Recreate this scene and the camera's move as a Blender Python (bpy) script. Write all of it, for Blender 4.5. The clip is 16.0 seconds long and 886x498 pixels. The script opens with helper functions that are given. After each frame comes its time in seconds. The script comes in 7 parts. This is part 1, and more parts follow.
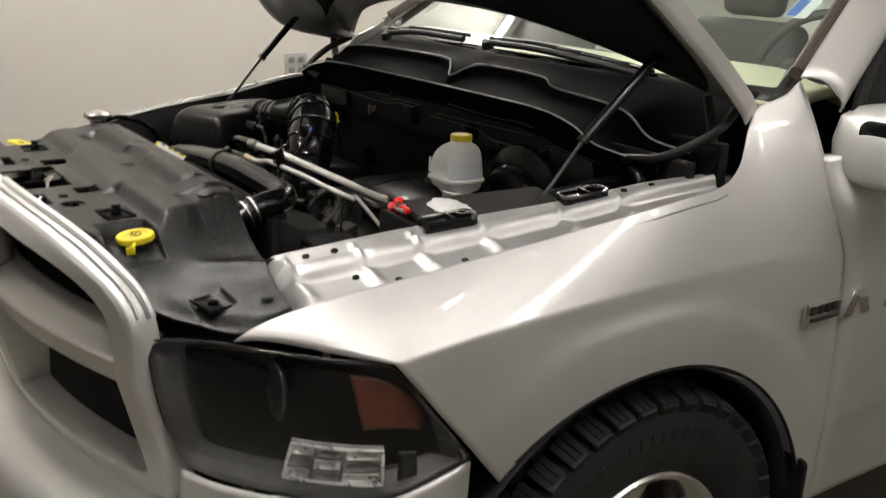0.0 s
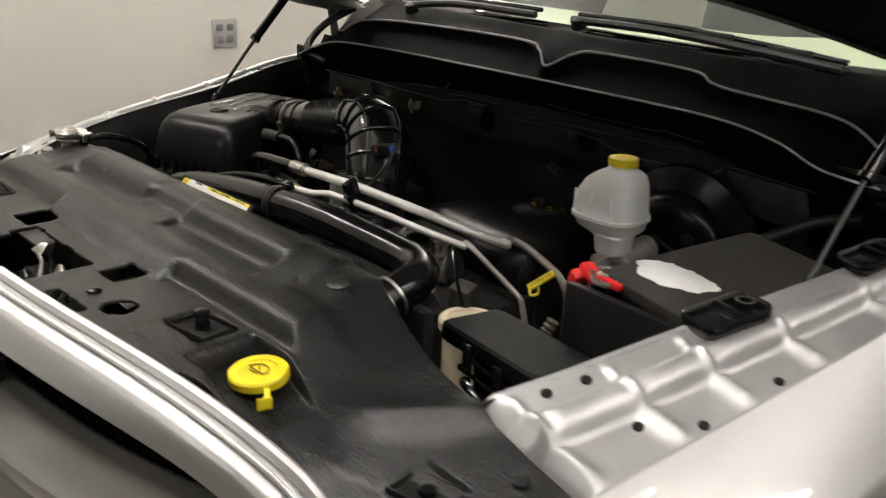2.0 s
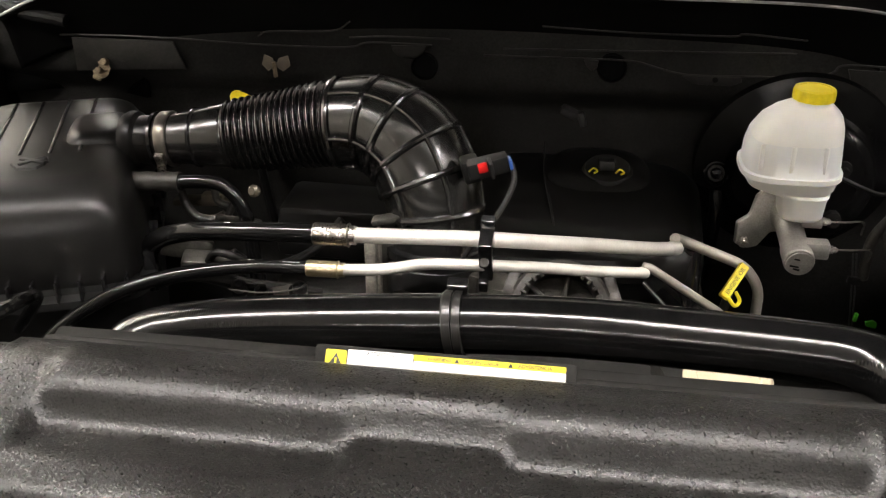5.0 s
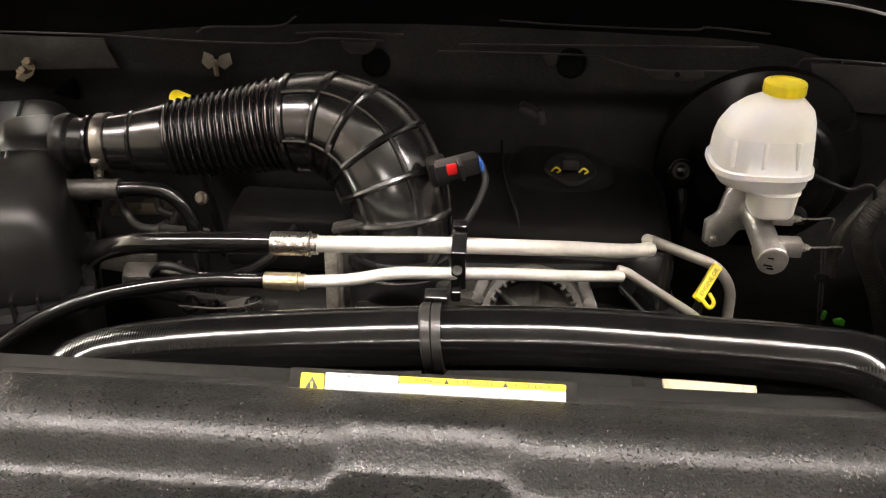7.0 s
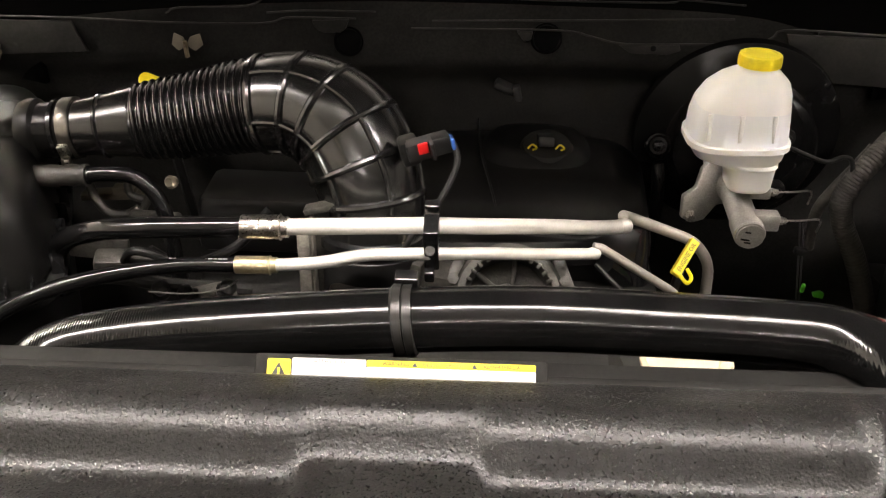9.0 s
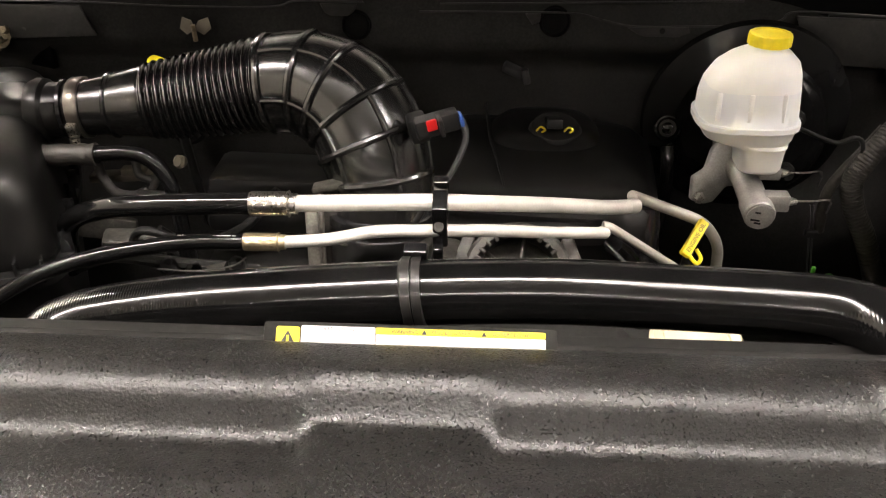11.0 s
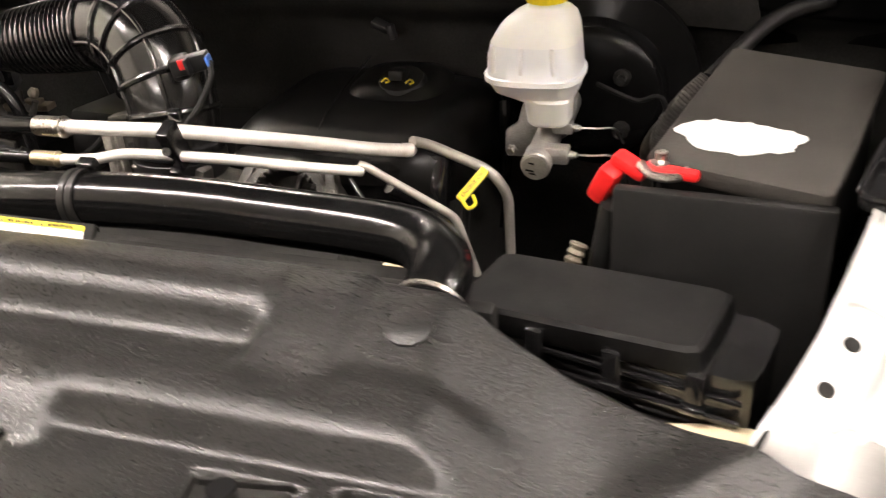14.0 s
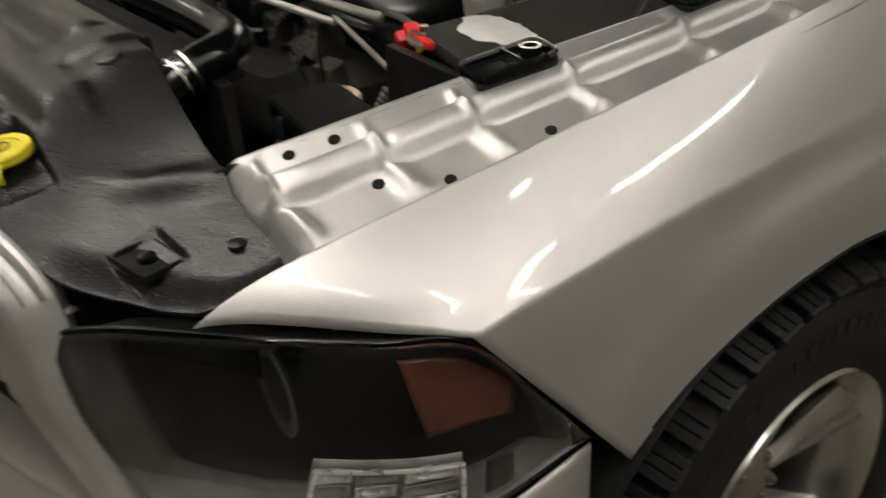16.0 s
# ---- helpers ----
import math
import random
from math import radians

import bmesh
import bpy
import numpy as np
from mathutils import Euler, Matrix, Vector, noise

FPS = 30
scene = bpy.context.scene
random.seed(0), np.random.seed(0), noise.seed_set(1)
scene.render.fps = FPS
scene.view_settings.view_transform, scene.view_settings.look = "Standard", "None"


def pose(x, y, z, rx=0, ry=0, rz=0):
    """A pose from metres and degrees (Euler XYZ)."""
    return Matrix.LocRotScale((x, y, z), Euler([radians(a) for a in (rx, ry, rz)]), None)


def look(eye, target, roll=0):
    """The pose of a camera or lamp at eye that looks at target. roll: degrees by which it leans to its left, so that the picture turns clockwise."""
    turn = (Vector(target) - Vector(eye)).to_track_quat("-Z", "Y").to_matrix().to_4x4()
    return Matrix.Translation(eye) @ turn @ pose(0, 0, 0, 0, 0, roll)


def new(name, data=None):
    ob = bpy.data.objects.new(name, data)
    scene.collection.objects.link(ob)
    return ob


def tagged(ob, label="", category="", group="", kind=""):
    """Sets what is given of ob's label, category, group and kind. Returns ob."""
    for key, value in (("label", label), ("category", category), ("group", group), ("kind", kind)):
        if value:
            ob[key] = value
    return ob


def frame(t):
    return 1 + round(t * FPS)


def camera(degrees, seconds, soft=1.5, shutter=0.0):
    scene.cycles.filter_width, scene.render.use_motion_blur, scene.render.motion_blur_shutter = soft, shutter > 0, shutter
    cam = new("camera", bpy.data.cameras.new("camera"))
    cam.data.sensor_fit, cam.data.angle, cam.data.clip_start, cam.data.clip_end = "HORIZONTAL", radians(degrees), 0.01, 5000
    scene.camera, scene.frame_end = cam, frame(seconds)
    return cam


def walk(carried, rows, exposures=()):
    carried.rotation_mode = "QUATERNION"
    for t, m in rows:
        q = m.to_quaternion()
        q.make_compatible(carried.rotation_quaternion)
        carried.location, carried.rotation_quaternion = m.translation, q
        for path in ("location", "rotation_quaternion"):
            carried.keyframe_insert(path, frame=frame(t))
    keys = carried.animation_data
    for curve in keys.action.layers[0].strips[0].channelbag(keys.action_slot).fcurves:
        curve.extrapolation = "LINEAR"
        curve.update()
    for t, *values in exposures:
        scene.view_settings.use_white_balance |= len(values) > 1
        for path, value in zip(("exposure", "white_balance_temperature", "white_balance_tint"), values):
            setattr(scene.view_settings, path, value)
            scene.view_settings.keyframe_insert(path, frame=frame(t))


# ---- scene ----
cam = camera(49.8, 16.0, soft=1.2, shutter=0.4)
PATH = [
    (0, (2.123, -0.183, 1.632), (0.554, 0.906, 1.039), 2.1),
    (0.5, (1.907, -0.265, 1.636), (0.417, 0.937, 1.057), -0.1),
    (1, (1.756, -0.317, 1.637), (0.342, 0.936, 0.982), 2.3),
    (1.5, (1.533, -0.265, 1.624), (0.127, 1.018, 1.01), 2.1),
    (2, (1.274, -0.218, 1.62), (-0.075, 1.094, 0.941), 2.7),
    (2.5, (1.004, -0.263, 1.632), (-0.255, 1.144, 0.972), 0.8),
    (3, (0.771, -0.283, 1.622), (-0.407, 1.149, 0.872), 0.3),
    (3.5, (0.543, -0.186, 1.605), (-0.456, 1.353, 0.807), -1.9),
    (4, (0.354, -0.102, 1.596), (-0.398, 1.538, 0.733), -0.3),
    (4.2, (0.273, -0.1, 1.616), (-0.323, 1.569, 0.691), -1.0),
    (6.3, (0.017, -0.048, 1.599), (-0.107, 1.709, 0.651), 1.0),
    (6.5, (0.02, -0.04, 1.591), (-0.098, 1.718, 0.646), 1.2),
    (7, (0.027, -0.035, 1.59), (-0.073, 1.723, 0.643), 1.1),
    (7.5, (0.029, -0.027, 1.591), (-0.064, 1.725, 0.631), 0.8),
    (8, (0.033, -0.028, 1.591), (-0.05, 1.721, 0.624), 0.8),
    (8.5, (0.039, -0.025, 1.59), (-0.045, 1.718, 0.613), 0.6),
    (9, (0.043, -0.024, 1.587), (-0.033, 1.714, 0.6), 0.4),
    (9.2, (0.044, -0.02, 1.583), (-0.029, 1.717, 0.595), 0.6),
    (11.3, (0.041, -0.04, 1.565), (-0.052, 1.698, 0.58), 0.1),
    (11.5, (0.036, -0.045, 1.571), (-0.053, 1.695, 0.588), 0.3),
    (12, (0.034, -0.064, 1.574), (-0.004, 1.679, 0.595), 0.9),
    (12.5, (0.043, -0.104, 1.579), (0.029, 1.602, 0.537), 0.1),
    (13, (0.138, -0.113, 1.583), (0.198, 1.569, 0.503), -1.8),
    (13.5, (0.385, -0.043, 1.546), (0.062, 1.633, 0.505), -0.7),
    (14, (0.617, -0.049, 1.556), (0.029, 1.573, 0.545), -4.2),
    (14.5, (0.84, -0.144, 1.552), (0.085, 1.394, 0.521), -0.4),
    (15, (1.059, -0.105, 1.574), (0.153, 1.333, 0.521), -0.6),
    (15.5, (1.308, 0.055, 1.539), (0.245, 1.337, 0.431), 3.6),
    (16, (1.512, 0.101, 1.539), (0.137, 1.127, 0.511), -3.8),
]
EXPOSURE = [(0, 0.48, 6500, 10), (1, 0.44, 6500, 10), (2, 0.5, 6500, 10), (2.5, 0.87, 6500, 10.5), (3, 0.92, 6500, 10.5), (3.5, 1.12, 6500, 10), (4, 1.62, 6500, 10), (5.2, 1.75, 6700, 12), (6.5, 2.0, 6900, 14), (9, 2.03, 6900, 14), (11.5, 2.12, 6900, 14), (12, 2.18, 6900, 14), (12.5, 2.22, 6900, 14.5), (13, 2.28, 6950, 16), (13.5, 2.32, 7000, 16), (14, 2.2, 6950, 16), (14.5, 1.15, 6500, 11), (15, 0.36, 6400, 9), (15.5, -0.06, 6750, 10), (16, 0.06, 6800, 9)]
walk(cam, [(t, look(eye, target, roll)) for t, eye, target, roll in PATH], EXPOSURE)

# ---- world and light ----
world = bpy.data.worlds.new("world")
scene.world = world
world.use_nodes = True
world.node_tree.nodes["Background"].inputs[0].default_value = (0.9, 0.93, 1.0, 1)
world.node_tree.nodes["Background"].inputs[1].default_value = 0.01
scene.view_settings.exposure = 0.0
TUBE_STRENGTH = 108.0


# ---- materials ----
def material(name, base, rough=0.5, metal=0.0, grain=0.0, grain_size=400.0, bump=0.0, bump_size=300.0,
             stain=0.0, stain_size=6.0, coat=0.0, spec=0.5, coat_rough=0.05, detail=3.0, uneven=0.035):
    """A surface with variation at two scales (grain and stains) and fine relief."""
    m = bpy.data.materials.new(name)
    m.use_nodes = True
    nt = m.node_tree
    b = nt.nodes["Principled BSDF"]
    b.inputs["Base Color"].default_value = (*base, 1)
    b.inputs["Roughness"].default_value = rough
    b.inputs["Metallic"].default_value = metal
    b.inputs["Coat Weight"].default_value = coat
    b.inputs["Coat Roughness"].default_value = coat_rough
    b.inputs["Specular IOR Level"].default_value = spec
    tc = nt.nodes.new("ShaderNodeTexCoord")
    colour = None
    for amount, size, detail in ((stain, stain_size, 6.0), (grain, grain_size, 2.0)):
        if not amount:
            continue
        n = nt.nodes.new("ShaderNodeTexNoise")
        n.inputs["Scale"].default_value = size
        n.inputs["Detail"].default_value = detail
        n.inputs["Roughness"].default_value = 0.6
        nt.links.new(tc.outputs["Object"], n.inputs["Vector"])
        r = nt.nodes.new("ShaderNodeMapRange")
        r.inputs["From Min"].default_value, r.inputs["From Max"].default_value = 0.3, 0.7
        r.inputs["To Min"].default_value, r.inputs["To Max"].default_value = 1 - amount, 1 + amount
        nt.links.new(n.outputs["Fac"], r.inputs["Value"])
        mix = nt.nodes.new("ShaderNodeMix")
        mix.data_type, mix.blend_type = "RGBA", "MULTIPLY"
        mix.inputs[0].default_value = 1.0
        if colour:
            nt.links.new(colour, mix.inputs[6])
        else:
            mix.inputs[6].default_value = (*base, 1)
        nt.links.new(r.outputs["Result"], mix.inputs[7])
        colour = mix.outputs[2]
        rr = nt.nodes.new("ShaderNodeMapRange")
        rr.inputs["To Min"].default_value, rr.inputs["To Max"].default_value = max(rough - uneven, 0.02), min(rough + uneven, 1)
        nt.links.new(n.outputs["Fac"], rr.inputs["Value"])
        nt.links.new(rr.outputs["Result"], b.inputs["Roughness"])
    if colour:
        nt.links.new(colour, b.inputs["Base Color"])
    if bump:
        n = nt.nodes.new("ShaderNodeTexNoise")
        n.inputs["Scale"].default_value = bump_size
        n.inputs["Detail"].default_value = detail
        nt.links.new(tc.outputs["Object"], n.inputs["Vector"])
        bp = nt.nodes.new("ShaderNodeBump")
        bp.inputs["Strength"].default_value = bump
        bp.inputs["Distance"].default_value = 0.002
        nt.links.new(n.outputs["Fac"], bp.inputs["Height"])
        nt.links.new(bp.outputs["Normal"], b.inputs["Normal"])
    return m


def glow(name, colour, strength):
    m = bpy.data.materials.new(name)
    m.use_nodes = True
    b = m.node_tree.nodes["Principled BSDF"]
    b.inputs["Base Color"].default_value = (0.8, 0.8, 0.8, 1)
    b.inputs["Emission Color"].default_value = (*colour, 1)
    b.inputs["Emission Strength"].default_value = strength
    return m


def glass(name, colour=(1, 1, 1), rough=0.0, ior=1.45):
    m = bpy.data.materials.new(name)
    m.use_nodes = True
    b = m.node_tree.nodes["Principled BSDF"]
    b.inputs["Base Color"].default_value = (*colour, 1)
    b.inputs["Transmission Weight"].default_value = 1.0
    b.inputs["Roughness"].default_value = rough
    b.inputs["IOR"].default_value = ior
    return m


SILVER = material("silver_paint", (0.64, 0.63, 0.61), 0.45, 0.62, grain=0.03, grain_size=2500, stain=0.02, stain_size=3, coat=0.5, coat_rough=0.02)
SILVER_DULL = material("silver_primer_paint", (0.52, 0.515, 0.50), 0.44, 0.70, grain=0.06, grain_size=900, stain=0.10, stain_size=14)
COVER = material("textured_black_plastic", (0.0105, 0.0102, 0.0098), 0.30, grain=0.35, grain_size=560, stain=0.18, stain_size=9, bump=0.30, bump_size=470, spec=0.28, detail=4.0, uneven=0.16)
PLASTIC = material("satin_black_plastic", (0.007, 0.007, 0.0072), 0.19, stain=0.05, stain_size=18, spec=0.48)
DUCT = material("glossy_black_duct_plastic", (0.0085, 0.0083, 0.0080), 0.20, spec=0.75, stain=0.2, stain_size=16)
MATT = material("matt_black_plastic", (0.009, 0.009, 0.0088), 0.5, spec=0.25, grain=0.15, grain_size=300, stain=0.3, stain_size=12)
RUBBER = material("glossy_black_rubber", (0.004, 0.004, 0.004), 0.10, spec=0.38, stain=0.25, stain_size=30, bump=0.03, bump_size=900)
SOOT = material("dark_painted_metal", (0.0125, 0.0122, 0.0115), 0.7, spec=0.08, grain=0.3, grain_size=250, stain=0.35, stain_size=9)
DULLGREY = material("dull_grey_metal", (0.055, 0.053, 0.048), 0.45, 0.3, stain=0.3, stain_size=30)
BATFELT = material("brownish_battery_felt", (0.022, 0.0198, 0.0172), 0.8, grain=0.4, grain_size=900, stain=0.25, stain_size=10, bump=0.4, bump_size=800, spec=0.2)
FELT = material("black_felt", (0.010, 0.010, 0.0096), 0.85, grain=0.4, grain_size=900, stain=0.2, stain_size=10, bump=0.4, bump_size=800, spec=0.18)
ALU = material("dull_aluminium_tube", (0.60, 0.58, 0.535), 0.48, 0.45, grain=0.08, grain_size=600, stain=0.12, stain_size=25)
# darker copy of the tube aluminium, for pipe runs turned from the light
ALU_SHADED = material("shaded_aluminium_tube", (0.36, 0.34, 0.30), 0.48, 0.5, grain=0.1, grain_size=600, stain=0.2, stain_size=25)
CAST = material("cast_aluminium", (0.40, 0.39, 0.36), 0.48, 0.8, grain=0.15, grain_size=500, stain=0.25, stain_size=25)
CLAMPSTEEL = material("dull_clamp_steel", (0.16, 0.15, 0.13), 0.30, 0.9, stain=0.35, stain_size=50)
STEEL = material("bright_steel", (0.46, 0.44, 0.40), 0.28, 1.0, grain=0.1, grain_size=500, stain=0.2, stain_size=60)
BRASS = material("yellow_zinc_steel", (0.52, 0.44, 0.28), 0.35, 0.9, grain=0.1, grain_size=500, stain=0.25, stain_size=60)
RIMMETAL = material("machined_alloy", (0.72, 0.71, 0.68), 0.24, 1.0, stain=0.12, stain_size=14)
CHROME = material("chrome", (0.75, 0.74, 0.72), 0.08, 1.0)
YELLOW = material("yellow_plastic", (0.78, 0.63, 0.016), 0.38, grain=0.05, grain_size=300, stain=0.08, stain_size=40)
YELLOW_INK = material("dark_ink", (0.20, 0.13, 0.004), 0.5)
RED = material("red_plastic", (0.55, 0.012, 0.012), 0.38, stain=0.15, stain_size=40)
GREEN = material("green_plastic", (0.08, 0.50, 0.03), 0.4)
BLUE = material("blue_plastic", (0.03, 0.10, 0.35), 0.4)
WHITEP = material("white_print", (0.60, 0.60, 0.58), 0.5, stain=0.08, stain_size=60)
BLACKP = material("black_print", (0.02, 0.02, 0.02), 0.5)
LABELY = material("yellow_print", (0.66, 0.52, 0.015), 0.45)
BEIGE = material("beige_plastic", (0.55, 0.47, 0.32), 0.45, stain=0.12, stain_size=30)
COWL = material("cowl_black_plastic", (0.0026, 0.0026, 0.0025), 0.7, spec=0.04, stain=0.3, stain_size=14)
RODSTEEL = material("dark_rod_steel", (0.035, 0.035, 0.035), 0.4, 0.3, stain=0.2, stain_size=40)
CLOUDY = material("cloudy_lamp_plastic", (0.28, 0.275, 0.26), 0.35, 0.3, stain=0.35, stain_size=22)
SLEEVE = material("dusty_sleeve", (0.10, 0.085, 0.060), 0.6, stain=0.3, stain_size=30)
WRAP = material("dusty_black_plastic", (0.0075, 0.0073, 0.0070), 0.46, spec=0.16, grain=0.2, grain_size=400, stain=0.3, stain_size=14)
FOAM = material("grey_foam_rubber", (0.022, 0.0205, 0.0175), 0.5, grain=0.15, grain_size=500, stain=0.25, stain_size=25, bump=0.2, bump_size=350)
LIDBLACK = material("worn_satin_black_plastic", (0.006, 0.0058, 0.0056), 0.32, spec=0.15, grain=0.2, grain_size=300, stain=0.35, stain_size=12)
BOOSTBLACK = material("gloss_black_steel", (0.005, 0.005, 0.005), 0.26, spec=0.13, stain=0.3, stain_size=14)
CLAMPGREY = material("grey_satin_nylon", (0.014, 0.0135, 0.0125), 0.34, spec=0.4, stain=0.25, stain_size=60)
POSTGREY = material("grimy_bare_casting", (0.15, 0.14, 0.12), 0.55, 0.3, grain=0.25, grain_size=350, stain=0.5, stain_size=45, bump=0.2, bump_size=400)
LIDDARK = material("dull_black_lid_plastic", (0.0055, 0.0054, 0.0053), 0.55, spec=0.08, grain=0.3, grain_size=400, stain=0.6, stain_size=20)
LOOM = material("dusty_grey_loom_tape", (0.030, 0.028, 0.024), 0.5, spec=0.35, grain=0.3, grain_size=300, stain=0.5, stain_size=22, bump=0.3, bump_size=250)
GRIME = material("grimy_cast_metal", (0.038, 0.036, 0.031), 0.5, 0.3, grain=0.3, grain_size=350, stain=0.6, stain_size=45, bump=0.3, bump_size=400)
FIREPAINT = material("dusty_dark_firewall_paint", (0.0145, 0.0142, 0.0132), 0.6, spec=0.14, grain=0.3, grain_size=250, stain=0.45, stain_size=9)
PLATEGREY = material("worn_grey_panel_paint", (0.019, 0.0185, 0.0170), 0.5, spec=0.22, grain=0.2, grain_size=250, stain=0.45, stain_size=16)
SEAM = material("worn_seam_edge", (0.018, 0.0175, 0.016), 0.35, spec=0.3, stain=0.5, stain_size=20)
HOLE = material("deep_black_hole", (0.0025, 0.0025, 0.0025), 0.7, spec=0.05)
RUST = material("rusty_steel", (0.17, 0.135, 0.085), 0.7, grain=0.4, grain_size=500, stain=0.5, stain_size=60, bump=0.4, bump_size=500)
# pale colour stands in for the glossy shine on black edges
EDGE = material("pale_edge_glint", (0.42, 0.42, 0.41), 0.35, spec=0.5, stain=0.4, stain_size=14)
TYRE = material("tyre_rubber", (0.013, 0.013, 0.013), 0.62, grain=0.25, grain_size=300, stain=0.35, stain_size=12, bump=0.25, bump_size=350, spec=0.35)
BROWN = material("dark_brown_trim", (0.050, 0.036, 0.028), 0.55, stain=0.15, stain_size=10)
DASH = material("tan_dashboard", (0.55, 0.51, 0.36), 0.6, stain=0.06, stain_size=8, bump=0.2, bump_size=500)
CABIN = material("dark_cabin_trim", (0.035, 0.034, 0.032), 0.7, stain=0.2, stain_size=6)
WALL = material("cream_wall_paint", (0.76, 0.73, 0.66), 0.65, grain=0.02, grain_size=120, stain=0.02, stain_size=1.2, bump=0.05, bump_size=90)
# two greys that set how much light the unseen walls bounce
DIM = material("low_bounce_wall_grey", (0.10, 0.097, 0.09), 0.7, grain=0.03, grain_size=120, stain=0.06, stain_size=1.2)
EAST = material("side_bounce_wall_grey", (0.22, 0.213, 0.20), 0.7, grain=0.03, grain_size=120, stain=0.04, stain_size=1.2)
CEIL = material("grey_ceiling_paint", (0.60, 0.59, 0.565), 0.8, stain=0.03, stain_size=1.5)
FLOOR = material("sealed_concrete", (0.150, 0.132, 0.100), 0.35, grain=0.10, grain_size=60, stain=0.15, stain_size=2.5, bump=0.05, bump_size=40)
WHITEMETAL = material("white_enamel", (0.75, 0.74, 0.72), 0.4, stain=0.03, stain_size=4)
OUTLET = material("outlet_plastic", (0.46, 0.45, 0.43), 0.4, stain=0.03, stain_size=30)
OUTLET_DARK = material("outlet_slots", (0.22, 0.215, 0.21), 0.5)
GLASS = glass("windscreen_glass", (0.80, 0.92, 0.87), 0.0, 1.85)
LENS = glass("headlight_lens", (0.97, 0.97, 0.97), 0.02, 1.28)
AMBER = material("amber_lens", (0.080, 0.020, 0.008), 0.35, stain=0.45, stain_size=25, coat=0.3)
SMOKE = material("smoked_bezel", (0.0105, 0.0103, 0.0098), 0.5, stain=0.3, stain_size=14, spec=0.3)
SMOKE2 = material("grey_bezel", (0.040, 0.039, 0.036), 0.42, stain=0.45, stain_size=10)
REFLECTOR = material("lamp_reflector", (0.75, 0.75, 0.73), 0.28, 0.7, stain=0.2, stain_size=60)
TUBEGLOW = glow("fluorescent_tube", (1.0, 0.955, 0.915), TUBE_STRENGTH)


def ribbed_rubber():
    """Black hose rubber with fine rings round it."""
    m = material("ringed_black_rubber", (0.004, 0.004, 0.004), 0.12, spec=0.40, stain=0.25, stain_size=30)
    nt = m.node_tree
    tc = nt.nodes.new("ShaderNodeTexCoord")
    wave = nt.nodes.new("ShaderNodeTexWave")
    wave.bands_direction = "X"
    wave.inputs["Scale"].default_value = 130.0
    wave.inputs["Distortion"].default_value = 1.5
    nt.links.new(tc.outputs["Object"], wave.inputs["Vector"])
    bp = nt.nodes.new("ShaderNodeBump")
    bp.inputs["Strength"].default_value = 0.13
    bp.inputs["Distance"].default_value = 0.001
    nt.links.new(wave.outputs["Fac"], bp.inputs["Height"])
    nt.links.new(bp.outputs["Normal"], nt.nodes["Principled BSDF"].inputs["Normal"])
    return m


def poly_plastic(name, colour):
    m = material(name, colour, 0.38, stain=0.04, stain_size=20, bump=0.03, bump_size=300)
    b = m.node_tree.nodes["Principled BSDF"]
    b.inputs["Subsurface Weight"].default_value = 0.35
    b.inputs["Subsurface Radius"].default_value = (0.02, 0.018, 0.013)
    b.inputs["Subsurface Scale"].default_value = 0.5
    return m


MILKY = poly_plastic("milky_polypropylene", (0.84, 0.83, 0.785))
MILKY_FILLED = poly_plastic("milky_polypropylene_with_fluid", (0.77, 0.775, 0.76))
HOSE = ribbed_rubber()

# ---- building helpers ----
ORIGIN = {}


def thing(name, at, label, category, group="", kind=""):
    ob = new(name)
    ob.empty_display_size = 0.05
    ob.location = at
    ORIGIN[ob.name] = Vector(at)
    return tagged(ob, label, category, group, kind)


def part(name, bm, mat, parent=None, label="", flat=False, angle=35, solid=0.0, offset=-1.0):
    """Links a bmesh, built in world places, as one mesh object under a thing or a part."""
    origin = ORIGIN[parent.name] if parent else Vector((0, 0, 0))
    bmesh.ops.translate(bm, verts=bm.verts, vec=-origin)
    if not flat:
        for f in bm.faces:
            f.smooth = True
    me = bpy.data.meshes.new(name)
    bm.normal_update()
    bm.to_mesh(me)
    bm.free()
    for m in (mat if isinstance(mat, (list, tuple)) else [mat]):
        me.materials.append(m)
    if not flat:
        me.set_sharp_from_angle(angle=radians(angle))
    ob = new(name, me)
    if parent:
        ob.parent = parent
        ORIGIN[ob.name] = origin
    if solid:
        mod = ob.modifiers.new("thickness", "SOLIDIFY")
        mod.thickness, mod.offset = solid, offset
    if label:
        ob["label"] = label
    return ob


def box(c, size, rot=(0, 0, 0), bevel=0.003, segs=2):
    bm = bmesh.new()
    bmesh.ops.create_cube(bm, size=1.0)
    bmesh.ops.scale(bm, vec=size, verts=bm.verts)
    if bevel:
        bmesh.ops.bevel(bm, geom=bm.edges[:], offset=min(bevel, min(size) * 0.45), segments=segs, affect="EDGES", profile=0.5)
    bm.transform(pose(*c, *rot))
    return bm


def join(*bms):
    out = bms[0]
    for b in bms[1:]:
        me = bpy.data.meshes.new("tmp")
        b.to_mesh(me)
        b.free()
        out.from_mesh(me)
        bpy.data.meshes.remove(me)
    return out


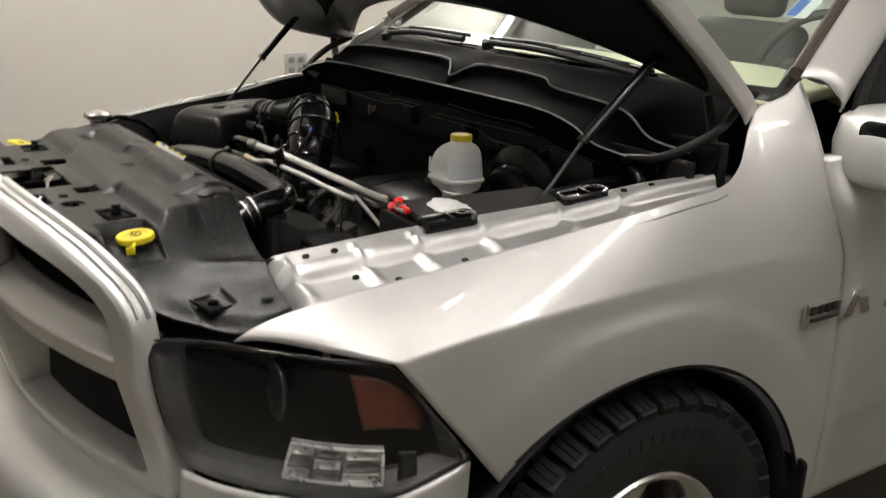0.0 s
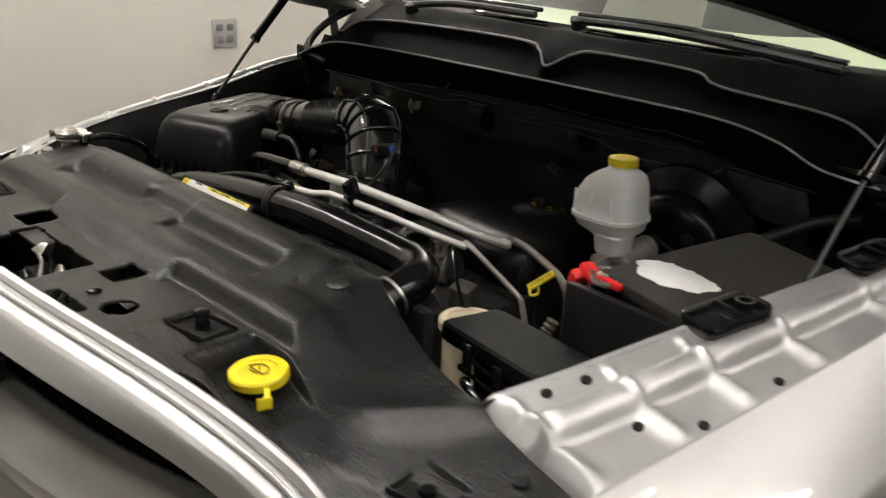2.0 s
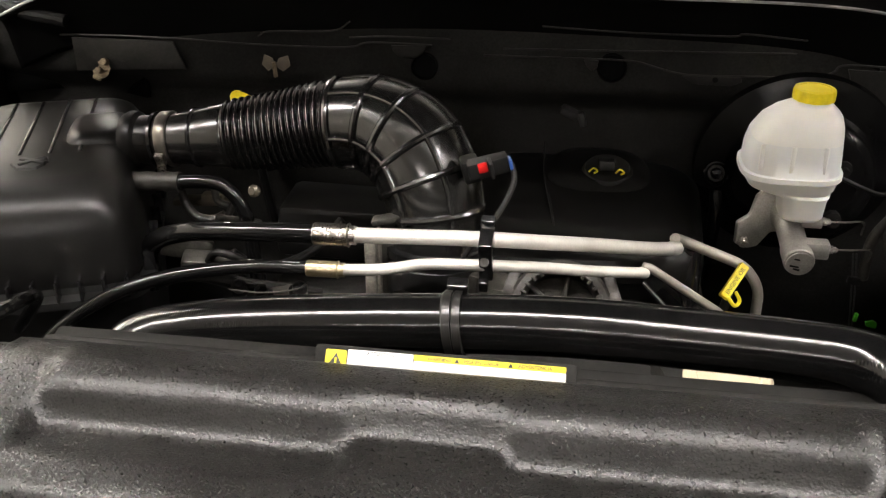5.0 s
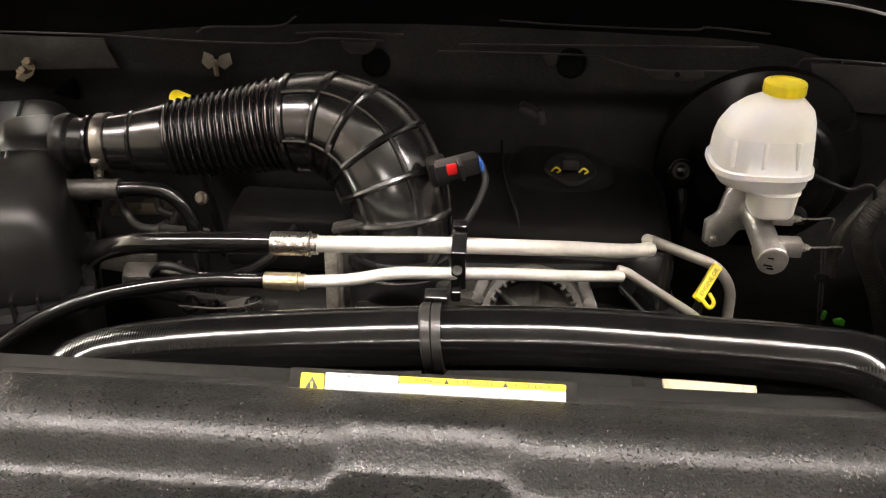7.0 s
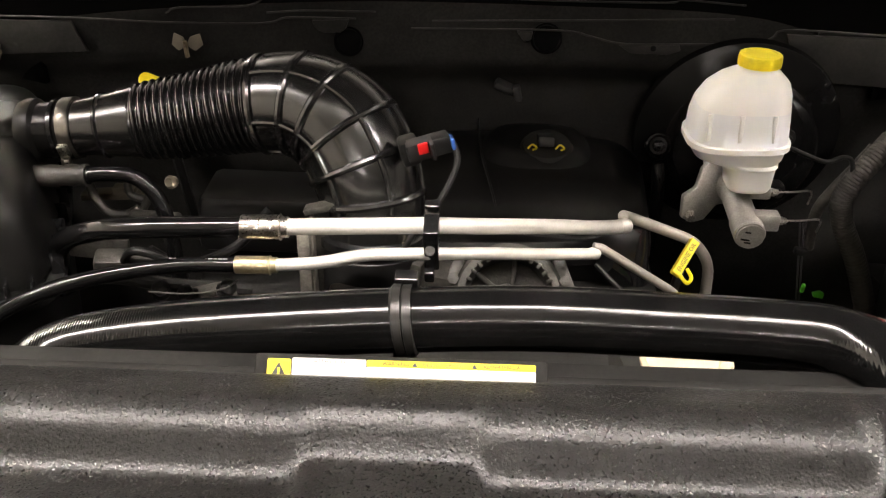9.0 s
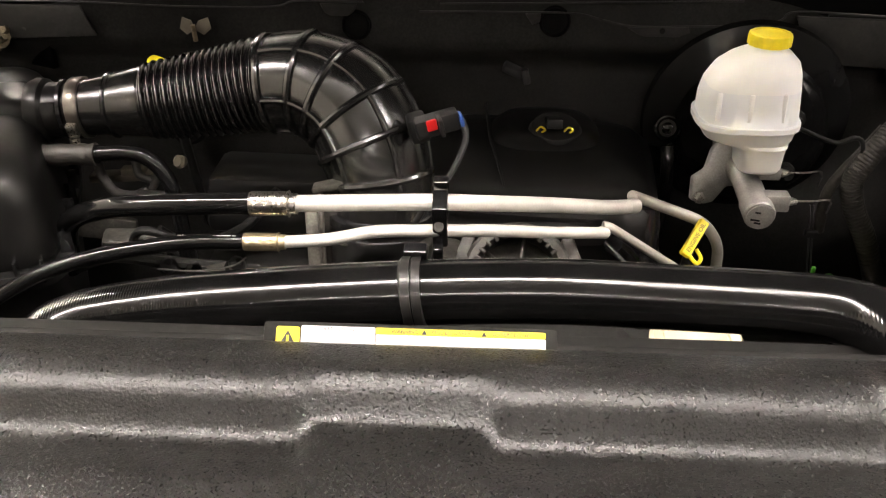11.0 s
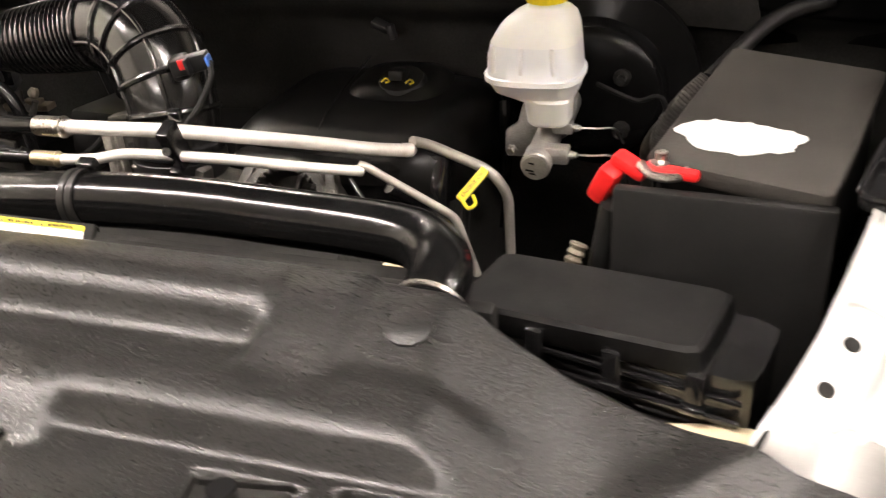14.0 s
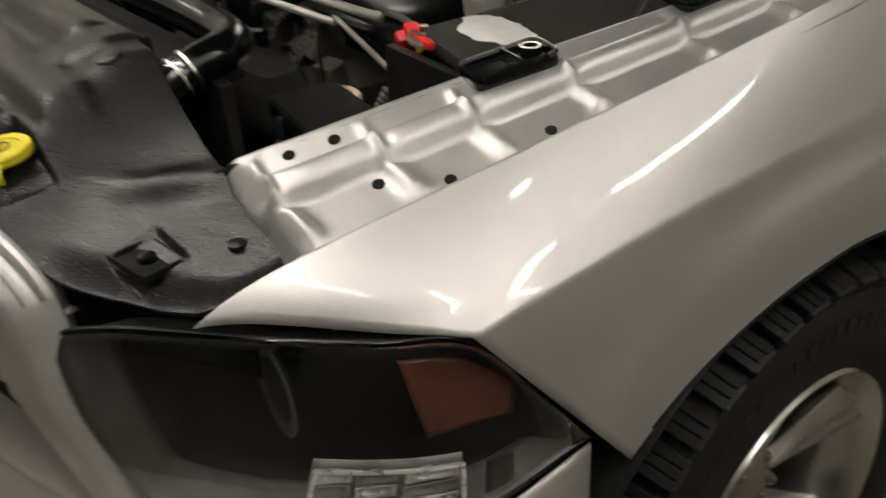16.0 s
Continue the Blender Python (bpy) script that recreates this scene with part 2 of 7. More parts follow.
def spline(pts, n=8):
    """A smooth line through points (Catmull-Rom)."""
    p = [Vector(q) for q in pts]
    if len(p) < 3 or n < 2:
        return p
    p = [2 * p[0] - p[1], *p, 2 * p[-1] - p[-2]]
    out = []
    for i in range(1, len(p) - 2):
        for k in range(n):
            t = k / n
            a, b, c, d = p[i - 1:i + 3]
            out.append(0.5 * (2 * b + (c - a) * t + (2 * a - 5 * b + 4 * c - d) * t * t + (3 * b - a - 3 * c + d) * t ** 3))
    out.append(p[-2])
    return out


def rings(centres, radii, seg=16, caps=True, wobble=None):
    """A tube with a radius at each centre."""
    bm = bmesh.new()
    n = len(centres)
    up = Vector((0.0123, 0.0317, 1)).normalized()
    loops = []
    ref = None
    for i, c in enumerate(centres):
        d = (centres[min(i + 1, n - 1)] - centres[max(i - 1, 0)]).normalized()
        if ref is None:
            ref = d.cross(up)
            if ref.length < 0.1:
                ref = d.cross(Vector((1, 0, 0)))
        ref = (ref - d * ref.dot(d)).normalized()
        s = d.cross(ref)
        loops.append([bm.verts.new(c + (ref * math.cos(2 * math.pi * k / seg) + s * math.sin(2 * math.pi * k / seg)) * radii[i]) for k in range(seg)])
    for a, b in zip(loops, loops[1:]):
        for k in range(seg):
            bm.faces.new((a[k], a[(k + 1) % seg], b[(k + 1) % seg], b[k]))
    if caps:
        bm.faces.new(loops[0][::-1])
        bm.faces.new(loops[-1])
    bmesh.ops.recalc_face_normals(bm, faces=bm.faces)
    return bm


def tube(pts, r, n=8, seg=16):
    c = spline(pts, n)
    return rings(c, [r] * len(c), seg)


def bent(pts, r, round_=0.03, seg=16):
    """A metal pipe: straight runs with short round bends."""
    p = [Vector(q) for q in pts]
    out = [p[0]]
    for a, b, c in zip(p, p[1:], p[2:]):
        u, v = (a - b), (c - b)
        k = min(round_, u.length * 0.45, v.length * 0.45)
        s, e = b + u.normalized() * k, b + v.normalized() * k
        out += [s.lerp(b, t).lerp(b.lerp(e, t), t) for t in (0, 0.2, 0.4, 0.6, 0.8, 1)]
    out.append(p[-1])
    return rings(out, [r] * len(out), seg)


def lathe(profile, c, axis=(0, 0, 1), seg=32, scallop=0.0, teeth=0):
    """A turned shape: profile of (radius, height) along the axis from c."""
    a = Vector(axis).normalized()
    q = a.to_track_quat("Z", "Y").to_matrix()
    bm = bmesh.new()
    loops = []
    for r, z in profile:
        row = []
        for k in range(seg):
            w = 2 * math.pi * k / seg
            rr = r * (1 + scallop * (1 if (k // 2) % 2 else -1)) if scallop and r > 1e-5 else r
            row.append(bm.verts.new(Vector(c) + q @ Vector((rr * math.cos(w), rr * math.sin(w), z))))
        loops.append(row)
    for x, y in zip(loops, loops[1:]):
        for k in range(seg):
            bm.faces.new((x[k], x[(k + 1) % seg], y[(k + 1) % seg], y[k]))
    bm.faces.new(loops[0][::-1])
    bm.faces.new(loops[-1])
    bmesh.ops.remove_doubles(bm, verts=bm.verts, dist=1e-6)
    bmesh.ops.recalc_face_normals(bm, faces=bm.faces)
    return bm


def sheet(f, nu, nv, closed=False, keep=None):
    """A curved sheet: f(u, v) in 0..1 gives a place."""
    bm = bmesh.new()
    g = [[bm.verts.new(f(i / nu, j / nv)) for j in range(nv + 1)] for i in range(nu + 1)]
    for i in range(nu):
        for j in range(nv):
            if keep and not keep((i + 0.5) / nu, (j + 0.5) / nv):
                continue
            bm.faces.new((g[i][j], g[i + 1][j], g[i + 1][j + 1], g[i][j + 1]))
    for v in [v for v in bm.verts if not v.link_faces]:
        bm.verts.remove(v)
    return bm


def slab(outline, depth, m=None, bevel=0.0, segs=2, holes=()):
    """A plate: an outline in x, y, depth down along -z, then moved by the pose m."""
    bm = bmesh.new()
    f = bm.faces.new([bm.verts.new((x, y, 0)) for x, y in outline])
    r = bmesh.ops.extrude_face_region(bm, geom=[f])
    bmesh.ops.translate(bm, verts=[v for v in r["geom"] if isinstance(v, bmesh.types.BMVert)], vec=(0, 0, -depth))
    bmesh.ops.recalc_face_normals(bm, faces=bm.faces)
    if bevel:
        bmesh.ops.bevel(bm, geom=bm.edges[:], offset=bevel, segments=segs, affect="EDGES", profile=0.5)
    if m is not None:
        bm.transform(m)
    return bm


def rounded(w, h, r, n=5, cx=0.0, cy=0.0):
    out = []
    for sx, sy, a in ((1, 1, 0), (-1, 1, 90), (-1, -1, 180), (1, -1, 270)):
        for k in range(n + 1):
            t = radians(a + 90 * k / n)
            out.append((cx + sx * (w / 2 - r) + r * math.cos(t), cy + sy * (h / 2 - r) + r * math.sin(t)))
    return out


def lerp_table(table, x):
    """Smooth reading of a small table of (x, value)."""
    if x <= table[0][0]:
        return table[0][1]
    for (a, va), (b, vb) in zip(table, table[1:]):
        if x <= b:
            t = (x - a) / (b - a)
            return va + (vb - va) * t
    return table[-1][1]


def soft_table(table, x):
    """Catmull-Rom reading of a table."""
    if x <= table[0][0]:
        return table[0][1]
    if x >= table[-1][0]:
        return table[-1][1]
    for i in range(len(table) - 1):
        a, b = table[i], table[i + 1]
        if x <= b[0]:
            h = b[0] - a[0]
            t = (x - a[0]) / h
            p = table[i - 1] if i else a
            q = table[i + 2] if i + 2 < len(table) else b
            ma = (b[1] - p[1]) / (b[0] - p[0]) * h if b[0] != p[0] else 0
            mb = (q[1] - a[1]) / (q[0] - a[0]) * h if q[0] != a[0] else 0
            return (2 * t ** 3 - 3 * t * t + 1) * a[1] + (t ** 3 - 2 * t * t + t) * ma + (-2 * t ** 3 + 3 * t * t) * b[1] + (t ** 3 - t * t) * mb


def step(a, b, x):
    t = min(max((x - a) / (b - a), 0), 1)
    return t * t * (3 - 2 * t)


def loft_box(levels, m, n=48, power=7.0):
    """A moulded box: levels of (z, half width, half depth, shift in x, shift in y)."""
    b = bmesh.new()
    rings_ = []
    for lv in levels:
        z, hx, hy = lv[:3]
        cx, cy = lv[3:5] if len(lv) > 3 else (0, 0)
        row = []
        for k in range(n):
            a = 2 * math.pi * (k + 0.5) / n
            c, s = math.cos(a), math.sin(a)
            q = (abs(c) ** power + abs(s) ** power) ** (-1 / power)
            row.append(b.verts.new(m @ Vector((cx + hx * c * q, cy + hy * s * q, z))))
        rings_.append(row)
    for r0, r1 in zip(rings_, rings_[1:]):
        for k in range(n):
            b.faces.new((r0[k], r0[(k + 1) % n], r1[(k + 1) % n], r1[k]))
    b.faces.new(rings_[0][::-1])
    b.faces.new(rings_[-1])
    bmesh.ops.recalc_face_normals(b, faces=b.faces)
    return b


def words(text, size, m, mat, parent, name="lettering", depth=0.0003, align="LEFT"):
    """Raised letters in the built-in font, as a mesh."""
    cu = bpy.data.curves.new("tmp", "FONT")
    cu.body, cu.size, cu.extrude, cu.align_x, cu.align_y = text, size, depth, align, "CENTER"
    cu.resolution_u = 2
    ob = new("tmp", cu)
    me = bpy.data.meshes.new_from_object(ob.evaluated_get(bpy.context.evaluated_depsgraph_get()))
    bpy.data.objects.remove(ob)
    bm = bmesh.new()
    bm.from_mesh(me)
    bpy.data.meshes.remove(me)
    bm.transform(m)
    return part(name, bm, mat, parent, flat=True)

# ---- the room ----
FLOOR_Z, CEIL_Z = -0.02, 3.0
X0, X1, Y0, Y1 = -2.51, 6.0, -6.5, 6.2


def setting(name, bm, mat, label, category):
    ob = part(name, bm, mat, None, flat=True)
    return tagged(ob, label, category, kind="structure")


setting("floor", box(((X0 + X1) / 2, (Y0 + Y1) / 2, FLOOR_Z - 0.1), (X1 - X0 + 0.4, Y1 - Y0 + 0.4, 0.2), bevel=0), FLOOR, "sealed beige concrete garage floor with faint stains", "floor")
setting("ceiling", box(((X0 + X1) / 2, (Y0 + Y1) / 2, CEIL_Z + 0.1), (X1 - X0 + 0.4, Y1 - Y0 + 0.4, 0.2), bevel=0), CEIL, "plain grey painted garage ceiling", "ceiling")
# the wall beside the truck has a vertical joint
setting("wall_west", join(box((X0 - 0.1, (Y0 + 2.803) / 2, CEIL_Z / 2), (0.2, 2.803 - Y0, CEIL_Z), bevel=0.002),
                          box((X0 - 0.1, (Y1 + 2.807) / 2, CEIL_Z / 2), (0.2, Y1 - 2.807, CEIL_Z), bevel=0.002),
                          box((X0 - 0.15, 2.805, CEIL_Z / 2), (0.1, 0.02, CEIL_Z), bevel=0)), WALL, "cream painted wall with one vertical joint", "wall")
# unseen east and south walls, toned to shape the light on the truck
setting("wall_east", box((X1 + 0.1, (Y0 + Y1) / 2, CEIL_Z / 2), (0.2, Y1 - Y0 + 0.4, CEIL_Z), bevel=0), EAST, "unseen light grey wall, its tone set for side fill", "wall")
setting("wall_south", box(((X0 + X1) / 2, Y0 - 0.1, CEIL_Z / 2), (X1 - X0, 0.2, CEIL_Z), bevel=0), DIM, "unseen dark grey wall, its tone set to cut fill", "wall")
setting("wall_north", box(((X0 + X1) / 2, Y1 + 0.1, CEIL_Z / 2), (X1 - X0, 0.2, CEIL_Z), bevel=0), WALL, "plain cream painted wall", "wall")

# a four-way electrical outlet on the wall
o = thing("wall_outlet", (X0, 2.045, 1.04), "light grey double electrical outlet plate on a cream wall", "outlet")
part("cover_plate", slab(rounded(0.125, 0.125, 0.008), 0.008, Matrix.Translation((X0 + 0.009, 2.045, 1.04)) @ Matrix.Rotation(radians(90), 4, "Y"), 0.002), OUTLET, o)
for dy in (-0.026, 0.026):
    for dz in (-0.026, 0.026):
        part("socket", slab(rounded(0.030, 0.034, 0.010), 0.003, Matrix.Translation((X0 + 0.0115, 2.045 + dy, 1.04 + dz)) @ Matrix.Rotation(radians(90), 4, "Y"), 0.0006), OUTLET_DARK, o)

# strip lights under the ceiling, some added as fill: white housings with a bare tube
def strip_light(c, turn, length=1.22, r=0.018):
    t = thing("strip_light", c, "white ceiling fitting with one lit fluorescent tube, in some cases added fill", "ceiling light", "strip lights on the ceiling")
    m = pose(*c, 0, 0, turn)
    b = box((0, 0, 0.035), (length + 0.06, 0.13, 0.07), bevel=0.006)
    b.transform(m)
    part("housing", b, WHITEMETAL, t)
    b = lathe([(r, -length / 2), (r, length / 2)], (0, 0, -0.022), (1, 0, 0), 12)
    b.transform(m)
    part("tube", b, TUBEGLOW, t, "lit white fluorescent tube")
    for dx in (-length / 2, length / 2):
        b = box((dx, 0, -0.014), (0.02, 0.12, 0.05), bevel=0.003)
        b.transform(m)
        part("end_cap", b, WHITEMETAL, t)


LIGHT_Z = CEIL_Z - 0.075
# the last three are added fill for the wall, fender side and bay
for c, turn, length, r in (((2.72, 2.28, LIGHT_Z), 50, 1.30, 0.010), ((2.08, 1.00, LIGHT_Z), 72, 1.05, 0.010), ((1.36, -0.03, LIGHT_Z), 0, 1.20, 0.010), ((-1.35, 0.12, LIGHT_Z), 0, 1.22, 0.018), ((0.0, 0.12, LIGHT_Z), 0, 1.22, 0.018),
                           ((-2.25, 2.3, LIGHT_Z), 90, 1.22, 0.022), ((-2.2, 4.1, LIGHT_Z), 90, 1.22, 0.022), ((3.9, 0.6, LIGHT_Z), 90, 1.22, 0.009), ((0.0, -3.2, LIGHT_Z), 0, 1.22, 0.010)):
    strip_light(c, turn, length, r)
spot = thing("ceiling_spot", (1.42, 1.21, CEIL_Z), "small round lit ceiling lamp with a white rim", "ceiling light")
part("rim", lathe([(0.052, 0), (0.075, 0.002), (0.078, 0.012), (0.072, 0.020), (0.052, 0.016)], (1.42, 1.21, CEIL_Z - 0.001), (0, 0, -1), 32), WHITEMETAL, spot)
part("diffuser", lathe([(0.048, 0), (0.048, 0.010), (0.030, 0.018), (0, 0.020)], (1.42, 1.21, CEIL_Z - 0.001), (0, 0, -1), 28), TUBEGLOW, spot, "lit round diffuser")

# ---- the truck: body ----
truck = thing("pickup_truck", (0, 0.9, FLOOR_Z), "silver pickup truck with its hood propped open", "truck")

XE = [(1.0, 0.893), (1.2, 0.910), (1.33, 0.915), (1.40, 0.895), (1.45, 0.864), (1.48, 0.854), (1.52, 0.860), (1.563, 0.866), (1.60, 0.864), (1.7, 0.86)]
ZE = [(1.0, 1.164), (1.1, 1.179), (1.2, 1.192), (1.33, 1.210), (1.40, 1.245), (1.45, 1.31), (1.48, 1.345), (1.52, 1.360), (1.563, 1.376), (1.60, 1.399), (1.7, 1.42)]
XC = [(0.345, 0.935), (0.55, 0.949), (0.8, 0.964), (1.1, 0.977), (1.4, 0.985), (1.7, 0.985)]
ZC = [(0.345, 0.985), (0.55, 1.011), (0.8, 1.037), (1.1, 1.056), (1.4, 1.062), (1.7, 1.058)]
YF = [(0, 0.352), (0.2, 0.462), (0.4, 0.55), (0.45, 0.563), (0.57, 0.645), (0.77, 0.705), (1, 0.762)]
YR = [(0, 1.60), (0.2, 1.622), (0.4, 1.66), (0.55, 1.668), (0.75, 1.672), (1, 1.64)]
ARCH_Y, ARCH_Z, ARCH_R = 1.095, 0.376, 0.517


def edge_line(y):
    """The fender's inner edge: a smooth run that drops at the tip and climbs at the hinge."""
    tip = math.exp(-(max(y, 0.345) - 0.345) / 0.047)
    x, z = 0.716 + 0.21 * y - 0.03 * y * y - 0.016 * tip, 1.002 + 0.1625 * y - 0.040 * tip
    k = step(1.10, 1.34, y)
    return x + (soft_table(XE, y) - x) * k, z + (soft_table(ZE, y) - z) * k


def arch_height(y):
    d = ARCH_R ** 2 - (y - ARCH_Y) ** 2
    return ARCH_Z + math.sqrt(d) if d > 0.006 else max(0.40, ARCH_Z + 0.077 - (abs(y - ARCH_Y) - 0.511) * 2)


def fender_point(y, s):
    (xe, ze), xc, zc = edge_line(y), soft_table(XC, y), soft_table(ZC, y)
    zb = arch_height(y)
    zk = zc - 0.05
    k = step(1.36, 1.6, y)
    xb = 0.974 + 0.030 * step(0.62, 1.1, y)
    def along(qx, qz, lift):
        return (xe + (xc - xe) * qx, ze + (zc - ze) * qz + lift)
    def side(f):
        return (xc + 0.005 + (xb - xc - 0.005) * f + 0.005 * math.sin(math.pi * f), zc - 0.030 + (zb - zc + 0.030) * f)
    def top(a):
        q = a / 0.40
        return along(q + 0.03 * q * (1 - q) + 0.10 * k * q * (1 - q), q * q * 0.07 + q * 0.93 - 0.16 * k * q * (1 - q), 0.020 * q * (1 - q))
    rows = [(a, top(a)) for a in (0, 0.07, 0.14, 0.21, 0.28, 0.34, 0.375, 0.395)] + [(0.405, (xc + 0.0006, zc - 0.0030)), (0.42, (xc + 0.0022, zc - 0.013)), (0.45, (xc + 0.005, zc - 0.032)), (0.57, side(0.24)), (0.77, side(0.60)), (1, (xb, zb))]
    return soft_table([(a, p[0]) for a, p in rows], s), soft_table([(a, p[1]) for a, p in rows], s)


def fender(sx):
    def front(s):
        """The front edge: along the headlight's slanted outer edge below the shoulder."""
        if s <= 0.39:
            return soft_table(YF, s)
        lo, hi = 0.545, 0.80
        for _ in range(30):
            mid = (lo + hi) / 2
            if fender_point(mid, s)[1] < 1.006 - 1.30 * (mid - 0.552):
                lo = mid
            else:
                hi = mid
        return lo
    edge = {}
    def f(u, s):
        if s not in edge:
            edge[s] = front(s)
        y = edge[s] * (1 - u) + soft_table(YR, s) * u
        x, z = fender_point(y, s)
        z -= 0.021 * math.sin(math.pi * min(s / 0.40, 1)) * math.exp(-(y - edge[s]) / 0.040)
        r = math.hypot(y - ARCH_Y, z - ARCH_Z)
        x += 0.004 * step(0.66, 0.61, r) * step(0.45, 0.6, s)
        return (sx * x, y, z)
    b = sheet(f, 90, 110)
    bmesh.ops.recalc_face_normals(b, faces=b.faces)
    ob = part("fender", b, SILVER, truck, solid=0.004, angle=50)
    # rolled lip round the arch
    pts = [(sx * (0.976 + 0.030 * step(0.62, 1.1, ARCH_Y + ARCH_R * math.cos(radians(a)))), ARCH_Y + ARCH_R * math.cos(radians(a)), ARCH_Z + ARCH_R * math.sin(radians(a)) + 0.002) for a in range(8, 132, 4)]
    part("arch_lip", tube(pts, 0.004, 2, 8), MATT, ob, "black arch edge seal")
    # black liner inside the arch
    def liner(u, v):
        a = radians(-12 + 180 * u)
        r = ARCH_R - 0.012 - 0.01 * math.sin(v * 9)
        return (sx * (0.99 - 0.37 * v), ARCH_Y + r * math.cos(a), ARCH_Z + r * math.sin(a))
    part("wheel_well", sheet(liner, 30, 6), MATT, ob, "black plastic wheel-arch liner", solid=0.003)
    # mud flap behind the wheel
    part("mud_flap", slab(rounded(0.17, 0.34, 0.015), 0.012, pose(sx * 0.945, 1.592, 0.40, 90, 0, sx * -6), 0.003), MATT, ob, "black mud flap")
    return ob


for side in (1, -1):
    fender(side)

# inner rail beside the engine bay
XI = [(0.44, 0.622), (0.5, 0.652), (0.55, 0.672), (0.6, 0.688), (0.7, 0.715), (0.8, 0.738), (0.9, 0.758), (1.0, 0.780), (1.1, 0.805), (1.2, 0.830), (1.34, 0.862)]
ZI = [(0.44, 1.100), (0.5, 1.118), (0.55, 1.128), (0.6, 1.137), (0.7, 1.152), (0.8, 1.163), (0.9, 1.172), (1.0, 1.182), (1.1, 1.197), (1.2, 1.212), (1.34, 1.222)]
RIBS = (0.482, 0.596, 0.698, 0.822, 0.975, 1.10)


def rail_point(y, w):
    xi, zi, (xe, ze) = soft_table(XI, y), soft_table(ZI, y), edge_line(y)
    x = xi + (xe + 0.012 - xi) * w
    z = zi + (ze - 0.008 - zi) * w
    yy = y + 0.03 * (w - 0.4)
    g = max(math.exp(-((yy - r) / 0.0055) ** 2) for r in RIBS)
    wide = max(math.exp(-((yy - r - 0.004) / 0.011) ** 2) for r in RIBS)
    q = (w - 0.385) / 0.125
    bead = 0.0125 * max(1 - q * q, 0) ** 0.6
    z += bead + 0.0050 * g * step(0.04, 0.14, w) * (1 - step(0.50, 0.62, w)) - 0.005 * wide * step(0.30, 0.36, w) * (1 - step(0.42, 0.48, w)) * (1 - g)
    tear = max(math.exp(-((yy - r - 0.006 - 0.03 * (w - 0.5)) / 0.012) ** 2) for r in RIBS)
    z += 0.0085 * tear * step(0.48, 0.56, w) * (1 - step(0.74, 0.86, w))
    z -= 0.008 * step(0.44, 0.54, w)
    return x, z


def rail(sx):
    def f(u, w):
        y = 0.445 + 0.885 * u
        x, z = rail_point(y, w)
        return (sx * x, y, z - 0.03 * step(0.485, 0.445, y))
    b = sheet(f, 240, 44)
    bmesh.ops.recalc_face_normals(b, faces=b.faces)
    ob = part("inner_rail", b, SILVER_DULL, truck, "bare silver-painted inner fender rail", solid=0.003, angle=60)
    for y, w in ((0.524, 0.14), (0.571, 0.15), (0.574, 0.60), (0.633, 0.81), (0.757, 0.78), (1.14, 0.12), (1.20, 0.14)):
        x, z = rail_point(y, w)
        p1, p2 = rail_point(y, w + 0.03), rail_point(y + 0.006, w)
        nrm = Vector((p1[0] - x, 0, p1[1] - z)).cross(Vector((p2[0] - x, 0.006, p2[1] - z)))
        nrm = nrm if nrm.z > 0 else -nrm
        part("bolt_hole", lathe([(0.0068, -0.002), (0.0068, 0.0008), (0.0, 0.0008)], (sx * x, y, z + 0.0006), (nrm.x * sx, nrm.y, nrm.z), 18), SOOT, ob, "dark punched hole")
    # black inner wall that drops from the rail
    def wall(u, v):
        y = 0.46 + 0.87 * u
        x, z = rail_point(y, 0.0)
        return (sx * (x + 0.004 - 0.05 * v), y, z - 0.002 - 0.5 * v)
    part("inner_fender", sheet(wall, 20, 6), SOOT, ob, "dark painted inner fender wall", solid=0.004)
    return ob


for side in (1, -1):
    rail(side)

# ---- grille ----
def grille_y(x, z):
    return 0.122 + 0.325 * x * x + 0.02 * step(1.10, 1.18, z) + 0.24 * max(0.93 - z, 0)


def outline_at(a, hw, top, bottom, power=5.0):
    """A rounded box outline, squarer at its foot: angle to x, z."""
    c, s = math.cos(a), math.sin(a)
    power = power if s > 0 else power + 12 * step(0.0, 0.5, -s)
    k = (abs(c) ** power + abs(s) ** power) ** (-1 / power)
    return hw * c * k, (top + bottom) / 2 + (top - bottom) / 2 * s * k


def crowned(x, z, amount=0.0515):
    """The top line of the grille falls towards its ends."""
    return z - amount * (x / 0.64) ** 2 * step(0.85, 1.17, z)


def grille_frame():
    rows = [(0.014, 0, 0.018), (0.003, 0, 0.016), (0.0, 0, 0.012), (0.0, 0, -0.020), (0.002, 0, -0.031), (0.007, 0, -0.036), (0.012, 0, -0.037), (0.040, 0, -0.038), (0.046, 0, -0.033), (0.070, 0, 0.060)]
    def f(u, v):
        i = v * (len(rows) - 1)
        k = min(int(i), len(rows) - 2)
        t = i - k
        inset = rows[k][0] + (rows[k + 1][0] - rows[k][0]) * t
        back = rows[k][2] + (rows[k + 1][2] - rows[k][2]) * t
        a = 2 * math.pi * u
        x, z = outline_at(a, 0.650 - inset, 1.167 - inset, 0.668 + inset, 6.0)
        z = crowned(x, z)
        return (x, grille_y(x, z) + back, z)
    b = sheet(f, 200, 27)
    bmesh.ops.remove_doubles(b, verts=b.verts, dist=1e-5)
    bmesh.ops.recalc_face_normals(b, faces=b.faces)
    return b


grille = part("grille", grille_frame(), SILVER, truck, "silver-painted grille frame", solid=0.004)


